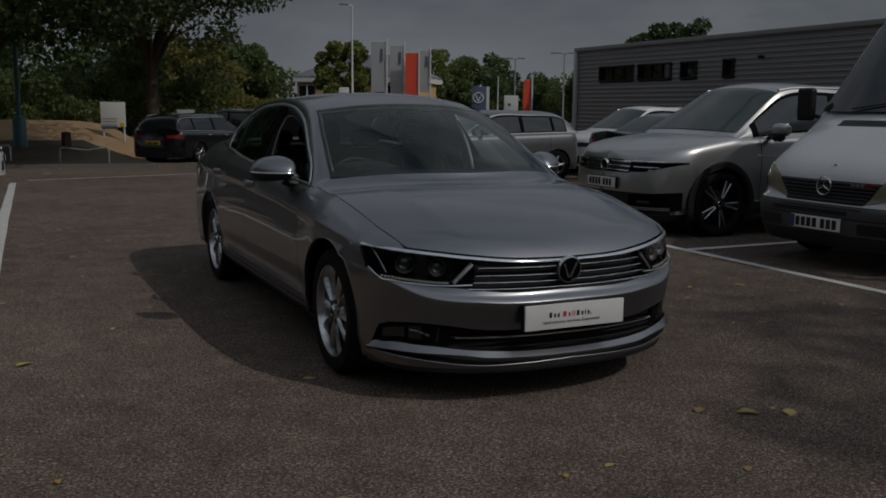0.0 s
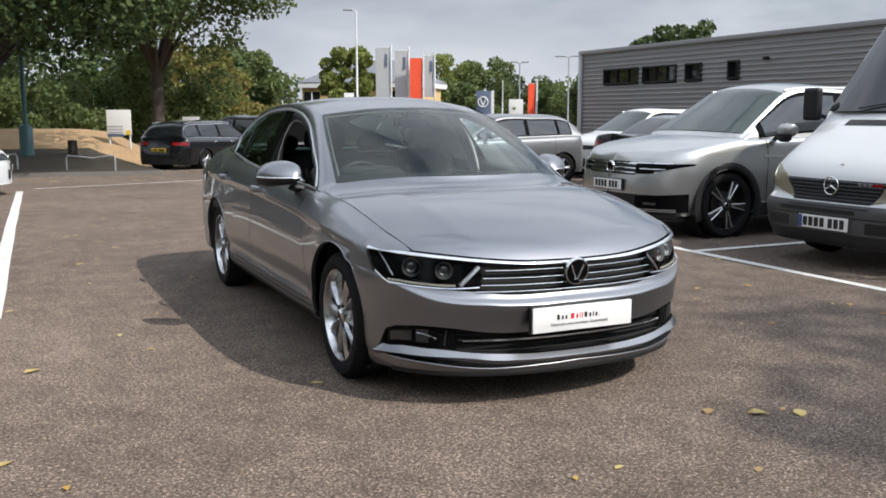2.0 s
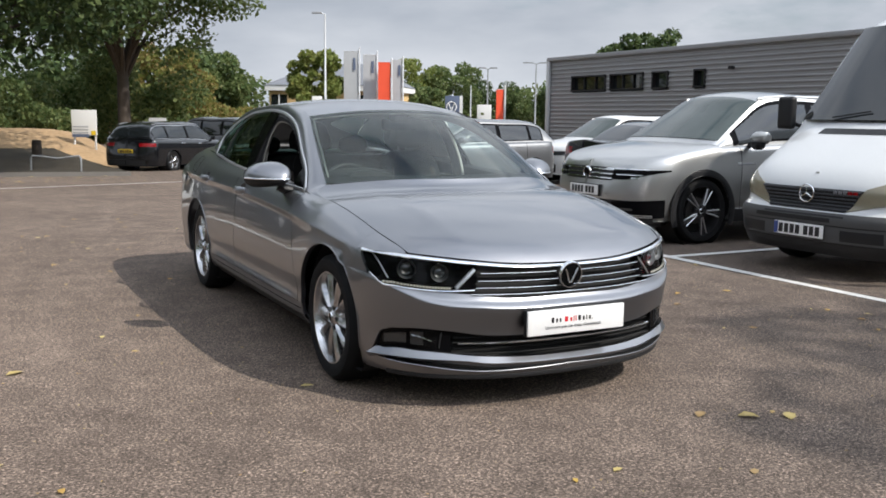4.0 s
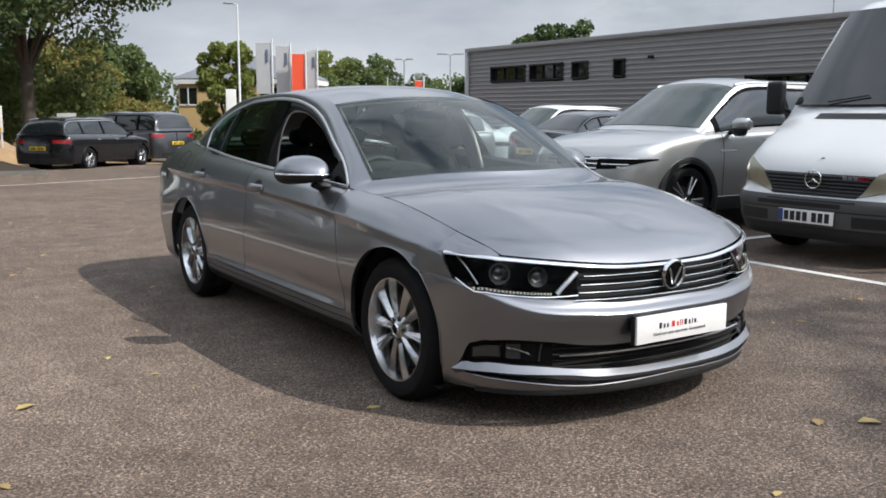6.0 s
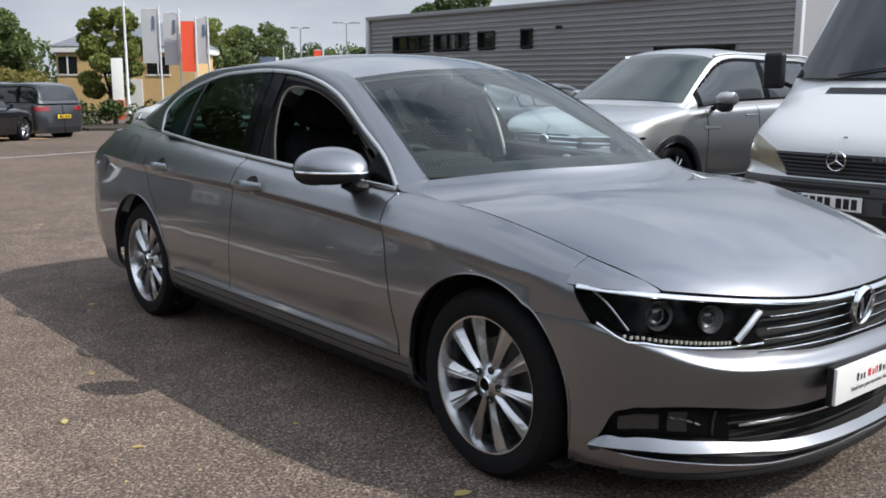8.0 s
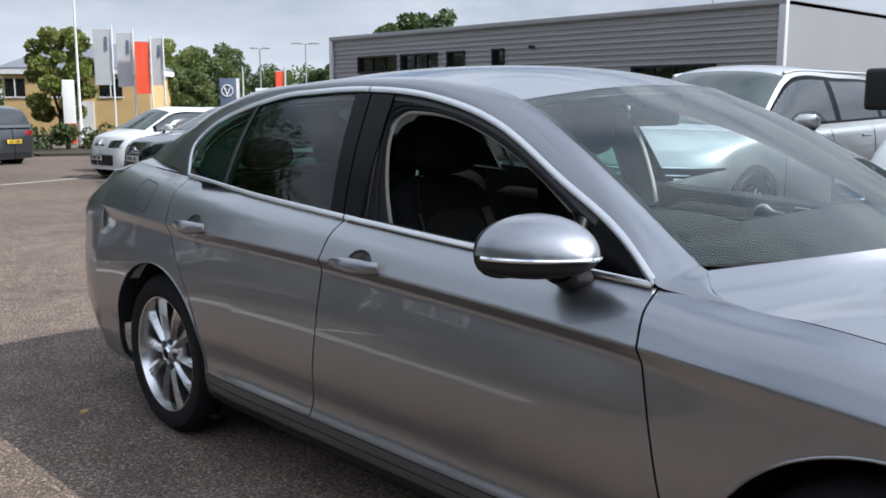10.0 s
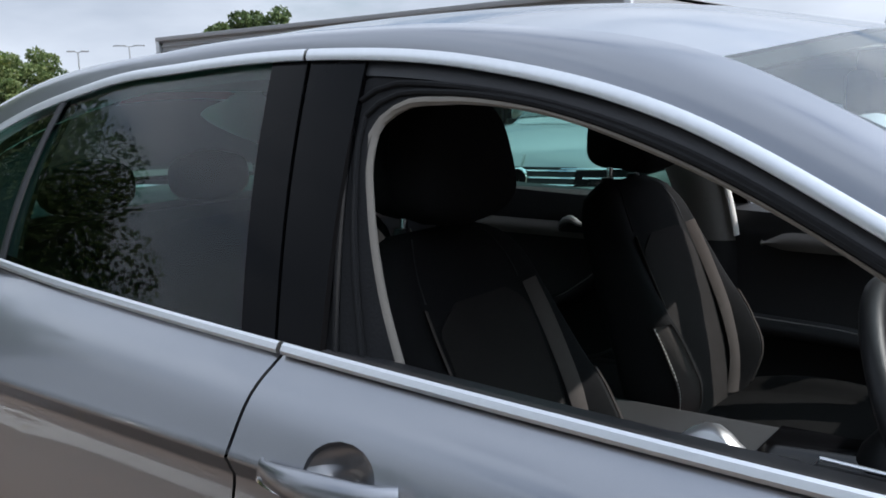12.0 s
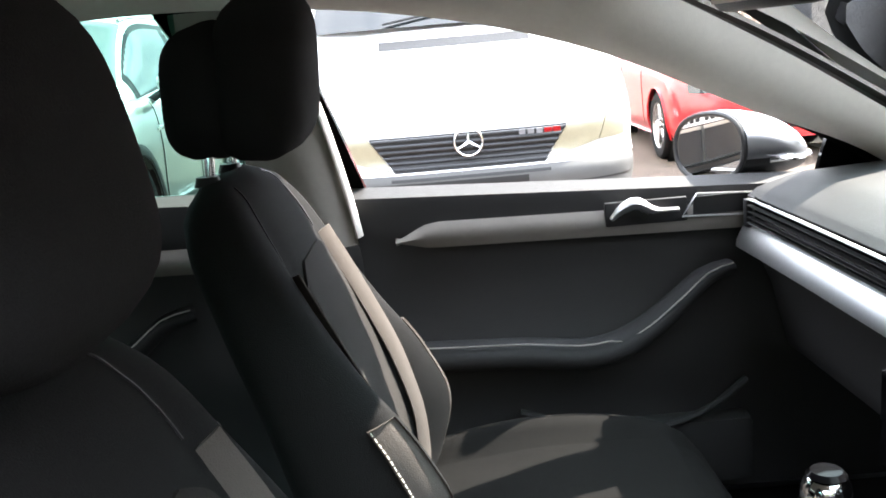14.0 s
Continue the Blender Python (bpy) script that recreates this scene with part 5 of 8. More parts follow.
def build_seat(cx, top_z, back_y, lean=0.0):
    """A front seat: cushion, backrest with grown-out bolsters, seams, headrest on two posts."""
    dz, dy = top_z - 1.07, back_y - 1.745

    def place(x, v, d):
        y, z = spl(SPINE, v)
        return Vector((cx + x, y + dy * v - 0.97 * d, z + dz * v + 0.22 * d))

    def swell(q, v):
        return spl(BULGE, v) * math.exp(-((q - 0.84) / 0.19) ** 2) - 0.006 * math.exp(-((q - 0.58) / 0.07) ** 2) * min(1, 8 * v, 6 * (1 - v))

    def face(s, v, out=0.0):
        q = min(0.999, abs(s))
        return place(s * spl(BACK_W, v), v, spl(BACK_T, v) * (1 - q ** 3.2) ** (1 / 2.6) + swell(q, v) + out)
    rings = []
    for i in range(31):
        v = i / 30
        w, t = spl(BACK_W, v), spl(BACK_T, v)
        ring = []
        for k in range(56):
            a = 2 * math.pi * k / 56
            ca, sa = math.cos(a), math.sin(a)
            x = w * math.copysign(abs(ca) ** (2 / 3.2), ca)
            d = t * math.copysign(abs(sa) ** (2 / 2.6), sa)
            if sa > 0:
                d += swell(abs(x) / w, v) * min(1, sa * 2.2)
            ring.append(place(x, v, d))
        rings.append(ring)

    # cushion with raised sides
    crs = []
    for i in range(19):
        s = i / 18
        k = max(0.05, 1 - abs(2 * s - 1) ** 7) ** 0.5
        y = lerp(1.60, 1.055, s)
        ring = []
        for j in range(48):
            a = 2 * math.pi * j / 48
            ca, sa = math.cos(a), math.sin(a)
            x = 0.262 * math.copysign(abs(ca) ** (2 / 3.4), ca) * lerp(0.9, 1.0, k)
            z = 0.062 * k * math.copysign(abs(sa) ** (2 / 3.0), sa)
            if sa > 0:
                q = abs(x) / 0.262
                z += (0.044 * math.exp(-((q - 0.80) / 0.20) ** 2) * math.sin(math.pi * min(1, 0.15 + 0.8 * s)) - 0.005 * math.exp(-((q - 0.56) / 0.06) ** 2)) * k * min(1, sa * 2.2)
            ring.append(Vector((cx + x, y, 0.487 + 0.026 * math.sin(s * 2.6) + 0.012 * s + z)))
        crs.append(ring)
    seat = part("front_seat", loft(crs), M_CUSHION_SHADE, saloon, "black cloth front seat with grey seams")

    def cush(s, y):
        k = (1.60 - y) / 0.545
        return Vector((cx + s * 0.262, y, 0.4885 + 0.026 * math.sin(k * 2.6) + 0.012 * k + 0.0625 * (1 - abs(s) ** 3.4) ** (1 / 3.0) + 0.044 * math.exp(-((abs(s) - 0.80) / 0.20) ** 2) * math.sin(math.pi * min(1, 0.15 + 0.8 * k))))
    part("seat_insert", patch(lambda u, v: cush(lerp(-0.53, 0.53, u), lerp(1.12, 1.52, v)) + Vector((0, 0, 0.002 * abs(math.sin(v * 9.4)))), 14, 36, 0.012), M_CUSHION_SHADE, seat)
    part("backrest", loft(rings), M_FABRIC, seat)

    def ins(u, v):
        vv = lerp(0.06, 0.74, v)
        k = 0.56 * (1 - max(0.0, (v - 0.86) / 0.14) ** 2 * 0.45)
        return face(lerp(-k, k, u), vv, 0.003 + 0.0015 * abs(math.sin(v * 14)))
    part("back_insert", patch(ins, 16, 40, 0.010), M_FABRIC_MID, seat)
    for sg in (-1, 1):
        strip = [face(sg * lerp(0.63, 0.67, i / 20), lerp(0.08, 0.74, i / 20), 0.002) for i in range(21)]
        part("seam_strip", ribbon(strip, [Vector((-sg * 0.6, -0.75, 0.15))] * 21, 0.030, 0.004), M_TAUPE, seat, "taupe cloth strip beside the bolster")
        edge = lambda u, v: face(sg * lerp(0.86, 0.955, u), lerp(0.03, 0.42, v), 0.0022)
        part("stitched_edge", patch(edge if sg < 0 else (lambda u, v: edge(1 - u, v)), 5, 22, 0.004), M_TAUPE, seat, "pale leather strip with twin stitching")
        for k in range(34):
            v0 = lerp(0.03, 0.42, k / 34)
            part("stitch", tube([face(sg * 0.952, v0, 0.0035), face(sg * 0.952, v0 + 0.0072, 0.0035)], 0.0010, 4), M_CREAM, seat)
        seam = [face(sg * 0.60, lerp(0.76, 0.97, i / 20), 0.001) for i in range(21)]
        part("seam", tube(seam, 0.0013, 5), M_TRIM, seat)
    # headrest: a lower rear shell and a deeper, higher front pad
    hz, hy = 1.190 + dz * 1.3, 1.703 + dy
    for nm, y0, half, wide, zlo, zhi, tip in (("headrest", -0.030, 0.062, 0.146, -0.106, 0.116, -0.016), ("headrest_shell", 0.030, 0.058, 0.138, -0.098, 0.080, 0.002)):
        rings = []
        for i in range(21):
            s = i / 20
            k = max(0.02, 1 - abs(2 * s - 1) ** 4.6) ** 0.5
            c = (cx, hy + y0 + (tip + lean) * s, hz + lerp(zlo, zhi, s))
            rings.append(ell_ring(c, wide * k * spl(HEAD_W, s), half * k, (1, 0, 0), (0, 1, -0.10), 44, 3.2))
        part(nm, loft(rings), M_FABRIC, seat)
    for sg in (-1, 1):
        part("headrest_post", tube([(cx + sg * 0.067, back_y + 0.003, 1.03 + dz), (cx + sg * 0.067, back_y - 0.006, 1.125 + dz)], 0.0068, 10), M_CHROME, seat, "chrome headrest post")
        part("post_collar", lathe([(0.0, 0.012), (0.014, 0.012), (0.018, 0.0)], 14, pose(cx + sg * 0.067, back_y + 0.002, 1.068 + dz)), M_TRIM, seat)
    return seat


build_seat(0.360, 1.085, 1.747)
build_seat(-0.375, 1.062, 1.756, 0.045)


def build_rear_bench():
    rings = []
    for i in range(9):
        s = i / 8
        k = math.sqrt(max(0.1, 1 - abs(2 * s - 1) ** 6))
        rings.append(ell_ring((0, lerp(2.62, 2.12, s), 0.56), 0.66 * k, 0.09 * k, (1, 0, 0), (0, 0, 1), 20, 4))
    bench = part("rear_bench", loft(rings), M_FABRIC, saloon, "black cloth rear bench")
    rings = []
    for i in range(8):
        s = i / 7
        k = math.sqrt(max(0.1, 1 - abs(2 * s - 1) ** 6))
        rings.append(ell_ring((0, lerp(2.60, 2.80, s), lerp(0.58, 1.02, s)), 0.64 * k, 0.07, (1, 0, 0), (0, 1, 0.3), 20, 4))
    part("bench_back", loft(rings), M_FABRIC, bench)
    for x in (-0.37, 0.0, 0.37):
        rings = []
        for i in range(9):
            s = i / 8
            k = math.sqrt(max(0.03, 1 - abs(2 * s - 1) ** 3.2))
            rings.append(ell_ring((x, 2.80, lerp(1.03, 1.17, s)), 0.125 * k, 0.045 * k, (1, 0, 0), (0, 1, 0), 16, 3))
        part("rear_headrest", loft(rings), M_FABRIC, bench)
    part("parcel_shelf", box((1.24, 0.46, 0.02), (0, 3.03, 1.035), 0.006), M_DASH, saloon)
    part("cabin_floor", box((1.56, 2.5, 0.03), (0, 1.7, 0.32), 0.01), M_CARPET, saloon)
    part("tunnel", box((0.20, 2.0, 0.24), (0, 1.55, 0.43), 0.05), M_CARPET, saloon)
    part("bulkhead", box((1.36, 0.03, 0.50), (0, 0.44, 0.60), 0.0), M_CARPET, saloon)
    part("seat_bulkhead", box((1.44, 0.03, 0.66), (0, 2.92, 0.68), 0.0), M_CARPET, saloon)


build_rear_bench()


def build_dash():
    prof = [(0.24, 0.925), (0.45, 0.955), (0.68, 0.972), (0.82, 0.962), (0.895, 0.938), (0.912, 0.925), (0.905, 0.868), (0.915, 0.850), (0.895, 0.820), (0.87, 0.76), (0.84, 0.64), (0.70, 0.52), (0.45, 0.52)]

    def f(u, v):
        x = lerp(-0.735, 0.735, u) * lerp(0.90, 1.0, min(1, v / 0.3))
        i = v * (len(prof) - 1)
        k = min(int(i), len(prof) - 2)
        y = lerp(prof[k][0], prof[k + 1][0], i - k)
        z = lerp(prof[k][1], prof[k + 1][1], i - k)
        bow = -0.012 * (1 - (x / 0.735) ** 2)
        if y < 0.5 and v < 0.3:
            y += 0.30 * (abs(x) / 0.735) ** 2.2 * (1 - v / 0.3) ** 1
        return Vector((x, y + bow * (0.4 + 0.6 * (v > 0.3)), z))
    dash = part("dashboard", patch(lambda u, v: f(u, v), 40, 48), M_DASH, saloon, "dark dashboard with a brushed silver strip")

    def face(x, z, out):
        bow = -0.012 * (1 - (x / 0.735) ** 2)
        return Vector((x, 0.908 + bow + out, z))
    for z in (0.923, 0.912, 0.901, 0.891, 0.881):
        pts = [face(lerp(-0.70, 0.70, i / 40), z, 0.008) for i in range(41)]
        part("vent_blade", ribbon(pts, [Vector((0, 1, 0.2))] * 41, 0.0035, 0.010), M_SATIN if z > 0.92 or z < 0.885 else M_TRIM, dash)
    part("vent_slot", patch(lambda u, v: face(lerp(0.70, -0.70, u), lerp(0.877, 0.928, v), 0.004), 30, 2), M_PIANO, dash)
    pts = [face(lerp(-0.735, 0.735, i / 40), 0.854, 0.010) for i in range(41)]
    part("dash_strip", ribbon(pts, [Vector((0, 1, 0.5))] * 41, 0.050, 0.010), M_SATIN, dash, "brushed silver strip across the dashboard")
    for x in (-0.712, 0.712):
        part("vent_thumbwheel", box((0.02, 0.012, 0.05), face(x, 0.898, 0.012), 0.004), M_TRIM, dash)
    # instrument hood, wheel, column
    rings = [ell_ring((-0.37, y, 0.975), 0.185 * k, 0.045 * k, (1, 0, 0), (0, 0, 1), 20, 2.6) for y, k in ((0.66, 0.75), (0.76, 0.95), (0.86, 1.0), (0.90, 0.97))]
    part("instrument_hood", loft(rings), M_DASH, dash)
    m = pose(-0.37, 0.955, 0.865, 66, 0, 0)
    wheel = part("steering_wheel", tube([m @ Vector((0.180 * math.cos(a), 0.180 * math.sin(a), 0)) for a in [2 * math.pi * i / 40 for i in range(40)]], 0.0155, 10, closed=True), M_TRIM, saloon, "three-spoke black steering wheel")
    part("wheel_boss", lathe([(0.0, 0.02), (0.05, 0.018), (0.068, 0.0), (0.06, -0.03)], 24, m), M_DASH, wheel)
    for a in (0, 180, 270):
        r = radians(a)
        part("wheel_spoke", ribbon([m @ Vector((k * math.cos(r), k * math.sin(r), 0)) for k in (0.05, 0.11, 0.172)], [m.to_3x3() @ Vector((0, 0, 1))] * 3, 0.030, 0.010), M_TRIM, wheel)
    part("steering_column", tube([(-0.37, 1.0, 0.875), (-0.37, 0.80, 0.80)], 0.05, 12), M_TRIM, dash)
    # console and gear lever
    part("console", box((0.23, 0.95, 0.10), (0, 1.28, 0.595), 0.03, 3), M_DASH, saloon)
    part("console_trim", box((0.17, 0.36, 0.012), (0, 1.10, 0.650), 0.004), M_PIANO, saloon)
    part("gear_gaiter", lathe([(0.055, 0.0), (0.045, 0.03), (0.02, 0.06), (0.016, 0.07)], 16, pose(0.0, 1.075, 0.652)), M_TRIM, saloon)
    knob = part("gear_knob", lathe([(0.0, 0.046), (0.014, 0.044), (0.024, 0.034), (0.027, 0.020), (0.022, 0.004), (0.014, -0.01), (0.012, -0.03)], 24, pose(0.0, 1.08, 0.722)), M_CHROME, saloon, "polished gear knob with a dark cap")
    part("knob_cap", lathe([(0.0, 0.0485), (0.016, 0.0475), (0.021, 0.042)], 20, pose(0.0, 1.08, 0.722)), M_PIANO, knob)
    part("console_screen", box((0.20, 0.02, 0.12), (0.0, 0.968, 0.775), 0.006), M_PIANO, dash)
    # rear-view mirror
    rv = part("rear_view_mirror", box((0.24, 0.035, 0.07), (0.02, 1.13, 1.275), 0.016, 3), M_TRIM, saloon)
    part("mirror_glass", box((0.215, 0.003, 0.052), (0.02, 1.149, 1.275), 0.0), M_MIRROR, rv)
    part("mirror_stem", tube([(0, 1.10, 1.36), (0.01, 1.115, 1.31)], 0.013, 8), M_TRIM, rv)
    part("mirror_sensor", box((0.10, 0.10, 0.05), (0.0, 1.095, 1.318), 0.015), M_TRIM, rv)


build_dash()


def build_linings():
    roof_l, roof_r = side_curve(CANT_IN[3:], -1), side_curve(CANT_IN[3:], 1)
    f = coons(WS_TOP, RS_TOP, roof_l, roof_r, 0.012)
    part("headlining", patch(lambda u, v: (lambda p: Vector((p.x * 1.04, p.y, p.z - 0.028)))(f(1 - u, v)), 24, 24), M_CREAM, saloon, "pale grey headlining")
    for sgn in (-1, 1):
        fl = (lambda g: g) if sgn > 0 else (lambda g: (lambda u, v: g(1 - u, v)))

        # screen pillar trim: inside of the rail between roof and window line
        def rail(u, v):
            k = lerp(0.56, 2.70, u)
            p = Vector(spl(RAIL_IN, k)).lerp(dlo_top(k), lerp(-0.12 if sgn < 0 else spl([(0.5, -0.02), (1.0, -0.06), (1.3, -0.12), (2.7, -0.12)], k), 1.30 if sgn < 0 else spl([(0.5, 1.10), (0.8, 1.28), (1.2, 1.42), (2.0, 1.50), (2.7, 1.3)], k), v))
            n = Vector((0.75, 0, 0.62))
            p = p - n * (0.030 + 0.022 * math.sin(math.pi * v))
            return Vector((sgn * p.x, p.y, p.z))
        part("pillar_lining", patch(fl(lambda u, v: rail(u, 1 - v)), 60, 6), M_CREAM, saloon, "pale grey pillar and rail lining")

        # centre pillar lining
        def bp(u, v):
            c = spl([(0.0, 0.700, 1.660, 0.60), (0.45, 0.718, 1.668, 0.90), (0.75, 0.672, 1.720, 1.12), (1.0, 0.590, 1.755, 1.315)], v)
            w = spl([(0, 0.09), (0.4, 0.062), (0.8, 0.062), (1.0, 0.10)], v)
            a = (u - 0.5) * 2
            if sgn > 0:
                y = lerp(spl([(0.0, 1.600), (0.45, 1.612), (0.72, 1.645), (1.0, 1.690)], v), c[1] + w + 0.03, u)
                return Vector((c[0] + 0.012 + 0.028 * (abs(a) ** 2.2), y, c[2]))
            return Vector((sgn * (c[0] - 0.022 + 0.028 * (abs(a) ** 2.2)), c[1] + 0.02 + a * w * 0.8, c[2]))
        part("pillar_lining", patch(lambda u, v: bp(1 - u, lerp(0.44, 1.0, v)), 10, 14), M_PILLAR_SHADE, saloon)
        # pale ribbon paints sunlight along the pillar's front edge
        if sgn > 0:
            edge = [bp(0.0, lerp(0.46, 0.98, i / 16)) + Vector((-0.002, -0.004, 0)) for i in range(17)]
            part("sunlit_pillar_edge", ribbon(edge, [Vector((-0.55, -0.8, 0.1))] * 17, 0.018, 0.006), M_CREAM, saloon, "front edge of the centre pillar lining, coloured pale as sunlit")
        part("pillar_foot_lining", patch(lambda u, v: bp(1 - u, lerp(0.0, 0.44, v)), 10, 8), M_DASH, saloon)
        # pale edge seal round the front door opening
        pts = [(0.783, 1.480, 0.940), (0.745, 1.545, 1.04), (0.700, 1.598, 1.14), (0.662, 1.628, 1.210), (0.637, 1.632, 1.250), (0.622, 1.598, 1.277), (0.616, 1.53, 1.283), (0.622, 1.40, 1.273), (0.645, 1.20, 1.216), (0.680, 1.02, 1.139), (0.720, 0.86, 1.050)]
        c = side_curve(pts, sgn)
        dense = [c(i / 50) for i in range(51)]
        if sgn < 0:
            turn = [min(1.0, max(0.0, (i - 12) / 12)) for i in range(51)]
            part("door_seal", ribbon(dense, [Vector((sgn * 0.9, -0.25, -0.3)).lerp(Vector((sgn * 0.75, -0.1, -0.65)), k) for k in turn], [lerp(0.017, 0.009, k) for k in turn], 0.008), M_SEAL, saloon, "pale cloth-covered door seal")
        # black inner frame between the outer frame and the seal
        if sgn < 0:
            def outer(k):
                if k < 0.42:
                    q = k / 0.42
                    return dlo_point(lerp(1.612, 1.700, q), 0.92 * q, sgn, -0.010)
                y = lerp(1.640, 0.80, (k - 0.42) / 0.58)
                h = dlo_top(y).z - belt(y)[1]
                return dlo_point(y, 1 - 0.020 / h, sgn, -0.009)
            oc = curve([tuple(outer(i / 40)) for i in range(41)])
            for v in (0.30, 0.62):
                part("jamb_seal", tube([oc(i / 40).lerp(c(i / 40) + Vector((sgn * 0.006, 0, 0)), v) + Vector((sgn * 0.003, -0.002, -0.002)) for i in range(41)], 0.0050, 8), M_RUBBER, saloon)
            part("door_jamb", patch(lambda u, v: oc(u).lerp(c(u) + Vector((sgn * 0.006, 0, 0)), v), 60, 3), M_RUBBER, saloon)
        # door panels
        def panel(y0, y1):
            def g(u, v):
                y = lerp(y0, y1, u)
                zt = belt(y)[1] + (0.006 if sgn < 0 else 0.026)
                z = lerp(0.36, zt, v)
                x = spl([(0.0, 0.745), (0.30, 0.755), (0.48, 0.742), (0.60, 0.758), (0.80, 0.772), (0.93, 0.768), (0.985, 0.776), (1.0, 0.800)], v)
                return Vector((sgn * x, y, z))
            return g
        for y0, y1 in ((0.55, 1.66), (1.72, 2.62)):
            g = panel(y0, y1)
            dp = part("door_panel", patch(g if sgn < 0 else (lambda u, v: g(1 - u, v)), 30, 40), M_DASH, saloon, "black door lining with a pale trim strip")
            L = y1 - y0
            ya, yb = (1.545, 0.885) if y0 < 1 else (2.52, 1.80)
            def strip(u, v):
                y = lerp(ya, yb, u)
                h = 0.048 * min(1, u / 0.10 + 0.05)
                z = lerp(0.900, 0.886, u) + (v - 0.5) * h + (0.010 * (1 - min(1, u / 0.1)) * -1)
                return Vector((sgn * (0.758 - 0.010 * math.sin(math.pi * v)), y, z))
            part("trim_strip", patch(strip if sgn > 0 else (lambda u, v: strip(1 - u, v)), 24, 4, 0.01), M_PIPING, dp, "pale grey moulded strip")
            # pull handle
            hp = [(0.735, ya - 0.39, 0.903), (0.728, ya - 0.41, 0.922), (0.726, ya - 0.43, 0.930), (0.728, ya - 0.46, 0.916), (0.735, ya - 0.51, 0.911)]
            c = side_curve(hp, sgn)
            part("inner_handle", tube([c(i / 12) for i in range(13)], [0.004 + 0.010 * math.sin(math.pi * min(1, i / 9)) + 0.002 for i in range(13)], 8, flat=0.7), M_SATIN, dp, "satin inner door handle")
            part("handle_cup", box((0.012, 0.15, 0.045), (sgn * 0.752, ya - 0.455, 0.908), 0.005), M_TRIM, dp)
            if y0 < 1:
                q = [(0.744, 1.000, 0.934), (0.744, 0.882, 0.928), (0.744, 0.910, 0.890), (0.744, 1.026, 0.895)]
                part("speaker_grille", box((0.006, 0.10, 0.034), (sgn * 0.749, 0.955, 0.912), 0.002), M_TRIM, dp)
                part("speaker_frame", tube([Vector((sgn * x, y, z)) for x, y, z in q], 0.0024, 6, closed=True), M_SATIN, dp)
            # armrest with a rising grab
            ar = [(0.700, ya + 0.02, 0.690), (0.695, ya - 0.20, 0.682), (0.695, ya - 0.38, 0.678), (0.702, ya - 0.43, 0.700), (0.715, ya - 0.50, 0.748), (0.728, ya - 0.56, 0.790), (0.74, ya - 0.60, 0.796)]
            c = side_curve(ar, sgn)
            part("armrest", tube([c(i / 24) for i in range(25)], [lerp(0.044, 0.024, max(0, (i - 14) / 10)) for i in range(25)], 16, flat=0.6), M_SOFT, dp)
            part("armrest_seam", tube([c(i / 24) + Vector((-sgn * 0.030, 0, 0.026 if i < 15 else 0.014)) for i in range(25)], 0.0016, 5), M_PIPING, dp)
            pk = [(0.700, ya - 0.20, 0.565), (0.690, ya - 0.34, 0.528), (0.690, ya - 0.46, 0.520), (0.700, ya - 0.55, 0.545), (0.716, ya - 0.62, 0.588)]
            c = side_curve(pk, sgn)
            part("pocket_edge", tube([c(i / 16) for i in range(17)], 0.007, 8), M_DASH, dp)
            part("door_pocket", box((0.06, 0.46, 0.13), (sgn * 0.728, ya - 0.40, 0.455), 0.02), M_DASH, dp)
    # belt buckle and strap of the driver's side
    for sgn in (-1, 1):
        part("belt_buckle", box((0.022, 0.05, 0.09), (sgn * 0.12, 1.52, 0.560), 0.006), M_TRIM, saloon)
        part("buckle_button", box((0.016, 0.034, 0.012), (sgn * 0.12, 1.512, 0.607), 0.003), M_RED, saloon)
        part("sun_visor", box((0.36, 0.15, 0.016), (sgn * 0.32, 1.290, 1.332), 0.007), M_CREAM, saloon)
    for x in (0.10, 0.16):
        part("visor_clip", box((0.035, 0.03, 0.018), (x, 1.30, 1.352), 0.005), M_CREAM, saloon)


build_linings()

# ---- parked vehicles ----
def shade_x(spec, y):
    """Plan half width: full along the flank, rounded at both ends."""
    w, n = spec["w"], 2.7
    y0, y1 = -spec["fo"], spec["wb"] + spec["ro"]
    zf, zr = spec.get("nose", 0.62), spec.get("tail", 0.42)
    if y < y0 + zf:
        d = min(1.0, (y0 + zf - y) / zf)
        return w * max(0.0, 1 - d ** n) ** (1 / n)
    if y > y1 - zr:
        d = min(1.0, (y - y1 + zr) / zr)
        return w * max(0.0, 1 - d ** n) ** (1 / n)
    return w


def end_point(spec, front, phi, z, out=0.0):
    """A point of the front or rear skin; phi 0 at the flank, 1 on the centre line."""
    n = 2.7
    a = phi * math.pi / 2
    zone = spec.get("nose", 0.62) if front else spec.get("tail", 0.42)
    lean = spec.get("front_lean", 0.10) if front else spec.get("rear_lean", 0.08)
    top = spec["bonnet"][0] if front else spec["deck"]
    k = min(1.15, max(0.0, (z - 0.5) / max(0.1, top - 0.5)))
    back = lean * k * k
    x = (spec["w"] + out) * math.cos(a) ** (2 / n)
    d = (zone + out - back) * math.sin(a) ** (2 / n)
    y = -spec["fo"] + zone - d if front else spec["wb"] + spec["ro"] - zone + d
    return Vector((x, y, z))


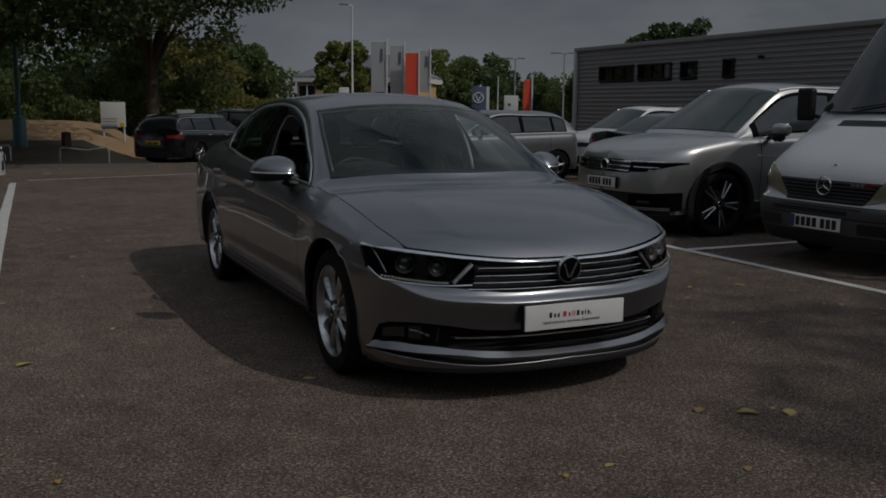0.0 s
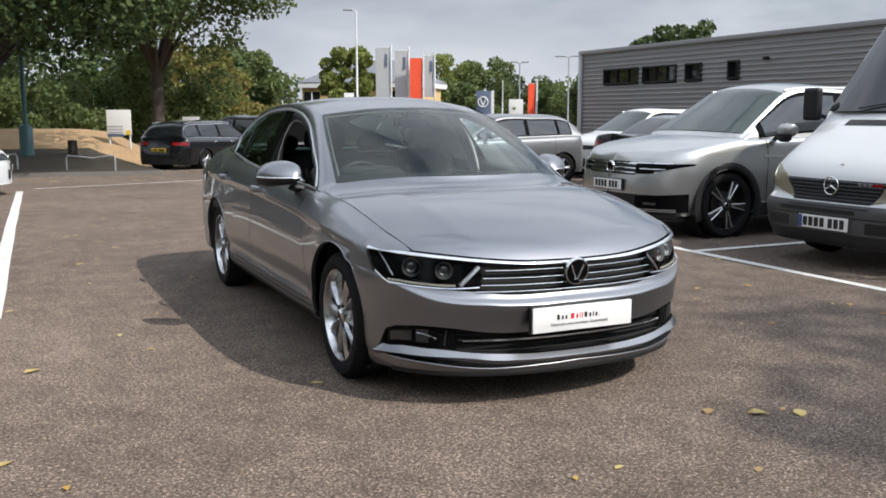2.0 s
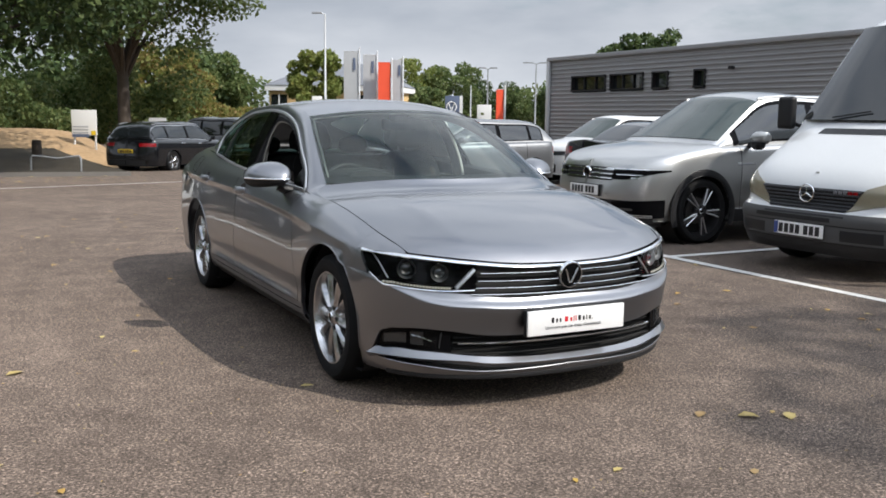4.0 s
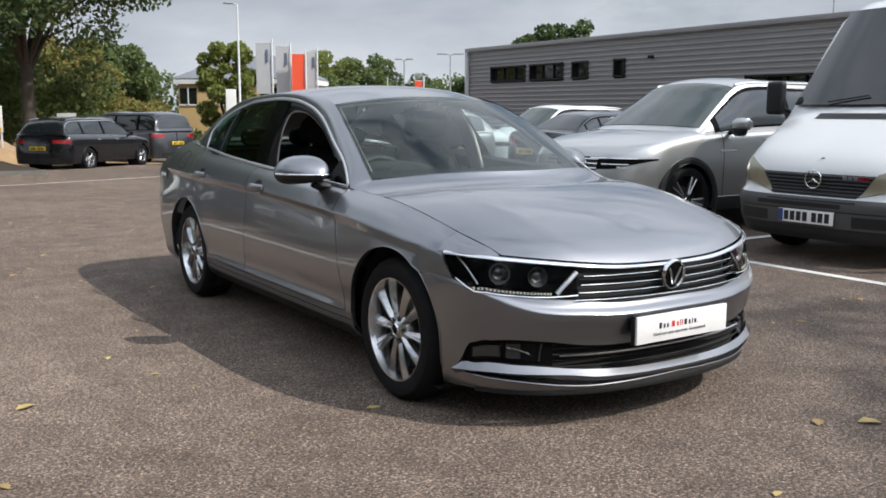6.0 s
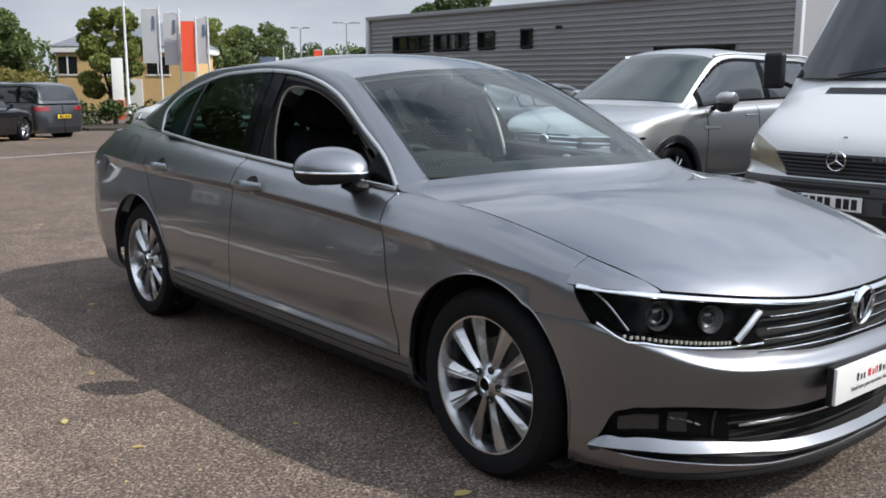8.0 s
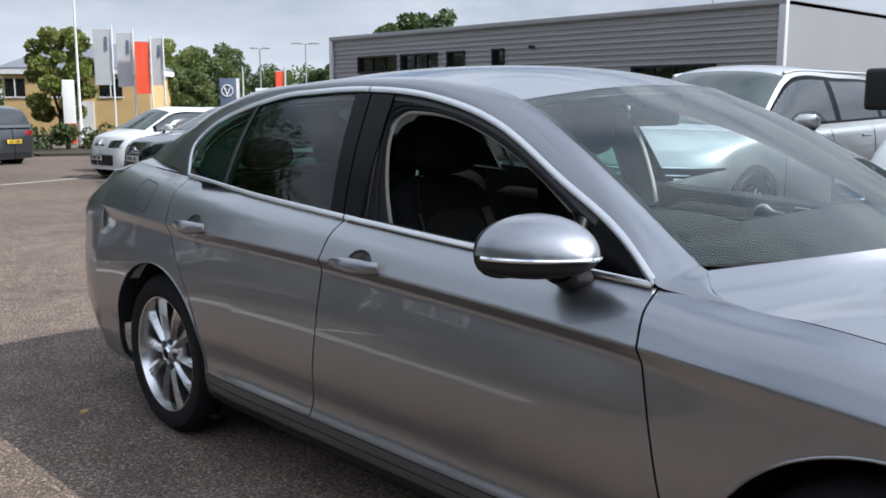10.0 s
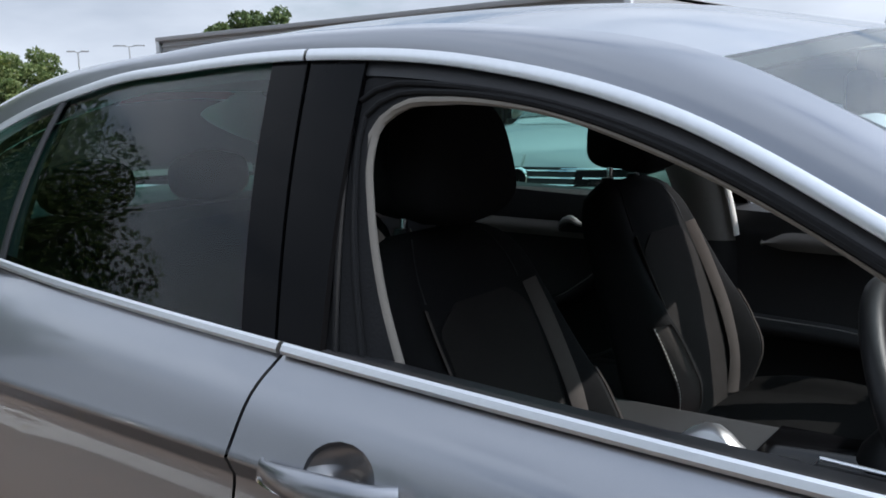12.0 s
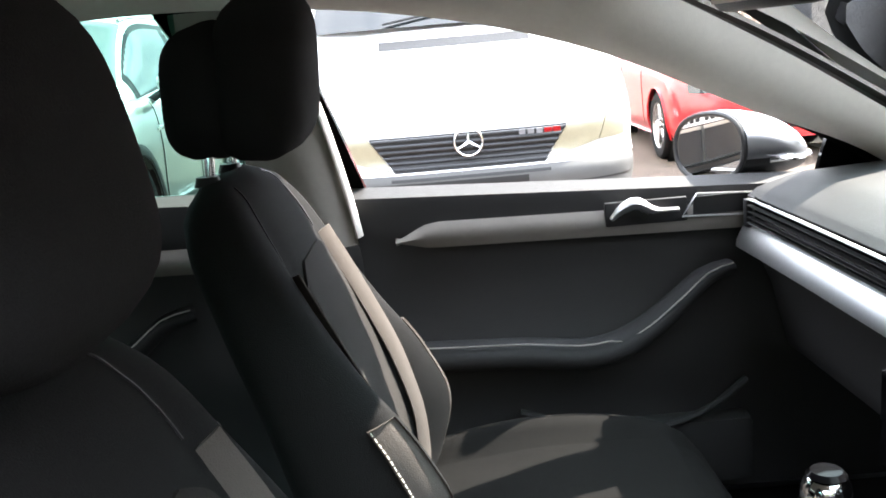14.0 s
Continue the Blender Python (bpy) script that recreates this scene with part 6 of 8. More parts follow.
def end_patch(spec, front, sgn, x0, x1, zlo, zhi, out, nu=12, nv=4, rim=0.0):
    """A panel on the front or rear skin between two half widths and two heights."""
    def phi_of(x):
        return math.acos(min(1, max(0, x / spec["w"])) ** (2.7 / 2)) * 2 / math.pi

    def f(u, v):
        x = lerp(x0, x1, u)
        lo = zlo(x) if callable(zlo) else zlo
        hi = zhi(x) if callable(zhi) else zhi
        p = end_point(spec, front, phi_of(abs(x)), lerp(lo, hi, v), out)
        return Vector((sgn * math.copysign(p.x, x), p.y, p.z))
    flip = (sgn > 0) == front
    return patch((lambda u, v: f(u, v)) if not flip else (lambda u, v: f(1 - u, v)), nu, nv, rim)


def build_car(name, label, m, spec, paint, group="parked cars", alloy=None, plate=None, rails=False, cladding=None, far=False):
    car = thing(name, label, "car", m, group)
    W, wb, fo, ro, H = spec["w"], spec["wb"], spec["fo"], spec["ro"], spec["h"]
    y0, y1 = -fo, wb + ro
    R = spec.get("wheel", 0.32)
    ar = R + 0.035
    bz0, bz1 = spec["bonnet"]
    wsb, wst, rst, rsb = spec["ws_base"], spec["ws_top"], spec["rs_top"], spec["rs_base"]
    belt0, belt1 = spec["belt"]
    deck = spec["deck"]

    def top(y):
        if y < wsb:
            s = (y - y0) / (wsb - y0)
            return lerp(bz0, bz1, s ** 0.62)
        if y < rsb:
            return lerp(belt0, belt1, (y - wsb) / (rsb - wsb))
        return lerp(belt1, deck, (y - rsb) / max(0.01, y1 - rsb))

    def section(y, v):
        """v 0 at the sill, 1 on the centre line."""
        w = max(0.001, shade_x(spec, y))
        zt = top(y)
        crown = 0.05 * (1 if y < wsb or y > rsb else 0.2)
        zc = lerp(0.62, 0.82, min(1, max(0, (zt - 0.7) / 0.3)))
        k = [(0, w * 0.94, spec.get("sill", 0.22)), (0.18, w * 0.985, 0.36), (0.36, w * 0.995, 0.55), (0.52, w, min(zc, zt - 0.07)), (0.66, w * 0.955, zt - 0.03), (0.72, w * 0.90, zt), (0.85, w * 0.5, zt + crown * 0.75), (1.0, 0.0, zt + crown)]
        x, z = spl(k, v)
        for front, zone, key, lean, tz, share in ((True, spec.get("nose", 0.62), "front_lean", 0.10, bz0, (y0 + spec.get("nose", 0.62) - y)), (False, spec.get("tail", 0.42), "rear_lean", 0.08, deck, (y - y1 + spec.get("tail", 0.42)))):
            if share > 0:
                back = spec.get(key, lean) * min(1.15, max(0.0, (z - 0.5) / max(0.1, tz - 0.5))) ** 2 * share / zone
                y = y + back if front else y - back
        return Vector((x, y, z))
    nu, nv = (56, 26) if far else (84, 34)

    def ypos(u):
        return lerp(y0, y1, 0.5 - 0.5 * math.cos(math.pi * u))

    def body(u, v):
        s = abs(2 * v - 1)
        sg = -1 if v < 0.5 else 1
        p = section(ypos(u), 1 - s)
        p = Vector((sg * p.x, p.y, p.z))
        for yc in (0.0, wb):
            d = Vector((p.y - yc, p.z - R))
            if d.length < ar and abs(p.x) > W - 0.4:
                if d.length < 1e-5:
                    d = Vector((0, 1))
                d = d.normalized() * ar
                p = Vector((p.x, yc + d.x, R + d.y))
        return p

    def keep(u, v):
        s = abs(2 * v - 1)
        p = section(ypos(u), 1 - s)
        return not any((p.y - yc) ** 2 + (p.z - R) ** 2 < (ar * 0.93) ** 2 and p.x > W - 0.4 for yc in (0.0, wb))
    part("body", patch(body, nu, nv * 2, 0.02, keep), paint, car)
    part("underbody", box((2 * W - 0.3, y1 - y0 - 0.7, 0.12), (0, (y0 + y1) / 2, 0.26), 0.03), M_UNDER, car)
    # cabin shell
    xr = spec.get("roof_w", W * 0.66)

    def side_line(k):
        """Roof edge at k along the car: half width, y, z."""
        return spl([(0, W * 0.86, wsb, belt0 + 0.0), (0.5, lerp(W * 0.86, xr, 0.75), lerp(wsb, wst, 0.62), lerp(belt0, H - 0.10, 0.66)), (1, xr, wst, H - 0.085), (2, xr * 1.01, lerp(wst, rst, 0.5), H - 0.055), (3, xr * 0.97, rst, H - 0.10), (4, W * 0.82, rsb, belt1)], k)

    def cab(u, v):
        k = 4 * u
        x, y, z = side_line(k)
        s = abs(2 * v - 1)
        sg = -1 if v < 0.5 else 1
        t = 1 - s
        yb = min(max(y, wsb), rsb)
        zb = lerp(belt0, belt1, (yb - wsb) / (rsb - wsb)) - 0.01
        crown = 0.085 * min(1, k, 4 - k) + 0.0
        if t < 0.45:
            q = t / 0.45
            return Vector((sg * (lerp(W * 0.885, x, q) + 0.015 * math.sin(math.pi * q)), y, lerp(zb, z, q)))
        q = (t - 0.45) / 0.55
        a = q * math.pi / 2
        bow = -0.18 * math.sin(a) * max(0.0, 1 - k) - 0.10 * math.sin(a) * max(0.0, min(1, 2 - k)) * (k >= 1)
        if k < 1:
            bow = -lerp(0.22, 0.10, k) * math.sin(a)
        bow2 = lerp(0.0, 0.08, max(0, k - 3)) * math.sin(a)
        return Vector((sg * x * math.cos(a), y + bow + bow2, z + (crown if k > 1 else lerp(0.03, 0.085, k)) * math.sin(a)))
    part("cabin", patch(cab, 44 if not far else 30, 36), paint, car)

    def proud(f, out):
        def g(u, v):
            e = 0.004
            p, a, b = f(u, v), f(min(1, u + e), v), f(u, min(1, v + e))
            n = (a - p).cross(b - p)
            if n.length < 1e-12:
                return p
            n.normalize()
            c = p - Vector((0, (wsb + rsb) / 2, 0.8))
            if n.dot(c) < 0:
                n = -n
            return p + n * out
        return g
    # glazing
    def cab_patch(nm, u0, u1, v0, v1, nu2, nv2, out=0.006, material=M_FARGLASS, lab=""):
        f = proud(lambda u, v: cab(lerp(u0, u1, u), lerp(v0, v1, v)), out)
        return part(nm, patch(f, nu2, nv2), material, car, lab)
    cab_patch("windscreen", 0.02, 0.235, 0.255, 0.745, 14, 18, 0.006, M_SCREEN)
    cab_patch("rear_screen", 0.775, 0.965, 0.27, 0.73, 12, 16)
    for va, vb in ((0.020, 0.214), (0.980, 0.786)):
        cab_patch("window_surround", 0.055, spec.get("panes", ((0, 0), (0, 0), (0, 0.86)))[-1][1] + 0.015, va, vb, 30, 6, 0.003, M_PIANO)
    if spec.get("chrome"):
        last = spec.get("panes", ((0, 0), (0, 0), (0, 0.86)))[-1][1] + 0.015
        for va, vb in ((0.012, 0.022), (0.988, 0.978), (0.206, 0.216), (0.794, 0.784)):
            cab_patch("window_chrome", 0.055, last, va, vb, 30, 1, 0.008, M_SATIN)
    cuts = spec.get("panes", ((0.075, 0.44), (0.455, 0.70), (0.715, 0.86)))
    for va, vb in ((0.030, 0.204), (0.970, 0.796)):
        for a, b in cuts:
            cab_patch("side_window", a, b, va, vb, 16, 6)
    # lamps, grille, plates, mirrors, handles
    for sgn in (-1, 1):
        hl = spec.get("lamp", (0.62, 0.74, 0.42, 0.86))
        part("headlamp", end_patch(spec, True, sgn, W * hl[3], W * hl[2], lambda x: hl[0] + 0.02 * (x / W) + spec.get("lamp_taper", 0.0) * max(0.0, (x / W - 0.62) / 0.36) ** 1.3, lambda x: hl[1] + 0.02 * (x / W), 0.006, 20, 4, 0.01), spec.get("lamp_mat", M_FARGLASS), car)
        tl = spec.get("tail_lamp", (0.78, 0.92, 0.52, 0.93))
        part("tail_lamp", end_patch(spec, False, sgn, W * tl[3], W * tl[2], tl[0], tl[1], 0.006, 10, 4, 0.01), M_RED, car)
        c = Vector((sgn * (W + 0.08), wsb + 0.42, belt0 + 0.10))
        rings = [ell_ring(c + Vector((sgn * x, 0.02 * i, 0)), 0.05 * k, 0.075 * k, (0, 1, 0), (0, 0, 1), 14, 2.4) for i, (x, k) in enumerate(((-0.09, 0.5), (-0.06, 0.9), (0, 1.0), (0.06, 0.9), (0.09, 0.45)))]
        part("door_mirror", loft(rings), spec.get("mirror_mat", paint), car)
        part("mirror_foot", tube([c + Vector((-sgn * 0.05, 0, -0.05)), c + Vector((-sgn * 0.16, 0.0, -0.11))], 0.025, 8), M_TRIM, car)
        for yy in spec.get("handles", (wsb + 1.05, wsb + 1.95)):
            z = lerp(belt0, belt1, (yy - wsb) / (rsb - wsb)) - 0.10
            part("door_handle", tube([(sgn * (W * 0.985 + 0.012 * math.sin(math.pi * i / 6)), yy - 0.09 + 0.03 * i, z) for i in range(7)], 0.011, 6), M_CHROME if spec.get("chrome") else paint, car)
        for yy in spec.get("shuts", (wsb + 0.28, wsb + 1.22, wsb + 2.15)):
            pts = [(sgn * (section(yy, v).x + 0.0015), yy, section(yy, v).z) for v in [0.12 + 0.56 * i / 12 for i in range(13)]]
            part("shut_line", tube(pts, 0.0035, 4), M_UNDER, car)
        if rails:
            pts = [(sgn * (xr * 1.0 - 0.02), lerp(wst - 0.05, rst + 0.05, i / 12), H - 0.055 + 0.035 * min(1, i / 1.5, (12 - i) / 1.5)) for i in range(13)]
            part("roof_rail", tube(pts, 0.014, 8), M_SATIN, car)
        if cladding:
            for yc in (0.0, wb):
                pts = []
                for i in range(25):
                    a = math.pi * (-0.12 + 1.24 * i / 24)
                    pts.append((sgn * (W * 1.0 + 0.004), yc + (ar + 0.03) * math.cos(a), max(0.16, R + (ar + 0.03) * math.sin(a))))
                part("arch_cladding", ribbon(pts, [Vector((sgn, 0, 0))] * 25, 0.075, 0.012), cladding, car)
            part("sill_cladding", box((0.03, wb - 2 * ar, 0.14), (sgn * (W - 0.005), wb / 2, 0.30), 0.01), cladding, car)
        for yc in (0.0, wb):
            part("wheel_housing", lathe([(ar + 0.02, -0.30), (ar + 0.02, 0.0)], 28, pose(sgn * (W - 0.04), yc, R, 0, 90 * sgn, 0)), M_UNDER, car)
            build_wheel(pose(sgn * (W - 0.115), yc, R, 0, 90 * sgn, 0) @ pose(0, 0, 0, 0, 0, 11 + 30 * yc), "wheel", "", radius=R, width=0.21, rim_r=R * spec.get("rim", 0.66), spokes=spec.get("spokes", 5), alloy=alloy, parent=car)
    gz = spec.get("grille", (0.60, 0.72, 0.40))
    grille = part("grille", end_patch(spec, True, 1, -W * gz[2], W * gz[2], gz[0], gz[1], 0.004, 20, 4), M_TRIM, car)
    for k in range(spec.get("bars", 3)):
        z = lerp(gz[0], gz[1], (k + 0.5) / spec.get("bars", 3))
        part("grille_bar", end_patch(spec, True, 1, -W * gz[2], W * gz[2], z - 0.006, z + 0.006, 0.010, 20, 1, 0.006), spec.get("bar_mat", M_CHROME), grille)
    bz = spec.get("badge_z", (gz[0] + gz[1]) / 2)
    bp = end_point(spec, True, 1.0, bz)
    if spec.get("badge_r", 0.055):
        br = spec.get("badge_r", 0.055)
        badge = part("badge", lathe([(0.0, 0.012), (br * 0.8, 0.012), (br, 0.0)], 24, pose(0, bp.y - 0.012, bz, 95, 0, 0)), M_PIANO, car)
        part("badge_ring", lathe([(br * 0.86, 0.012), (br * 0.93, 0.02), (br * 1.05, 0.014), (br * 1.08, 0.0)], 28, pose(0, bp.y - 0.012, bz, 95, 0, 0)), M_CHROME, badge)
    lz = spec.get("low_grille", (0.30, 0.46, 0.62))
    part("lower_intake", end_patch(spec, True, 1, -W * lz[2], W * lz[2], lz[0], lz[1], 0.004, 20, 4), M_TRIM, car)
    for front, mm, z in ((True, M_PLATE_W, spec.get("plate_z", 0.50)), (False, M_PLATE_Y, spec.get("rear_plate_z", 0.80))):
        p = end_point(spec, front, 1.0, z)
        sg = -1 if front else 1
        pl = part("number_plate", box((0.52, 0.012, 0.111), (0, p.y + sg * 0.020, z), 0.003), mm, car)
        for k in range(7):
            x = -0.20 + 0.057 * k + (0.03 if k > 3 else 0)
            part("plate_bar", box((0.040, 0.003, 0.075), (x, p.y + sg * 0.027, z), 0.0), M_INK, pl, smooth=False)
        part("plate_backing", box((0.54, 0.03, 0.13), (0, p.y + sg * 0.006, z), 0.004), M_TRIM, car)
    part("exhaust_valance", end_patch(spec, False, 1, -W * 0.7, W * 0.7, 0.24, 0.40, 0.004, 20, 3), M_TRIM, car)
    return car


HATCH = dict(w=0.90, wb=2.63, fo=0.88, ro=0.77, h=1.47, bonnet=(0.74, 0.96), ws_base=0.30, ws_top=1.15, rs_top=2.85, rs_base=3.25, belt=(0.95, 1.03), deck=0.98, tail=0.45, panes=((0.075, 0.44), (0.455, 0.66), (0.675, 0.78)))
SUV = dict(w=0.92, wb=2.68, fo=0.90, ro=0.92, h=1.64, bonnet=(0.84, 1.07), ws_base=0.26, ws_top=1.10, rs_top=3.05, rs_base=3.48, belt=(1.05, 1.14), deck=1.05, wheel=0.355, rim=0.70, lamp=(0.70, 0.80, 0.40, 0.90), grille=(0.68, 0.80, 0.42), low_grille=(0.30, 0.50, 0.60), plate_z=0.56, tail_lamp=(0.92, 1.08, 0.5, 0.94), sill=0.26, tail=0.40, front_lean=0.08, panes=((0.075, 0.43), (0.445, 0.67), (0.685, 0.83)))
ESTATE = dict(w=0.915, wb=2.79, fo=0.87, ro=1.10, h=1.50, bonnet=(0.72, 0.95), ws_base=0.30, ws_top=1.12, rs_top=3.35, rs_base=3.72, belt=(0.93, 1.02), deck=0.98, wheel=0.33, tail=0.40, panes=((0.075, 0.42), (0.435, 0.63), (0.645, 0.86)), tail_lamp=(0.80, 0.90, 0.48, 0.97), rear_plate_z=0.66, chrome=True)
MPV = dict(w=0.95, wb=2.92, fo=0.95, ro=0.98, h=1.73, bonnet=(0.80, 1.05), ws_base=0.10, ws_top=1.05, rs_top=3.45, rs_base=3.78, belt=(1.03, 1.12), deck=1.05, wheel=0.335, tail=0.36, panes=((0.06, 0.40), (0.415, 0.62), (0.635, 0.86)), tail_lamp=(0.90, 1.03, 0.52, 0.97), rear_plate_z=0.72, roof_w=0.72)
SALOON = dict(w=0.91, wb=2.71, fo=0.88, ro=1.15, h=1.46, bonnet=(0.73, 0.95), ws_base=0.30, ws_top=1.12, rs_top=2.55, rs_base=3.15, belt=(0.94, 1.03), deck=1.06, tail=0.45, tail_lamp=(0.80, 0.95, 0.42, 0.93), rear_plate_z=0.66)
MINI = dict(w=0.82, wb=2.42, fo=0.58, ro=0.56, h=1.48, bonnet=(0.80, 1.00), ws_base=0.15, ws_top=0.90, rs_top=2.55, rs_base=2.85, belt=(0.98, 1.06), deck=1.0, wheel=0.29, nose=0.50, tail=0.36, panes=((0.075, 0.50), (0.515, 0.75)), lamp=(0.66, 0.82, 0.50, 0.90), lamp_mat=None, grille=(0.70, 0.74, 0.3), bars=1, low_grille=(0.30, 0.52, 0.70), plate_z=0.46)
MINI["lamp_mat"] = M_LAMPIN


def parked(x, y, heading, z=None):
    """Front axle at x, y; the heading is the way the nose points, in degrees from +x."""
    return pose(x, y, ground_z(x, y) if z is None else z, 0, 0, heading + 90)


tig = dict(SUV)
tig["spokes"] = 5
tig["lamp_mat"] = M_PIANO
tig["grille"] = (0.675, 0.815, 0.45)
tig["lamp"] = (0.680, 0.785, 0.44, 0.985)
tig["lamp_taper"] = 0.085
tig["rim"] = 0.765
tig["low_grille"] = (0.24, 0.47, 0.92)
tig["badge_r"] = 0.066
tig["mirror_mat"] = M_SILVER2
suv = build_car("suv_car", "bright silver compact SUV with black wheel-arch cladding and dark alloy wheels", parked(4.62, 4.17, 180), tig, M_SILVER2, alloy=M_DARKALLOY, rails=True, cladding=M_TRIM)
for sg in (-1, 1):
    for z, x0, x1 in ((0.806, 0.30, 0.80), (0.745, 0.46, 0.74)):
        part("lamp_trim", end_patch(tig, True, sg, x1, x0, z - 0.005, z + 0.005, 0.012, 14, 1, 0.006), M_CHROME if z > 0.8 else M_LAMPIN, suv)
    part("lamp_lens", end_patch(tig, True, sg, 0.72, 0.64, 0.704, 0.722, 0.010, 8, 2, 0.004), M_LAMPIN, suv)
    for z in (0.300, 0.318):
        part("intake_trim", end_patch(tig, True, sg, 0.84, 0.46, z - 0.004, z + 0.004, 0.014, 14, 1, 0.006), M_SATIN, suv)
    part("fog_lamp", end_patch(tig, True, sg, 0.68, 0.55, 0.365, 0.390, 0.013, 8, 2, 0.006), M_FOGLENS, suv)
    part("side_badge", box((0.008, 0.24, 0.022), (sg * 0.922, 0.62, 0.865), 0.003), M_CHROME, suv, "chrome wing badge")
    part("side_badge", box((0.010, 0.06, 0.036), (sg * 0.922, 0.50, 0.868), 0.004), M_CHROME, suv)
    part("sill_chrome", box((0.012, 1.80, 0.018), (sg * 0.918, 1.35, 0.365), 0.003), M_CHROME, suv)
    c = Vector((sg * 1.0, 0.68, 1.105))
    part("mirror_underside", loft([ell_ring(c + Vector((0, 0.0, z)), 0.085 * k, 0.055 * k, (1, 0, 0), (0, 1, 0), 14, 2.4) for z, k in ((-0.082, 0.55), (-0.06, 0.95), (-0.02, 1.06), (0.0, 1.06))]), M_TRIM, suv)
for sg in (-1, 1):
    part("corner_intake", end_patch(tig, True, sg, 0.895, 0.44, lambda x: 0.268 + 0.03 * (x / 0.9) ** 4, lambda x: 0.440 + 0.05 * (x / 0.9) ** 2, 0.008, 18, 4, 0.01), M_PIANO, suv, "gloss black corner air intake")
part("lower_lip", end_patch(tig, True, 1, -0.88, 0.88, 0.205, 0.245, 0.010, 24, 2, 0.02), M_TRIM, suv, "black plastic lip under the front bumper")
for wheel in [ob for ob in suv.children if ob.name.startswith("wheel") and ob.type == "EMPTY"]:
    for k in range(5):
        for s in (-1, 1):
            a = radians(72 * k + s * 8.0)
            part("spoke_edge", tube([(r * math.cos(a + s * 0.05 * (r - 0.1)), r * math.sin(a + s * 0.05 * (r - 0.1)), 0.105 - 0.008) for r in (0.07, 0.16, 0.255)], 0.0085, 6, flat=0.6), M_SATIN, wheel)
build_car("saloon_car", "dark saloon car parked tail outwards", parked(12.86, 11.6, 0), SALOON, M_BLACKPAINT)
build_car("suv_car", "white SUV with roof rails in the parked row", parked(10.9, 14.6, 180), SUV, M_WHITEPAINT, rails=True)
build_car("hatchback_car", "grey-silver five-door hatchback in the parked row", parked(6.2, 14.0, 180), HATCH, M_GOLF)
build_car("hatchback_car", "black hatchback facing the aisle", parked(6.1, 16.4, 180), HATCH, M_BLACKPAINT, far=True)
build_car("small_car", "white small hatchback facing the aisle", parked(6.1, 18.8, 180), MINI, M_WHITEPAINT, far=True)
build_car("hatchback_car", "blue hatchback at the end of the row", parked(7.7, 21.6, 180), HATCH, M_BLUEPAINT, far=True)
build_car("estate_car", "black estate car with yellow rear plate", parked(4.55, 27.0, 44), ESTATE, M_BLACKPAINT, rails=True, far=True)
build_car("people_carrier", "dark grey people carrier seen from behind", parked(5.1, 31.2, 115), MPV, M_GREYPAINT, far=True)
build_car("hatchback_car", "white hatchback at the edge of the aisle", parked(-3.2, 14.25, 4), HATCH, M_WHITEPAINT, far=True)
build_car("hatchback_car", "grey-silver hatchback parked across the aisle from the saloon", parked(-3.55, 2.95, 0), HATCH, M_SILVER2, far=True)
build_car("hatchback_car", "silver hatchback parked across the aisle", parked(-3.50, 5.35, 0), HATCH, M_SILVER2, far=True)
build_car("estate_car", "dark blue estate car parked across the aisle", parked(-3.60, 7.75, 0), ESTATE, M_BLUEBLACK, far=True)
build_car("saloon_car", "black saloon car parked across the aisle", parked(-3.60, 10.25, 0), SALOON, M_BLACKPAINT, far=True)
build_car("hatchback_car", "red hatchback beside the van", parked(7.75, -1.5, 180), HATCH, M_REDPAINT, far=True)
build_car("saloon_car", "white car with red tail lamps in the next row", parked(23.9, -3.2, 0), SALOON, M_WHITEPAINT, far=True)
build_car("hatchback_car", "silver hatchback in the next row", parked(18.4, 4.5, 0), HATCH, M_GOLF, far=True)


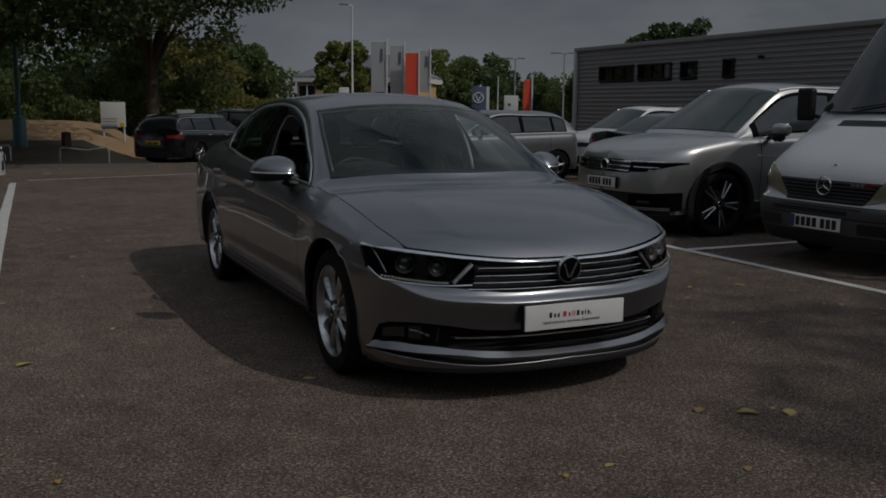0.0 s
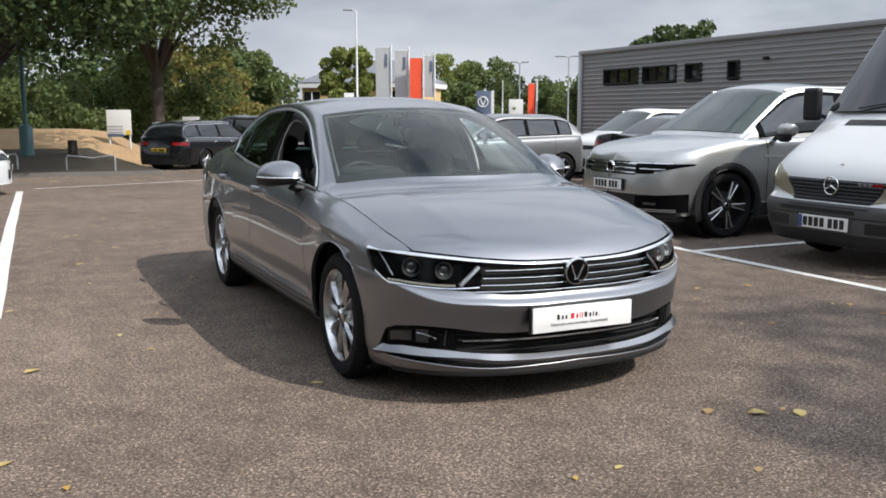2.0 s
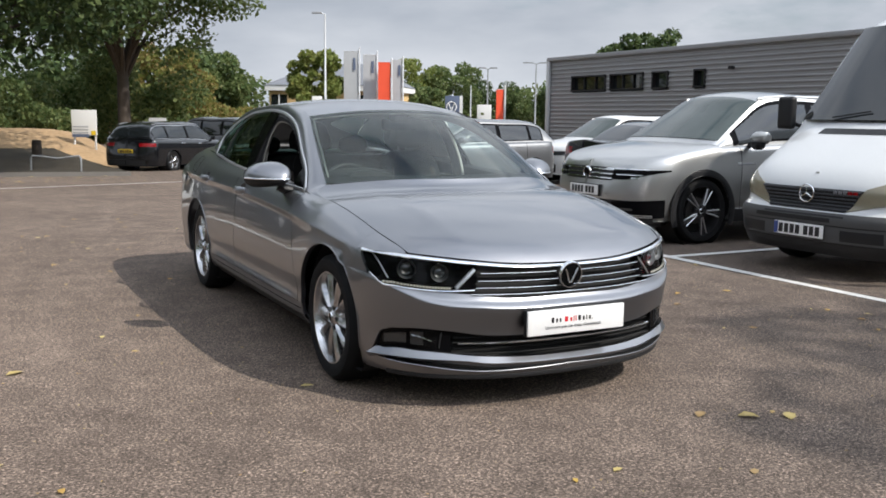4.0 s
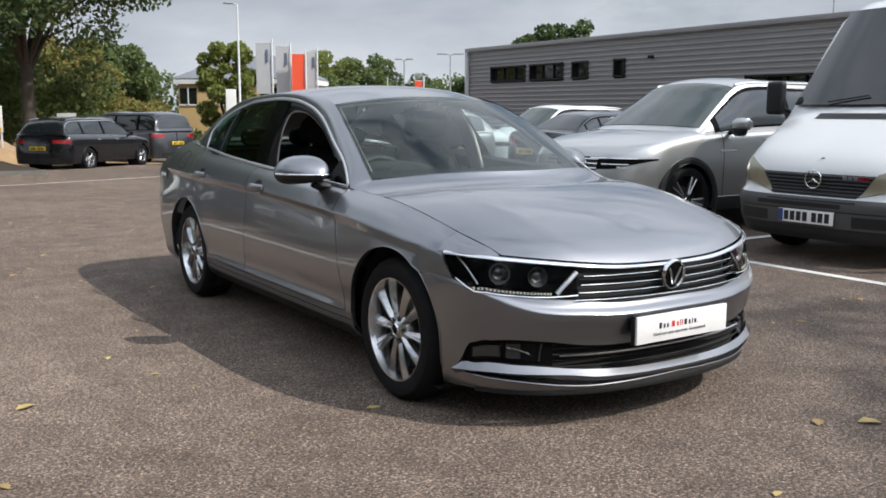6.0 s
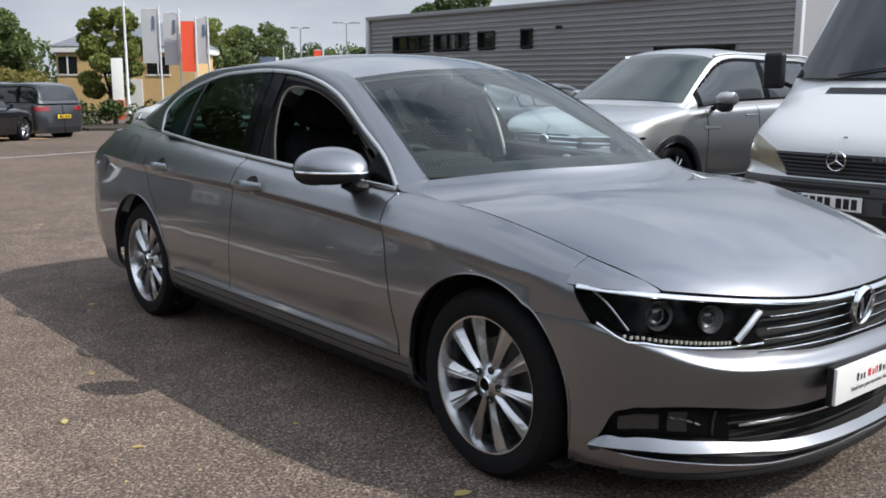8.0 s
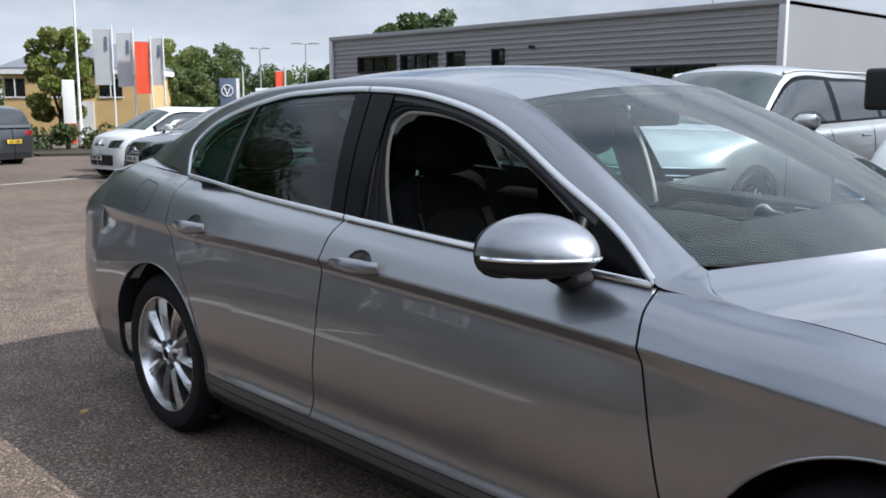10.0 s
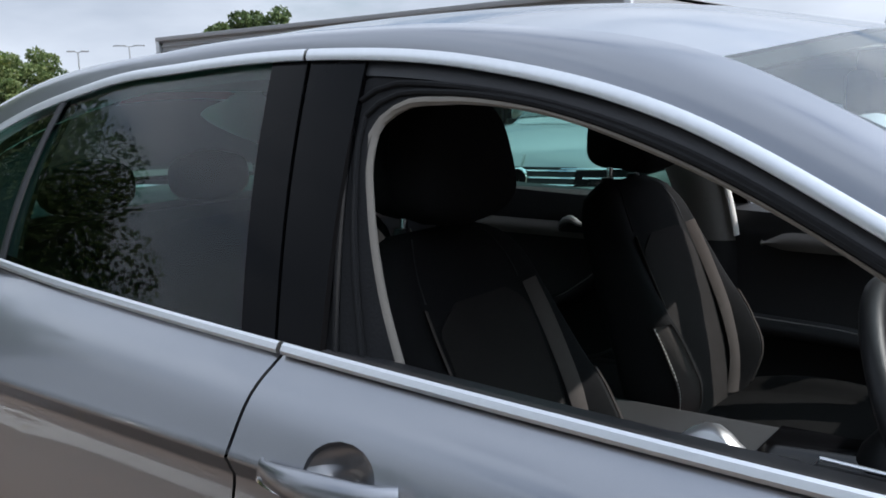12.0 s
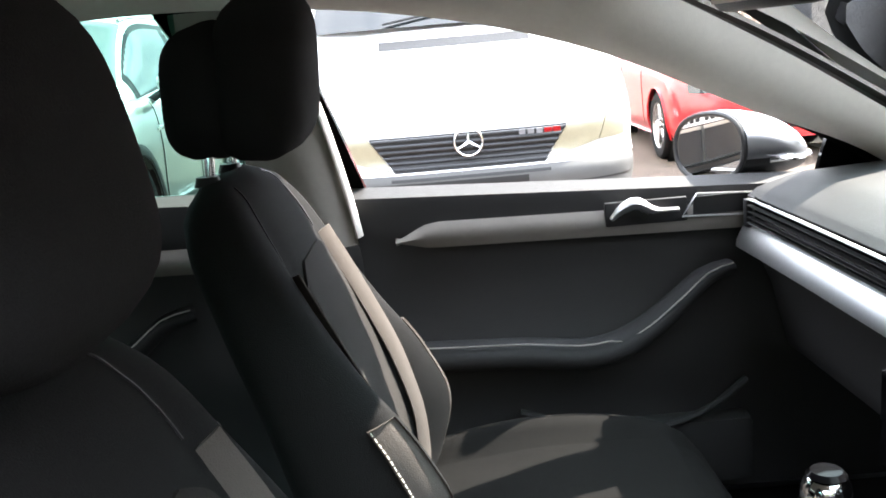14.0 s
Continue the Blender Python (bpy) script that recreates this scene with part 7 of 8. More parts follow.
# ---- white van ----
def build_van(m):
    van = thing("panel_van", "old white panel van with grey bumper and yellowed headlamps", "van", m, "parked cars")
    W, L, H = 0.965, 5.2, 2.35

    def prof(z):
        """How far the front skin lies behind the bumper at a height."""
        return spl([(0.20, 0.06), (0.30, 0.015), (0.45, 0.0), (0.575, 0.02), (0.60, 0.05), (0.78, 0.080), (0.90, 0.17), (1.08, 0.42), (1.24, 0.68), (1.33, 0.84)], z)

    def fr(x, z, out=0.0):
        w = W * spl([(0.2, 0.90), (0.45, 0.95), (0.9, 0.97), (1.33, 0.95)], z)
        k = min(1.0, abs(x) / w)
        y = prof(z) + 0.40 * (1 - (1 - k ** 3.2) ** (1 / 2.2)) - out
        return Vector((x, y, z))

    def front(x0, x1, z0, z1, nu, nv, out=0.0, rim=0.0):
        return patch(lambda u, v: fr(lerp(x0, x1, u), lerp(z0, z1, v), out), nu, nv, rim)
    part("bumper", front(-W * 0.94, W * 0.94, 0.335, 0.580, 40, 10, 0.012, 0.05), M_VANGREY, van, "weathered grey plastic bumper")
    part("bumper_apron", front(-W * 0.93, W * 0.93, 0.22, 0.330, 40, 5, 0.004, 0.05), M_TRIM, van, "dark lower bumper apron")
    part("bumper_groove", front(-W * 0.94, W * 0.94, 0.468, 0.478, 40, 1, 0.0135), M_TRIM, van)
    part("bumper_slot", front(-0.52, 0.30, 0.500, 0.535, 20, 2, 0.014), M_TRIM, van)
    part("bumper_slot", front(-0.42, 0.42, 0.545, 0.560, 20, 2, 0.014), M_TRIM, van)
    for x0, x1 in ((0.40, 0.74), (-0.74, -0.40)):
        part("bumper_intake", front(x0, x1, 0.355, 0.445, 12, 3, 0.014), M_TRIM, van)
    part("nose_panel", front(-W * 0.96, W * 0.96, 0.578, 1.33, 40, 22, 0.0), M_WHITEPAINT, van)
    gr = part("grille", patch(lambda u, v: fr(lerp(-1, 1, u) * lerp(0.40, 0.53, v), lerp(0.592, 0.775, v), 0.010), 24, 8, 0.02), M_TRIM, van, "black slatted grille")
    for k in range(6):
        v = (k + 0.5) / 6
        z = lerp(0.592, 0.775, v)
        w = lerp(0.40, 0.53, v)
        pts = [fr(lerp(-w, w, i / 20), z, 0.016) for i in range(21)]
        part("grille_slat", ribbon(pts, [Vector((0, -1, 0.2))] * 21, 0.014, 0.008), M_VANSLAT, gr)
    c = fr(0, 0.726, 0.030)
    part("badge_ring", tube([c + Vector((0.074 * math.cos(a), 0, 0.074 * math.sin(a))) for a in [2 * math.pi * i / 36 for i in range(36)]], 0.0062, 8, closed=True), M_CHROME, van, "round chrome badge")
    for a in (90, 210, 330):
        part("badge_spoke", tube([c, c + Vector((0.072 * math.cos(radians(a)), 0, 0.072 * math.sin(radians(a))))], [0.009, 0.003], 6), M_CHROME, van)
    part("bonnet_badge", box((0.035, 0.006, 0.014), fr(0, 0.90, 0.004), 0.002), M_SATIN, van)
    for k, (w, mm) in enumerate(((0.040, M_GREYINK), (0.040, M_GREYINK), (0.040, M_GREYINK), (0.05, M_RED), (0.05, M_RED))):
        part("model_mark", box((w * 0.82, 0.004, 0.026), fr(0.285 + 0.046 * k, 0.752, 0.026), 0.0), mm, van, smooth=False)
    part("vent_slot", front(-0.46, 0.42, 1.225, 1.275, 20, 2, 0.006), M_TRIM, van)
    for sg in (-1, 1):
        def lamp(u, v):
            x0, x1 = lerp(0.41, 0.545, v), lerp(0.70, 0.775, v)
            z = lerp(lerp(0.600, 0.790, v), lerp(0.668, 0.880, v), u)
            return fr(sg * lerp(x0, x1, u), z, 0.012)
        hl = part("headlamp", patch(lamp if sg > 0 else (lambda u, v: lamp(1 - u, v)), 10, 8, 0.03), M_YELLOWED, van, "yellowed headlamp")
        def ind(u, v):
            z = lerp(0.668, 0.880, v) + 0.01 * u
            return fr(sg * lerp(lerp(0.70, 0.775, v) + 0.008, 0.86, u), z, 0.010)
        part("indicator", patch(ind if sg > 0 else (lambda u, v: ind(1 - u, v)), 5, 6, 0.02), M_YELLOWED, hl)
        # wheels
        for yc in (0.98, 4.0):
            build_wheel(pose(sg * (W - 0.12), yc, 0.33, 0, 90 * sg, 0), "wheel", "", radius=0.33, width=0.21, rim_r=0.20, spokes=8, alloy=M_SATIN, parent=van)
        # mirrors on arms
        mc = Vector((sg * (W + 0.13), 0.95, 1.42))
        mir = part("door_mirror", box((0.19, 0.09, 0.32), mc, 0.04, 3), M_TRIM, van, "tall black door mirror")
        part("mirror_arm", tube([mc + Vector((-sg * 0.06, 0.02, -0.10)), Vector((sg * (W - 0.04), 1.15, 1.24))], 0.02, 8), M_TRIM, mir)
    # body behind the nose: rings along the length
    rings = []
    for y, zt, zb, k in ((0.46, 0.98, 0.40, 0.90), (0.66, 1.16, 0.32, 0.945), (0.88, 1.335, 0.30, 0.965), (1.08, 1.60, 0.28, 0.955), (1.36, 2.00, 0.28, 0.945), (1.56, 2.25, 0.28, 0.945), (1.76, H, 0.28, 0.95), (3.0, H + 0.02, 0.28, 0.965), (L - 0.05, H, 0.28, 0.95), (L, H - 0.06, 0.32, 0.93)):
        c = (0, y, (zt + zb) / 2)
        rings.append(ell_ring(c, W * k, (zt - zb) / 2, (1, 0, 0), (0, 0, 1), 40, 7.0))
    part("body", loft(rings), M_WHITEPAINT, van)

    def scr(u, v):
        y, z = spl([(0, 0.865, 1.34), (0.4, 1.07, 1.625), (1.0, 1.53, 2.24)], v)
        w = lerp(0.86, 0.76, v)
        x = lerp(-w, w, u)
        return Vector((x, y - 0.030 + 0.10 * (abs(x) / w) ** 4 - 0.02, z + 0.012))
    ws = part("windscreen", patch(scr, 20, 12), M_FARGLASS, van, "large raked windscreen")
    for a in (-0.5, 0.25):
        part("wiper", tube([scr(0.5 + a / 2, 0.02) + Vector((0, -0.02, 0.01)), scr(0.5 + a / 2 + 0.22, 0.10) + Vector((0, -0.015, 0.01))], 0.008, 6), M_TRIM, ws)
    for sg in (-1, 1):
        f = lambda u, v: Vector((sg * (W * 0.952 + 0.006), lerp(1.28, 2.15, u) + (0.30 * v * (1 - u)), lerp(1.22, 1.90, v)))
        part("side_window", patch(f if sg > 0 else (lambda u, v: f(1 - u, v)), 8, 6), M_FARGLASS, van)
    p = fr(0, 0.415, 0.030)
    pl = part("number_plate", box((0.52, 0.012, 0.111), p, 0.003), M_PLATE_W, van, "white plate with black bars")
    part("plate_band", box((0.040, 0.003, 0.105), p + Vector((-0.238, -0.007, 0)), 0.0), M_BLUEPAINT, pl, smooth=False)
    for k in range(7):
        part("plate_bar", box((0.044, 0.003, 0.078), p + Vector((-0.185 + 0.060 * k + (0.028 if k > 3 else 0), -0.007, 0)), 0.0), M_INK, pl, smooth=False)
    return van


M_VANGREY = mat("weathered_grey_plastic", (0.062, 0.062, 0.062), 0.7, 0.0, 0.0, 0.2, 5.0, 0.15, 300.0)
M_VANSLAT = mat("faded_black_plastic", (0.035, 0.038, 0.045), 0.5, 0.0, 0.0, 0.2, 6.0)
M_YELLOWED = mat("yellowed_lamp_plastic", (0.26, 0.235, 0.165), 0.25, 0.0, 0.5, 0.2, 9.0)
build_van(parked(3.905, 1.295, 180, 0.0))

# ---- surroundings ----
M_BARK = mat("bark", (0.052, 0.041, 0.032), 0.9, 0.0, 0.0, 0.3, 6.0, 0.8, 40.0, fine=0.3, fine_scale=30)
M_CLAD = mat("grey_steel_cladding", (0.31, 0.31, 0.315), 0.45, 0.35, 0.0, 0.08, 0.6, fine=0.04, fine_scale=8)
M_CLADTRIM = mat("pale_steel_trim", (0.55, 0.56, 0.57), 0.45, 0.2, 0.0, 0.08, 1.0)
M_YELLOWBRICK = mat("buff_brick", (0.62, 0.43, 0.20), 0.85, 0.0, 0.0, 0.12, 1.2, 0.3, 30.0, fine=0.15, fine_scale=18)
M_SLATE = mat("slate_roof", (0.16, 0.17, 0.19), 0.7, 0.0, 0.0, 0.15, 1.5, fine=0.15, fine_scale=12)
M_WHITEBOARD = mat("white_sign_board", (0.78, 0.78, 0.76), 0.5, 0.0, 0.0, 0.06, 2.0)
M_GREYBANNER = mat("grey_banner_cloth", (0.42, 0.43, 0.44), 0.7, 0.0, 0.0, 0.08, 2.0)
M_REDBANNER = mat("red_banner_cloth", (0.80, 0.09, 0.035), 0.7, 0.0, 0.0, 0.06, 2.0)
M_POLE = mat("white_pole_paint", (0.70, 0.71, 0.72), 0.45, 0.2, 0.0, 0.06, 3.0)
M_GALV = mat("galvanised_steel", (0.36, 0.37, 0.38), 0.5, 0.6, 0.0, 0.12, 6.0)
M_TEAL = mat("teal_painted_steel", (0.085, 0.18, 0.185), 0.45, 0.1, 0.1, 0.15, 4.0)
M_SIGNBLUE = mat("slate_blue_sign", (0.10, 0.13, 0.20), 0.5, 0.0, 0.0, 0.06, 2.0)
M_MULCH = mat("dry_sandy_grass_bank", (0.36, 0.24, 0.13), 0.95, 0.0, 0.0, 0.25, 1.2, 0.8, 25.0, fine=0.3, fine_scale=9)
# brown of earth and leaf litter, darkened further to carry the trees' shade
M_GRASS = mat("shade_darkened_verge_grass", (0.040, 0.031, 0.019), 0.95, 0.0, 0.0, 0.35, 0.9, 0.8, 30.0, fine=0.35, fine_scale=14)
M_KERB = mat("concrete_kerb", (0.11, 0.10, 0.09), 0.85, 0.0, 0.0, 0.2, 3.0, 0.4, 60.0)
M_BOLLARD = mat("black_bollard", (0.02, 0.02, 0.02), 0.6, 0.0, 0.0, 0.1, 5.0)


def leaf_mat(name, cols, translucent=0.35):
    """Leaves whose tone changes from leaf to leaf and lets light through."""
    m, nt, bsdf = mat_new(name)
    out = nt.nodes["Material Output"]
    geo = nt.nodes.new("ShaderNodeNewGeometry")
    ramp = nt.nodes.new("ShaderNodeValToRGB")
    ramp.color_ramp.interpolation = "LINEAR"
    for i, c in enumerate(cols):
        if i < 2:
            e = ramp.color_ramp.elements[i]
            e.position = i / (len(cols) - 1)
        else:
            e = ramp.color_ramp.elements.new(1.0)
        e.color = (*c, 1)
    n = len(cols)
    for i, e in enumerate(ramp.color_ramp.elements):
        e.position = i / (n - 1)
    for e, c in zip(ramp.color_ramp.elements, cols):
        e.color = (*c, 1)
    nt.links.new(geo.outputs["Random Per Island"], ramp.inputs["Fac"])
    nt.links.new(ramp.outputs["Color"], bsdf.inputs["Base Color"])
    bsdf.inputs["Roughness"].default_value = 0.6
    bsdf.inputs["Specular IOR Level"].default_value = 0.3
    tr = nt.nodes.new("ShaderNodeBsdfTranslucent")
    nt.links.new(ramp.outputs["Color"], tr.inputs["Color"])
    mx = nt.nodes.new("ShaderNodeMixShader")
    mx.inputs[0].default_value = translucent
    nt.links.new(bsdf.outputs[0], mx.inputs[1])
    nt.links.new(tr.outputs[0], mx.inputs[2])
    nt.links.new(mx.outputs[0], out.inputs["Surface"])
    return m


M_LEAF = leaf_mat("green_leaves", [(0.060, 0.100, 0.033), (0.105, 0.150, 0.050), (0.155, 0.195, 0.070), (0.19, 0.22, 0.082)], 0.40)
M_LEAFDARK = leaf_mat("dark_green_leaves", [(0.026, 0.050, 0.016), (0.048, 0.080, 0.024), (0.075, 0.110, 0.034), (0.10, 0.13, 0.042)], 0.2)
M_LEAFLIGHT = leaf_mat("light_green_leaves", [(0.10, 0.14, 0.03), (0.17, 0.21, 0.05), (0.22, 0.25, 0.07), (0.26, 0.26, 0.075)])
M_LEAFAUT = leaf_mat("turning_leaves", [(0.13, 0.16, 0.04), (0.22, 0.22, 0.06), (0.27, 0.22, 0.07), (0.25, 0.16, 0.06), (0.16, 0.19, 0.05), (0.20, 0.22, 0.06)])
M_FALLEN = leaf_mat("fallen_leaves", [(0.45, 0.30, 0.06), (0.35, 0.20, 0.07), (0.50, 0.42, 0.16), (0.24, 0.14, 0.07)], 0.1)


def leaf_cloud(rng, blobs, count, size, squash=0.8):
    """Points inside many clumps, each a small folded leaf: vertices and faces."""
    weights = np.array([b[3] ** 2.2 for b in blobs])
    pick = rng.choice(len(blobs), count, p=weights / weights.sum())
    cen = np.array([b[:3] for b in blobs])[pick]
    rad = np.array([b[3] for b in blobs])[pick]
    d = rng.normal(size=(count, 3))
    d /= np.linalg.norm(d, axis=1)[:, None]
    r = rad * rng.uniform(0.45, 1.06, count) ** 0.6
    pos = cen + d * r[:, None] * np.array([1, 1, squash])
    a = rng.normal(size=(count, 3)) + d * 0.4
    a /= np.linalg.norm(a, axis=1)[:, None]
    b = np.cross(a, rng.normal(size=(count, 3)))
    b /= np.linalg.norm(b, axis=1)[:, None]
    n = np.cross(a, b)
    s = (size * rng.uniform(0.55, 1.35, count))[:, None]
    v = np.stack([pos - a * s * 0.5, pos + b * s * 0.34 + n * s * 0.10, pos + a * s * 0.55, pos - b * s * 0.34 + n * s * 0.10], axis=1).reshape(-1, 3)
    f = np.arange(count * 4).reshape(-1, 4)
    return v, f


def cloud_mesh(name, v, f, material):
    me = bpy.data.meshes.new(name)
    me.vertices.add(len(v))
    me.vertices.foreach_set("co", v.astype(np.float32).ravel())
    me.loops.add(len(f) * 4)
    me.loops.foreach_set("vertex_index", f.astype(np.int32).ravel())
    me.polygons.add(len(f))
    me.polygons.foreach_set("loop_start", np.arange(0, len(f) * 4, 4, dtype=np.int32))
    me.polygons.foreach_set("loop_total", np.full(len(f), 4, dtype=np.int32))
    me.update(calc_edges=True)
    me.materials.append(material)
    return me


def build_tree(x, y, height, spread, crown_low, leaves, size, material, seed, label="leafy deciduous tree in full green leaf", trunk=0.24, name="tree", z=None, lean=0.0, clumps=26):
    """A tapered trunk that forks into limbs, each ending in clumps of leaves."""
    rng = np.random.default_rng(seed)
    z0 = ground_z(x, y) if z is None else z
    tree = thing(name, label, "tree", pose(x, y, z0), "trees")
    fork = max(crown_low * 0.75, height * 0.16)
    bm = tube([(0, 0, -0.2), (0.02, 0, 0.25), (lean * 0.5, 0.03, fork * 0.6), (lean, 0, fork)], [trunk * 1.5, trunk * 1.05, trunk * 0.92, trunk * 0.85], 12)
    blobs = []
    mid = (crown_low + height) / 2
    for k in range(clumps):
        a = 2.399963 * k + rng.uniform(-0.3, 0.3)
        s = (k + 0.5) / clumps
        zz = lerp(crown_low + 0.25 * (height - crown_low) * 0.35, height * 0.93, s) + rng.uniform(-0.06, 0.06) * height
        q = (zz - mid) / ((height - crown_low) / 2)
        rr = spread * math.sqrt(max(0.05, 1 - min(0.95, abs(q)) ** 2.2)) * rng.uniform(0.55, 0.92)
        c = (lean + rr * math.cos(a), rr * math.sin(a), zz)
        blobs.append((*c, spread * rng.uniform(0.20, 0.36)))
        if k % 2 == 0:
            m1 = (lean + c[0] * 0.35 - lean * 0.35, c[1] * 0.35, lerp(fork, zz, 0.55))
            bm = tube([(lean, 0, fork * rng.uniform(0.82, 1.0)), m1, c], [trunk * 0.42, trunk * 0.24, trunk * 0.06], 6, bm)
    part("trunk", bm, M_BARK, tree)
    v, f = leaf_cloud(rng, blobs, leaves, size)
    crown = new("crown", cloud_mesh("crown", v, f, material))
    crown.parent = tree
    return tree


def build_shrubs(name, label, pts, leaves, size, material, seed):
    """A belt of shrubs that nobody could count: one cloud of leaves over short stems."""
    rng = np.random.default_rng(seed)
    blobs = []
    for x, y, h, r in pts:
        z0 = ground_z(x, y)
        for k in range(9):
            zz = z0 + h * rng.uniform(0.12, 0.92)
            a = rng.uniform(0, 2 * math.pi)
            d = r * rng.uniform(0.1, 0.8)
            blobs.append((x + d * math.cos(a), y + d * math.sin(a), zz, r * rng.uniform(0.35, 0.62)))
    v, f = leaf_cloud(rng, blobs, leaves, size)
    ob = new(name, cloud_mesh(name, v, f, material))
    return tagged(ob, label, "shrubs", kind="stuff")


# --- the warehouse-like dealership building ---
def build_hall():
    hall = thing("dealership_building", "grey ribbed-steel commercial building with strip windows under a flat roof", "building")
    X, Y0, Y1, ZB, ZT = 26.0, 14.0, 38.2, -0.7, 4.62
    wins = [(33.2, 36.05, 2.83, 3.55), (30.33, 32.80, 2.83, 3.55), (28.60, 29.65, 2.83, 3.55), (26.23, 26.88, 2.83, 3.55), (16.4, 19.77, 0.4, 2.62)]
    pitch = 0.215
    bm = bmesh.new()
    zs = []
    z = ZB
    while z < ZT - 0.2:
        zs += [(z, 0.0), (z + pitch * 0.52, 0.0), (z + pitch * 0.66, 0.045), (z + pitch * 0.86, 0.045)]
        z += pitch
    zs.append((ZT - 0.18, 0.0))
    ys = sorted({Y0, Y1} | {w[0] for w in wins} | {w[1] for w in wins})
    for a, b in zip(ys, ys[1:]):
        yc = (a + b) / 2
        for (z0, d0), (z1, d1) in zip(zs, zs[1:]):
            if any(w[0] < yc < w[1] and z1 > w[2] and z0 < w[3] for w in wins):
                continue
            bm.faces.new([bm.verts.new(p) for p in ((X - d0, b, z0), (X - d0, a, z0), (X - d1, a, z1), (X - d1, b, z1))])
    part("wall", bm, M_CLAD, hall, "horizontally ribbed grey steel wall", smooth=False)
    part("end_wall", box((22, 0.2, ZT - ZB), (X + 11, Y0 + 0.1, (ZT + ZB) / 2), 0.0), M_CLAD, hall)
    part("end_wall", box((22, 0.2, ZT - ZB), (X + 11, Y1 - 0.1, (ZT + ZB) / 2), 0.0), M_CLAD, hall)
    part("rear_wall", box((0.2, Y1 - Y0, ZT - ZB), (X + 22, (Y0 + Y1) / 2, (ZT + ZB) / 2), 0.0), M_CLAD, hall)
    part("roof", box((22, Y1 - Y0, 0.12), (X + 11.05, (Y0 + Y1) / 2, ZT - 0.10), 0.0), M_SLATE, hall)
    part("parapet_cap", box((0.28, Y1 - Y0 + 0.2, 0.20), (X - 0.02, (Y0 + Y1) / 2, ZT - 0.08), 0.02), M_CLAD, hall)
    for yy in (Y0, Y1):
        part("corner_trim", box((0.20, 0.24, ZT - ZB), (X - 0.05, yy, (ZT + ZB) / 2), 0.01), M_CLADTRIM, hall)
    for y0, y1, z0, z1 in wins:
        w = part("window", box((0.06, y1 - y0, z1 - z0), (X + 0.16, (y0 + y1) / 2, (z0 + z1) / 2), 0.0), M_FARGLASS, hall, smooth=False)
        for yy in (y0, y1):
            part("frame", box((0.22, 0.07, z1 - z0 + 0.08), (X + 0.03, yy, (z0 + z1) / 2), 0.0), M_TRIM, w, smooth=False)
        for zz in (z0, z1):
            part("frame", box((0.22, y1 - y0 + 0.1, 0.07), (X + 0.03, (y0 + y1) / 2, zz), 0.0), M_TRIM, w, smooth=False)
        n = max(1, round((y1 - y0) / 0.85))
        for k in range(1, n):
            part("mullion", box((0.10, 0.06, z1 - z0), (X + 0.10, lerp(y0, y1, k / n), (z0 + z1) / 2), 0.0), M_TRIM, w, smooth=False)
    part("wall_lamp", box((0.22, 0.20, 0.14), (X - 0.14, 24.6, 3.56), 0.03), M_TRIM, hall)
    part("roof_mast", tube([(X + 4, 19.0, ZT), (X + 4, 19.0, ZT + 1.1)], 0.03, 6), M_GALV, hall)


build_hall()


# --- the buff brick house ---
def build_house():
    m = pose(17.2, 61.0, -0.65, 0, 0, -38)
    house = thing("brick_house", "buff brick building with a slate hip roof and white fascia", "building", m)
    part("wall", box((9.0, 7.0, 3.9), (4.5, 3.5, 1.95), 0.0), M_YELLOWBRICK, house, smooth=False)
    part("fascia", box((9.5, 7.5, 0.42), (4.5, 3.5, 4.0), 0.02), M_WHITEBOARD, house, smooth=False)
    bm = bmesh.new()
    a = [bm.verts.new(p) for p in ((-0.3, -0.3, 4.2), (9.3, -0.3, 4.2), (9.3, 7.3, 4.2), (-0.3, 7.3, 4.2), (2.8, 3.5, 5.9), (6.2, 3.5, 5.9))]
    for q in ((0, 1, 5, 4), (1, 2, 5), (2, 3, 4, 5), (3, 0, 4)):
        bm.faces.new([a[i] for i in q])
    part("roof", bm, M_SLATE, house, smooth=False)
    for x, w in ((0.75, 1.2), (3.6, 1.2), (6.6, 1.4)):
        win = part("window", box((w, 0.10, 1.15), (x, -0.01, 2.95), 0.0), M_FARGLASS, house, smooth=False)
        part("frame", box((w + 0.16, 0.07, 0.10), (x, -0.03, 2.36), 0.0), M_WHITEBOARD, win, smooth=False)
        part("frame", box((0.08, 0.07, 1.2), (x, -0.06, 2.95), 0.0), M_WHITEBOARD, win, smooth=False)
    part("door", box((1.0, 0.10, 2.1), (5.0, -0.02, 1.05), 0.0), M_WHITEBOARD, house, smooth=False)


build_house()


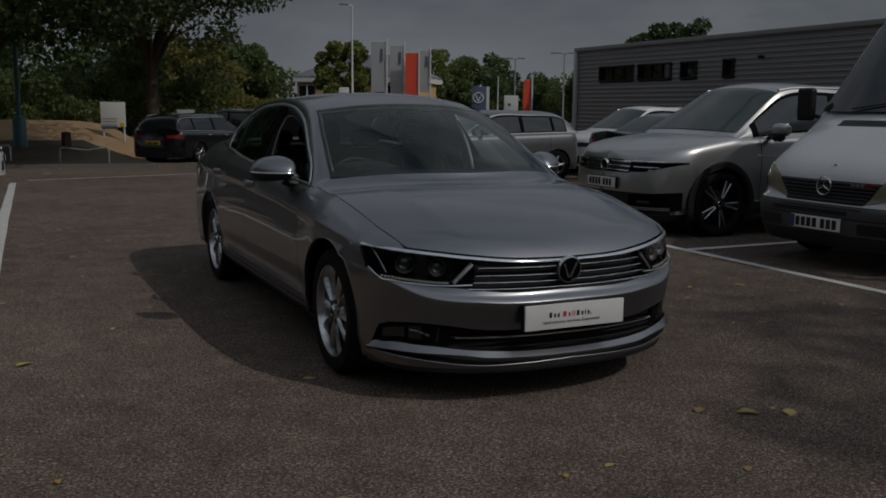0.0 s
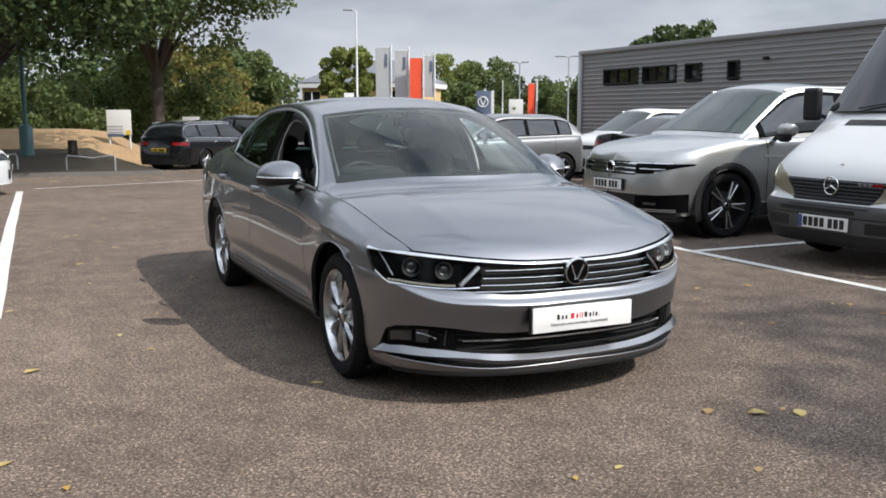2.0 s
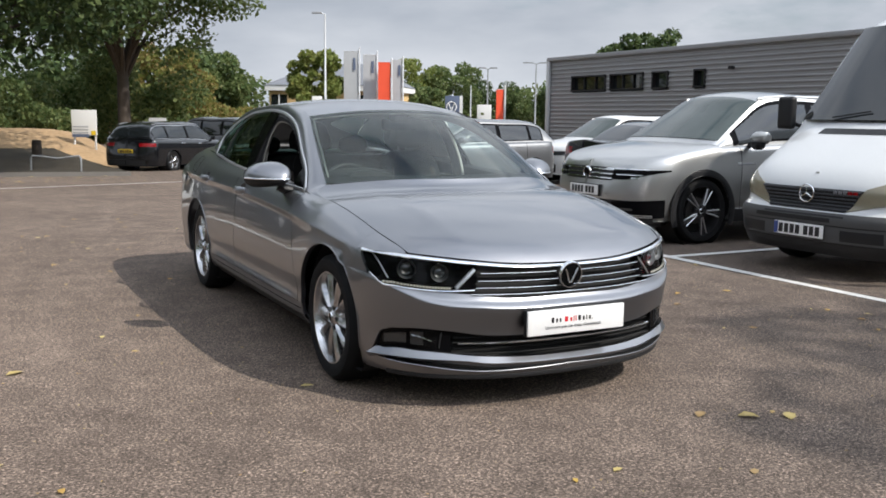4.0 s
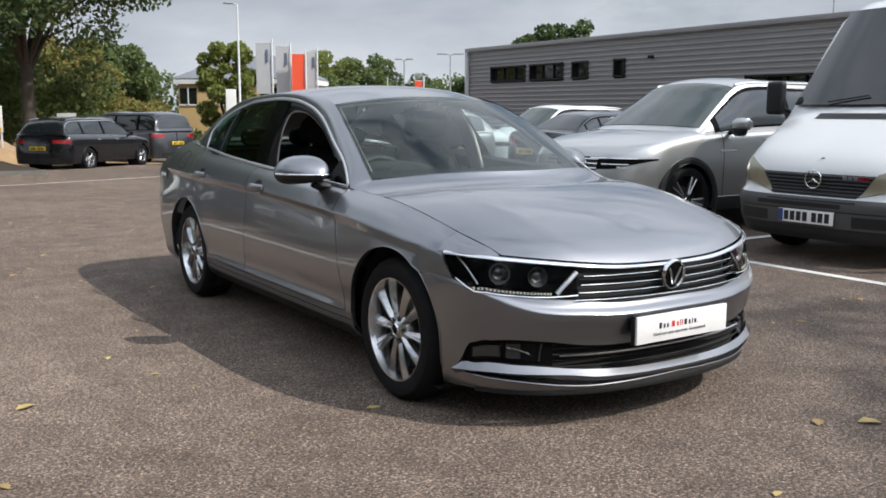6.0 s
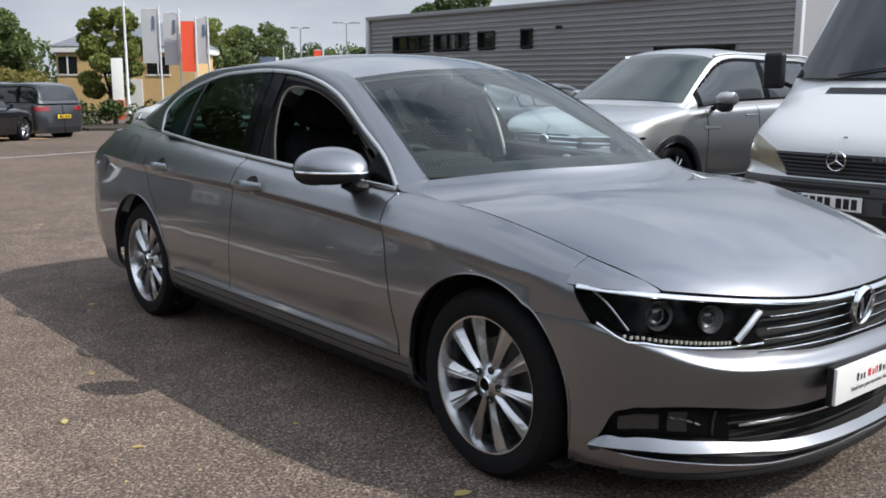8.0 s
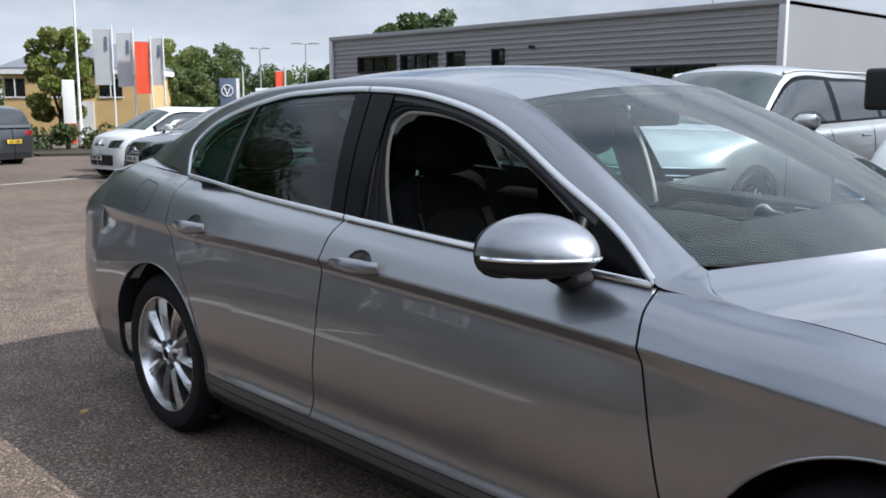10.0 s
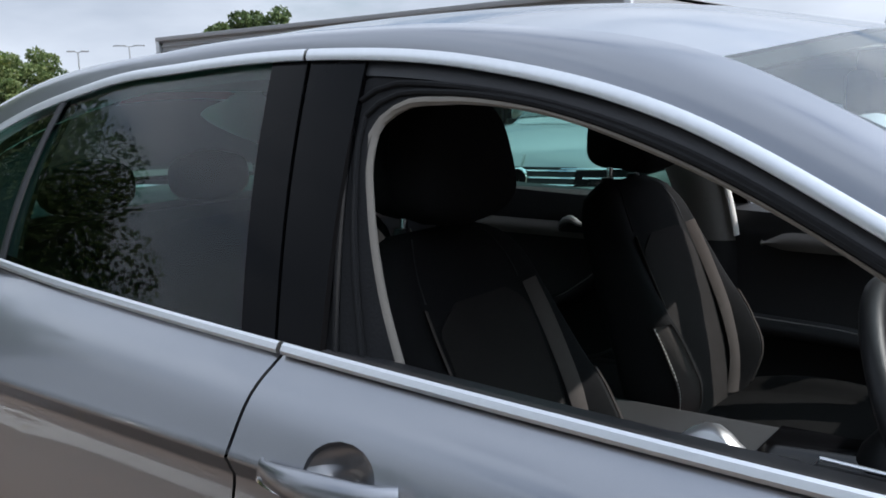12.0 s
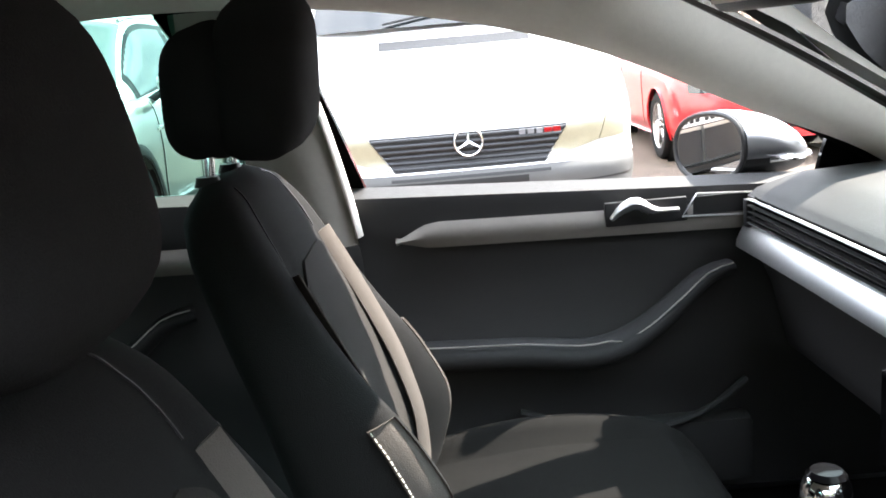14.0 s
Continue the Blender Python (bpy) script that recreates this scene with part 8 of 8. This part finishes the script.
def build_banner(x, y, zb, zt, width, material, label, turn):
    z0 = ground_z(x, y)
    b = thing("banner_flag", label, "banner", pose(x, y, z0, 0, 0, turn), "banner flags")
    part("pole", lathe([(0.06, 0.0), (0.055, zt - z0 + 0.25), (0.0, zt - z0 + 0.28)], 10), M_POLE, b)
    f = lambda u, v: Vector((-0.08 - width * u, 0.05 * math.sin(3 * v + 2 * u), lerp(zb, zt, v) - z0))
    cl = part("cloth", patch(f, 6, 12, 0.006), material, b)
    part("arm", tube([(0, 0, zt - z0 + 0.02), (-width - 0.08, 0, zt - z0 + 0.02)], 0.02, 6), M_POLE, b)
    for k in range(9):
        if material is M_GREYBANNER:
            part("print_bar", box((0.16, 0.01, 0.08), (-width * 0.35, -0.035, lerp(zt, zb, 0.14 + 0.028 * k) - z0), 0.0), M_SIGNBLUE, cl, smooth=False)
    return b


for x, y, zb, zt, w, mm, lab in ((20.9, 53.0, 2.4, 5.6, 0.95, M_GREYBANNER, "tall grey cloth banner on a white pole"), (22.0, 52.6, 2.3, 5.4, 0.85, M_GREYBANNER, "tall grey cloth banner on a white pole"), (22.6, 51.6, 1.9, 4.9, 0.80, M_REDBANNER, "tall red cloth banner on a white pole"), (23.6, 52.0, 2.4, 5.1, 0.70, M_GREYBANNER, "tall grey cloth banner on a white pole"), (24.4, 40.2, 1.0, 2.95, 0.40, M_REDBANNER, "tall red cloth banner on a white pole")):
    build_banner(x, y, zb, zt, w, mm, lab, -28)


def build_lamp_post(x, y, h, label, arms=1, material=None, r=0.06, head=0.5, turn=0.0):
    material = material or M_GALV
    z0 = ground_z(x, y)
    lp = thing("street_lamp", label, "lamp post", pose(x, y, z0, 0, 0, turn), "lamp posts")
    part("column", lathe([(r * 1.4, 0.0), (r * 1.3, 0.9), (r, 0.95), (r * 0.6, h)], 12), material, lp)
    for k in range(arms):
        sg = -1 if k == 0 else 1
        part("arm", tube([(0, 0, h - 0.02), (sg * head * 0.5, 0, h + 0.05)], r * 0.45, 6), material, lp)
        part("lantern", box((head, 0.18, 0.09), (sg * head * 0.8, 0, h + 0.06), 0.03), M_GALV, lp)
    return lp


build_lamp_post(15.3, 44.2, 7.45, "tall white lamp column with one lantern", 1, M_POLE, 0.07, 0.55, -25)
build_lamp_post(27.5, 47.5, 5.1, "slim lamp column with twin floodlights", 2, M_GALV, 0.06, 0.45, -30)
build_lamp_post(37.0, 56.5, 6.2, "grey lamp column with twin lanterns", 2, M_GALV, 0.07, 0.8, -35)
build_lamp_post(26.0, 47.0, 4.0, "slim white flag pole", 0, M_POLE, 0.05)
teal = thing("street_lamp", "teal-painted lamp post with a thick base", "lamp post", pose(-1.81, 26.5, 0.03), "lamp posts")
part("base", lathe([(0.20, 0.0), (0.195, 0.85), (0.16, 0.93), (0.10, 0.97)], 16), M_TEAL, teal)
part("column", lathe([(0.070, 0.9), (0.055, 5.9), (0.0, 5.92)], 14), M_TEAL, teal)
part("lantern", box((0.7, 0.24, 0.12), (0.3, 0, 5.95), 0.05), M_GALV, teal)


def build_sign(x, y, w, zb, zt, label, material, turn, legs=True):
    z0 = ground_z(x, y)
    s = thing("sign_board", label, "sign", pose(x, y, z0, 0, 0, turn), "signs")
    pn = part("panel", box((w, 0.05, zt - zb), (0, 0, (zb + zt) / 2 - z0), 0.008), material, s)
    if legs:
        for sg in (-1, 1):
            part("leg", tube([(sg * w * 0.42, 0.04, 0.0), (sg * w * 0.42, 0.04, zt - z0 - 0.05)], 0.035, 6), M_POLE, s)
    return s, pn


s, pn = build_sign(1.15, 29.0, 0.82, 0.60, 1.45, "white sign board on two legs with faded print", M_WHITEBOARD, -22)
for k in range(3):
    part("print_bar", box((0.5, 0.01, 0.05), (-0.12, -0.03, 1.12 + 0.10 * k), 0.0), M_GREYBANNER, pn, smooth=False)
part("print_block", box((0.14, 0.01, 0.14), (0.30, -0.03, 1.12), 0.0), M_PLATE_Y, pn, smooth=False)
part("print_band", box((0.55, 0.01, 0.10), (-0.12, -0.03, 1.02), 0.0), M_SIGNBLUE, pn, smooth=False)
build_sign(4.2, 32.6, 0.66, 0.72, 1.20, "small grey sign board beside the tree", M_GREYBANNER, -22)
s, pn = build_sign(21.3, 40.6, 0.80, -0.55, 2.55, "slate-blue totem sign with a round pale mark", M_SIGNBLUE, -32, False)
part("side_panel", box((0.16, 0.07, 3.1), (0.48, 0.0, 1.6), 0.0), M_WHITEBOARD, pn, smooth=False)
part("round_mark", tube([(0.27 * math.cos(a) - 0.04, -0.045, 2.55 + 0.27 * math.sin(a)) for a in [2 * math.pi * i / 24 for i in range(24)]], 0.03, 6, closed=True), M_WHITEBOARD, pn)
for sg in (-1, 1):
    part("mark_bar", tube([(-0.04 + sg * 0.15, -0.045, 2.72), (-0.04, -0.045, 2.35)], 0.028, 6), M_WHITEBOARD, pn)
s, pn = build_sign(23.2, 40.4, 0.78, 1.0, 2.10, "white sign board with a small green mark", M_WHITEBOARD, -32)
part("print_block", box((0.16, 0.01, 0.14), (-0.10, -0.03, 2.20), 0.0), M_LEAF, pn, smooth=False)
s, pn = build_sign(15.1, 45.0, 0.56, -0.6, 2.46, "slim white and red totem sign", M_WHITEBOARD, -25, False)
part("red_base", box((0.54, 0.06, 0.95), (0, -0.01, 0.48), 0.0), M_REDBANNER, pn, smooth=False)

bol = solid("bollard", lathe([(0.10, 0.0), (0.10, 0.85), (0.12, 0.88), (0.12, 0.98), (0.0, 1.04)], 16), M_BOLLARD, "black post bollard at the edge of the grass", "bollard", m=pose(11.8, 36.8, -0.6))


# --- verge, bank, kerbs, knee rails ---
def verge_z(x, y):
    """The verge rises from the kerb to the foot of the bank."""
    rise = 0.55 * max(0.0, min(1.0, (y - 21.2) / 7.7)) ** 1.3 * max(0.0, min(1.0, (1.4 - x) / 1.2))
    return ground_z(x, y) + 0.10 + rise


def bank():
    def f(u, v):
        x, y = lerp(-22, 6.0, u), lerp(26.5, 41.0, v)
        step = max(0.0, min(1.0, (y - 26.8) / 2.0))
        h = (0.62 * step * step * (3 - 2 * step) + 0.62 * math.exp(-(((y - 31.2) / 1.8) ** 2))) * (1 / (1 + math.exp((x - 2.2) / 0.6)))
        h += 0.06 * noise.noise(Vector((x * 0.5, y * 0.5, 0)))
        edge = min(1, 6 * u, 6 * (1 - u), 9 * v, 6 * (1 - v))
        return Vector((x, y, ground_z(x, y) + 0.02 + h * edge))
    solid("grass_bank", patch(f, 44, 40), M_MULCH, "dry sandy bank of bare grass under the trees", "bank", kind="structure")


def verge(x0, x1, y0, y1, slope=0.0, rise=False):
    def f(u, v):
        x = lerp(x0, x1, u)
        y = lerp(y0, y1, v) + slope * lerp(0, x1 - x0, u)
        z = verge_z(x, y) if rise else ground_z(x, y) + 0.10
        return Vector((x, y, z + 0.03 * noise.noise(Vector((x, y, 3)))))
    solid("verge", patch(f, 40, 14, 0.10), M_GRASS, "grass verge strewn with dry leaves, coloured dark as if shaded", "grass", kind="structure")


bank()
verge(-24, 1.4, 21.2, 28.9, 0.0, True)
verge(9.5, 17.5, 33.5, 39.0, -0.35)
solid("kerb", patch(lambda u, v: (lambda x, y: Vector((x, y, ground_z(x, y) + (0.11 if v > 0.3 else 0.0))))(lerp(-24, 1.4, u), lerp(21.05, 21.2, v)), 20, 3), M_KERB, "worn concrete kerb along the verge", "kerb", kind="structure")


def knee_rail(x, y, length, turn):
    r = thing("knee_rail", "low bent galvanised hoop rail on the verge", "rail", pose(x, y, verge_z(x, y) - 0.02, 0, 0, turn), "knee rails")
    pts = [(0, 0, 0), (0.0, 0, 0.34), (0.04, 0, 0.40), (length * 0.3, 0, 0.37), (length * 0.55, 0, 0.33), (length * 0.8, 0, 0.38), (length - 0.04, 0, 0.40), (length, 0, 0.34), (length, 0, 0)]
    part("hoop", tube(pts, 0.026, 8), M_GALV, r)


knee_rail(-0.95, 22.0, 1.25, -20)
knee_rail(-3.4, 22.9, 1.35, -20)
knee_rail(-5.8, 23.8, 1.35, -20)
solid("timber_stump", lathe([(0.15, 0), (0.14, 0.4), (0.13, 0.52), (0.0, 0.54)], 14), M_BARK, "short timber post in the verge", "post", m=pose(-0.55, 25.9, verge_z(-0.55, 25.9) - 0.03))

# --- trees ---
build_tree(3.45, 35.8, 13.0, 5.7, 5.0, 38000, 0.20, M_LEAF, 3, trunk=0.27, clumps=44, label="broad park tree with a forked trunk and dense green crown")
build_tree(-3.0, 21.9, 10.0, 6.4, 3.4, 64000, 0.17, M_LEAFDARK, 5, trunk=0.26, clumps=72, label="dark leafy tree overhanging the verge")
build_tree(-9.0, 30.0, 10.0, 4.5, 2.0, 12000, 0.28, M_LEAF, 6, clumps=30)
for i, (x, y, h, sp, mm) in enumerate(((18.3, 54.6, 6.3, 2.15, M_LEAFLIGHT), (34.0, 74.0, 7.2, 3.4, M_LEAFLIGHT), (38.0, 72.5, 6.9, 3.2, M_LEAF), (48.5, 84.0, 5.8, 4.0, M_LEAFDARK), (53.0, 82.0, 5.2, 3.6, M_LEAF), (36.9, 44.6, 8.0, 2.9, M_LEAFDARK), (39.0, 44.0, 7.8, 2.9, M_LEAFDARK), (12.6, 60.5, 6.3, 3.0, M_LEAF), (8.6, 57.0, 6.0, 3.2, M_LEAFAUT), (29.5, 62.0, 4.6, 2.4, M_LEAF), (43.0, 62.0, 4.8, 2.2, M_LEAFDARK))):
    build_tree(x, y, h, sp, 0.9, 9000, 0.26, mm, 20 + i, trunk=0.18, clumps=22, label="rounded leafy tree in the distance")
build_shrubs("shrub_belt", "dense green shrubs and young trees behind the bank", [(-14 + 1.9 * k, 39.5 + 2.0 * math.sin(k * 1.7), 4.2 + 1.0 * math.sin(k * 2.3), 2.0) for k in range(11)], 40000, 0.20, M_LEAF, 51)
build_shrubs("shrub_belt", "yellowing autumn shrubs behind the parked cars", [(4.5 + 1.7 * k, 42.5 + 1.6 * math.sin(k * 2.1) + 0.9 * k, 3.3 + 0.9 * math.sin(k * 1.3), 1.9) for k in range(5)], 26000, 0.19, M_LEAFAUT, 52)
build_shrubs("shrub_belt", "bright green bushes at the foot of the bank", [(-3.4 + 1.5 * k, 34.0 + 0.5 * math.sin(k * 2.9), 2.6 + 0.5 * math.sin(k), 1.2) for k in range(4)], 15000, 0.14, M_LEAF, 53)
build_shrubs("shrub_belt", "tall green woodland edge in the distance", [(-30 + 5.2 * k, 54 + 3.0 * math.sin(k * 1.9) + 0.6 * k, 6.2 + 1.1 * math.sin(k * 2.7), 3.6) for k in range(9)], 20000, 0.42, M_LEAFDARK, 54)
build_shrubs("hedge", "low clipped hedge in front of the house", [(9.8 + 1.0 * k, 37.8 - 0.35 * k, 1.0, 0.75) for k in range(8)], 6000, 0.14, M_LEAFDARK, 55)
build_shrubs("shrub_belt", "distant trees along the skyline", [(20 + 6 * k, 104 - 2.2 * k, 5.2 + 0.8 * math.sin(k * 2.2), 4.4) for k in range(12)], 16000, 0.6, M_LEAF, 56)
# trees behind and beside the viewer, seen in the paintwork and by their shade
for i, (x, y, h, sp, lo) in enumerate(((9.9, -13.9, 13.6, 2.7, 8.6), (14.5, -15.5, 10.5, 4.2, 2.5), (3.0, -20.0, 10.0, 4.6, 1.6), (-4.5, -21.0, 10.0, 4.6, 1.5), (-12.0, -18.5, 10.5, 4.8, 1.5), (-18.0, -9.0, 10.0, 4.6, 1.4), (-19.5, -1.5, 9.0, 4.4, 1.2), (-19.0, 6.0, 9.5, 4.6, 1.4), (-20.5, 14.0, 9.0, 4.4, 1.2))):
    build_tree(x, y, h, sp, lo, 2200 if i == 0 else 7000, 0.30 if i == 0 else 0.34, M_LEAFDARK if i % 2 else M_LEAF, 70 + i, trunk=0.2, clumps=20 if i == 0 else 26)
build_shrubs("hedge", "dark hedge along the edge of the car park", [(-17.0, -12 + 2.4 * k, 1.9, 1.5) for k in range(13)] + [(-14 + 2.6 * k, -17.5, 1.9, 1.5) for k in range(11)], 16000, 0.24, M_LEAFDARK, 57)


# --- leaves and grit on the asphalt ---
def fallen():
    rng = np.random.default_rng(9)
    vs, fs = [], []
    spots = [(0.80, -1.43, 0.055), (-2.29, 0.76, 0.05), (0.445, -1.24, 0.045), (0.62, -1.36, 0.05), (0.15, -1.85, 0.03)]
    for _ in range(230):
        spots.append((rng.uniform(-4.5, 3.8), rng.uniform(-4.2, 9.0), rng.uniform(0.012, 0.040)))
    for _ in range(900):
        spots.append((rng.uniform(-4.5, 3.6), rng.uniform(-4.0, 6.0), rng.uniform(0.003, 0.009)))
    for _ in range(260):
        spots.append((rng.uniform(-12, 1.5), rng.uniform(17.5, 22.5), rng.uniform(0.02, 0.06)))
    for x, y, s in spots:
        if -1.0 < x < 1.0 and -0.9 < y < 3.9:
            continue
        a = rng.uniform(0, 6.28)
        c, d = math.cos(a), math.sin(a)
        z = ground_z(x, y) + 0.004
        i = len(vs)
        curl = s * rng.uniform(0.05, 0.35)
        for px, py, pz in ((-1, 0, 0.1), (-0.35, 0.55, 1), (0.45, 0.45, 0.7), (1, 0, 0.2), (0.4, -0.5, 0.9), (-0.4, -0.45, 0.6)):
            vs.append((x + s * (px * c - py * d), y + s * (px * d + py * c), z + curl * pz))
        fs.append((i, i + 1, i + 2, i + 3, i + 4, i + 5))
    me = bpy.data.meshes.new("fallen_leaves")
    me.from_pydata(vs, [], fs)
    me.materials.append(M_FALLEN)
    tagged(new("fallen_leaves", me), "scattered dry yellow and brown leaves on the asphalt", "leaves", kind="stuff")


fallen()
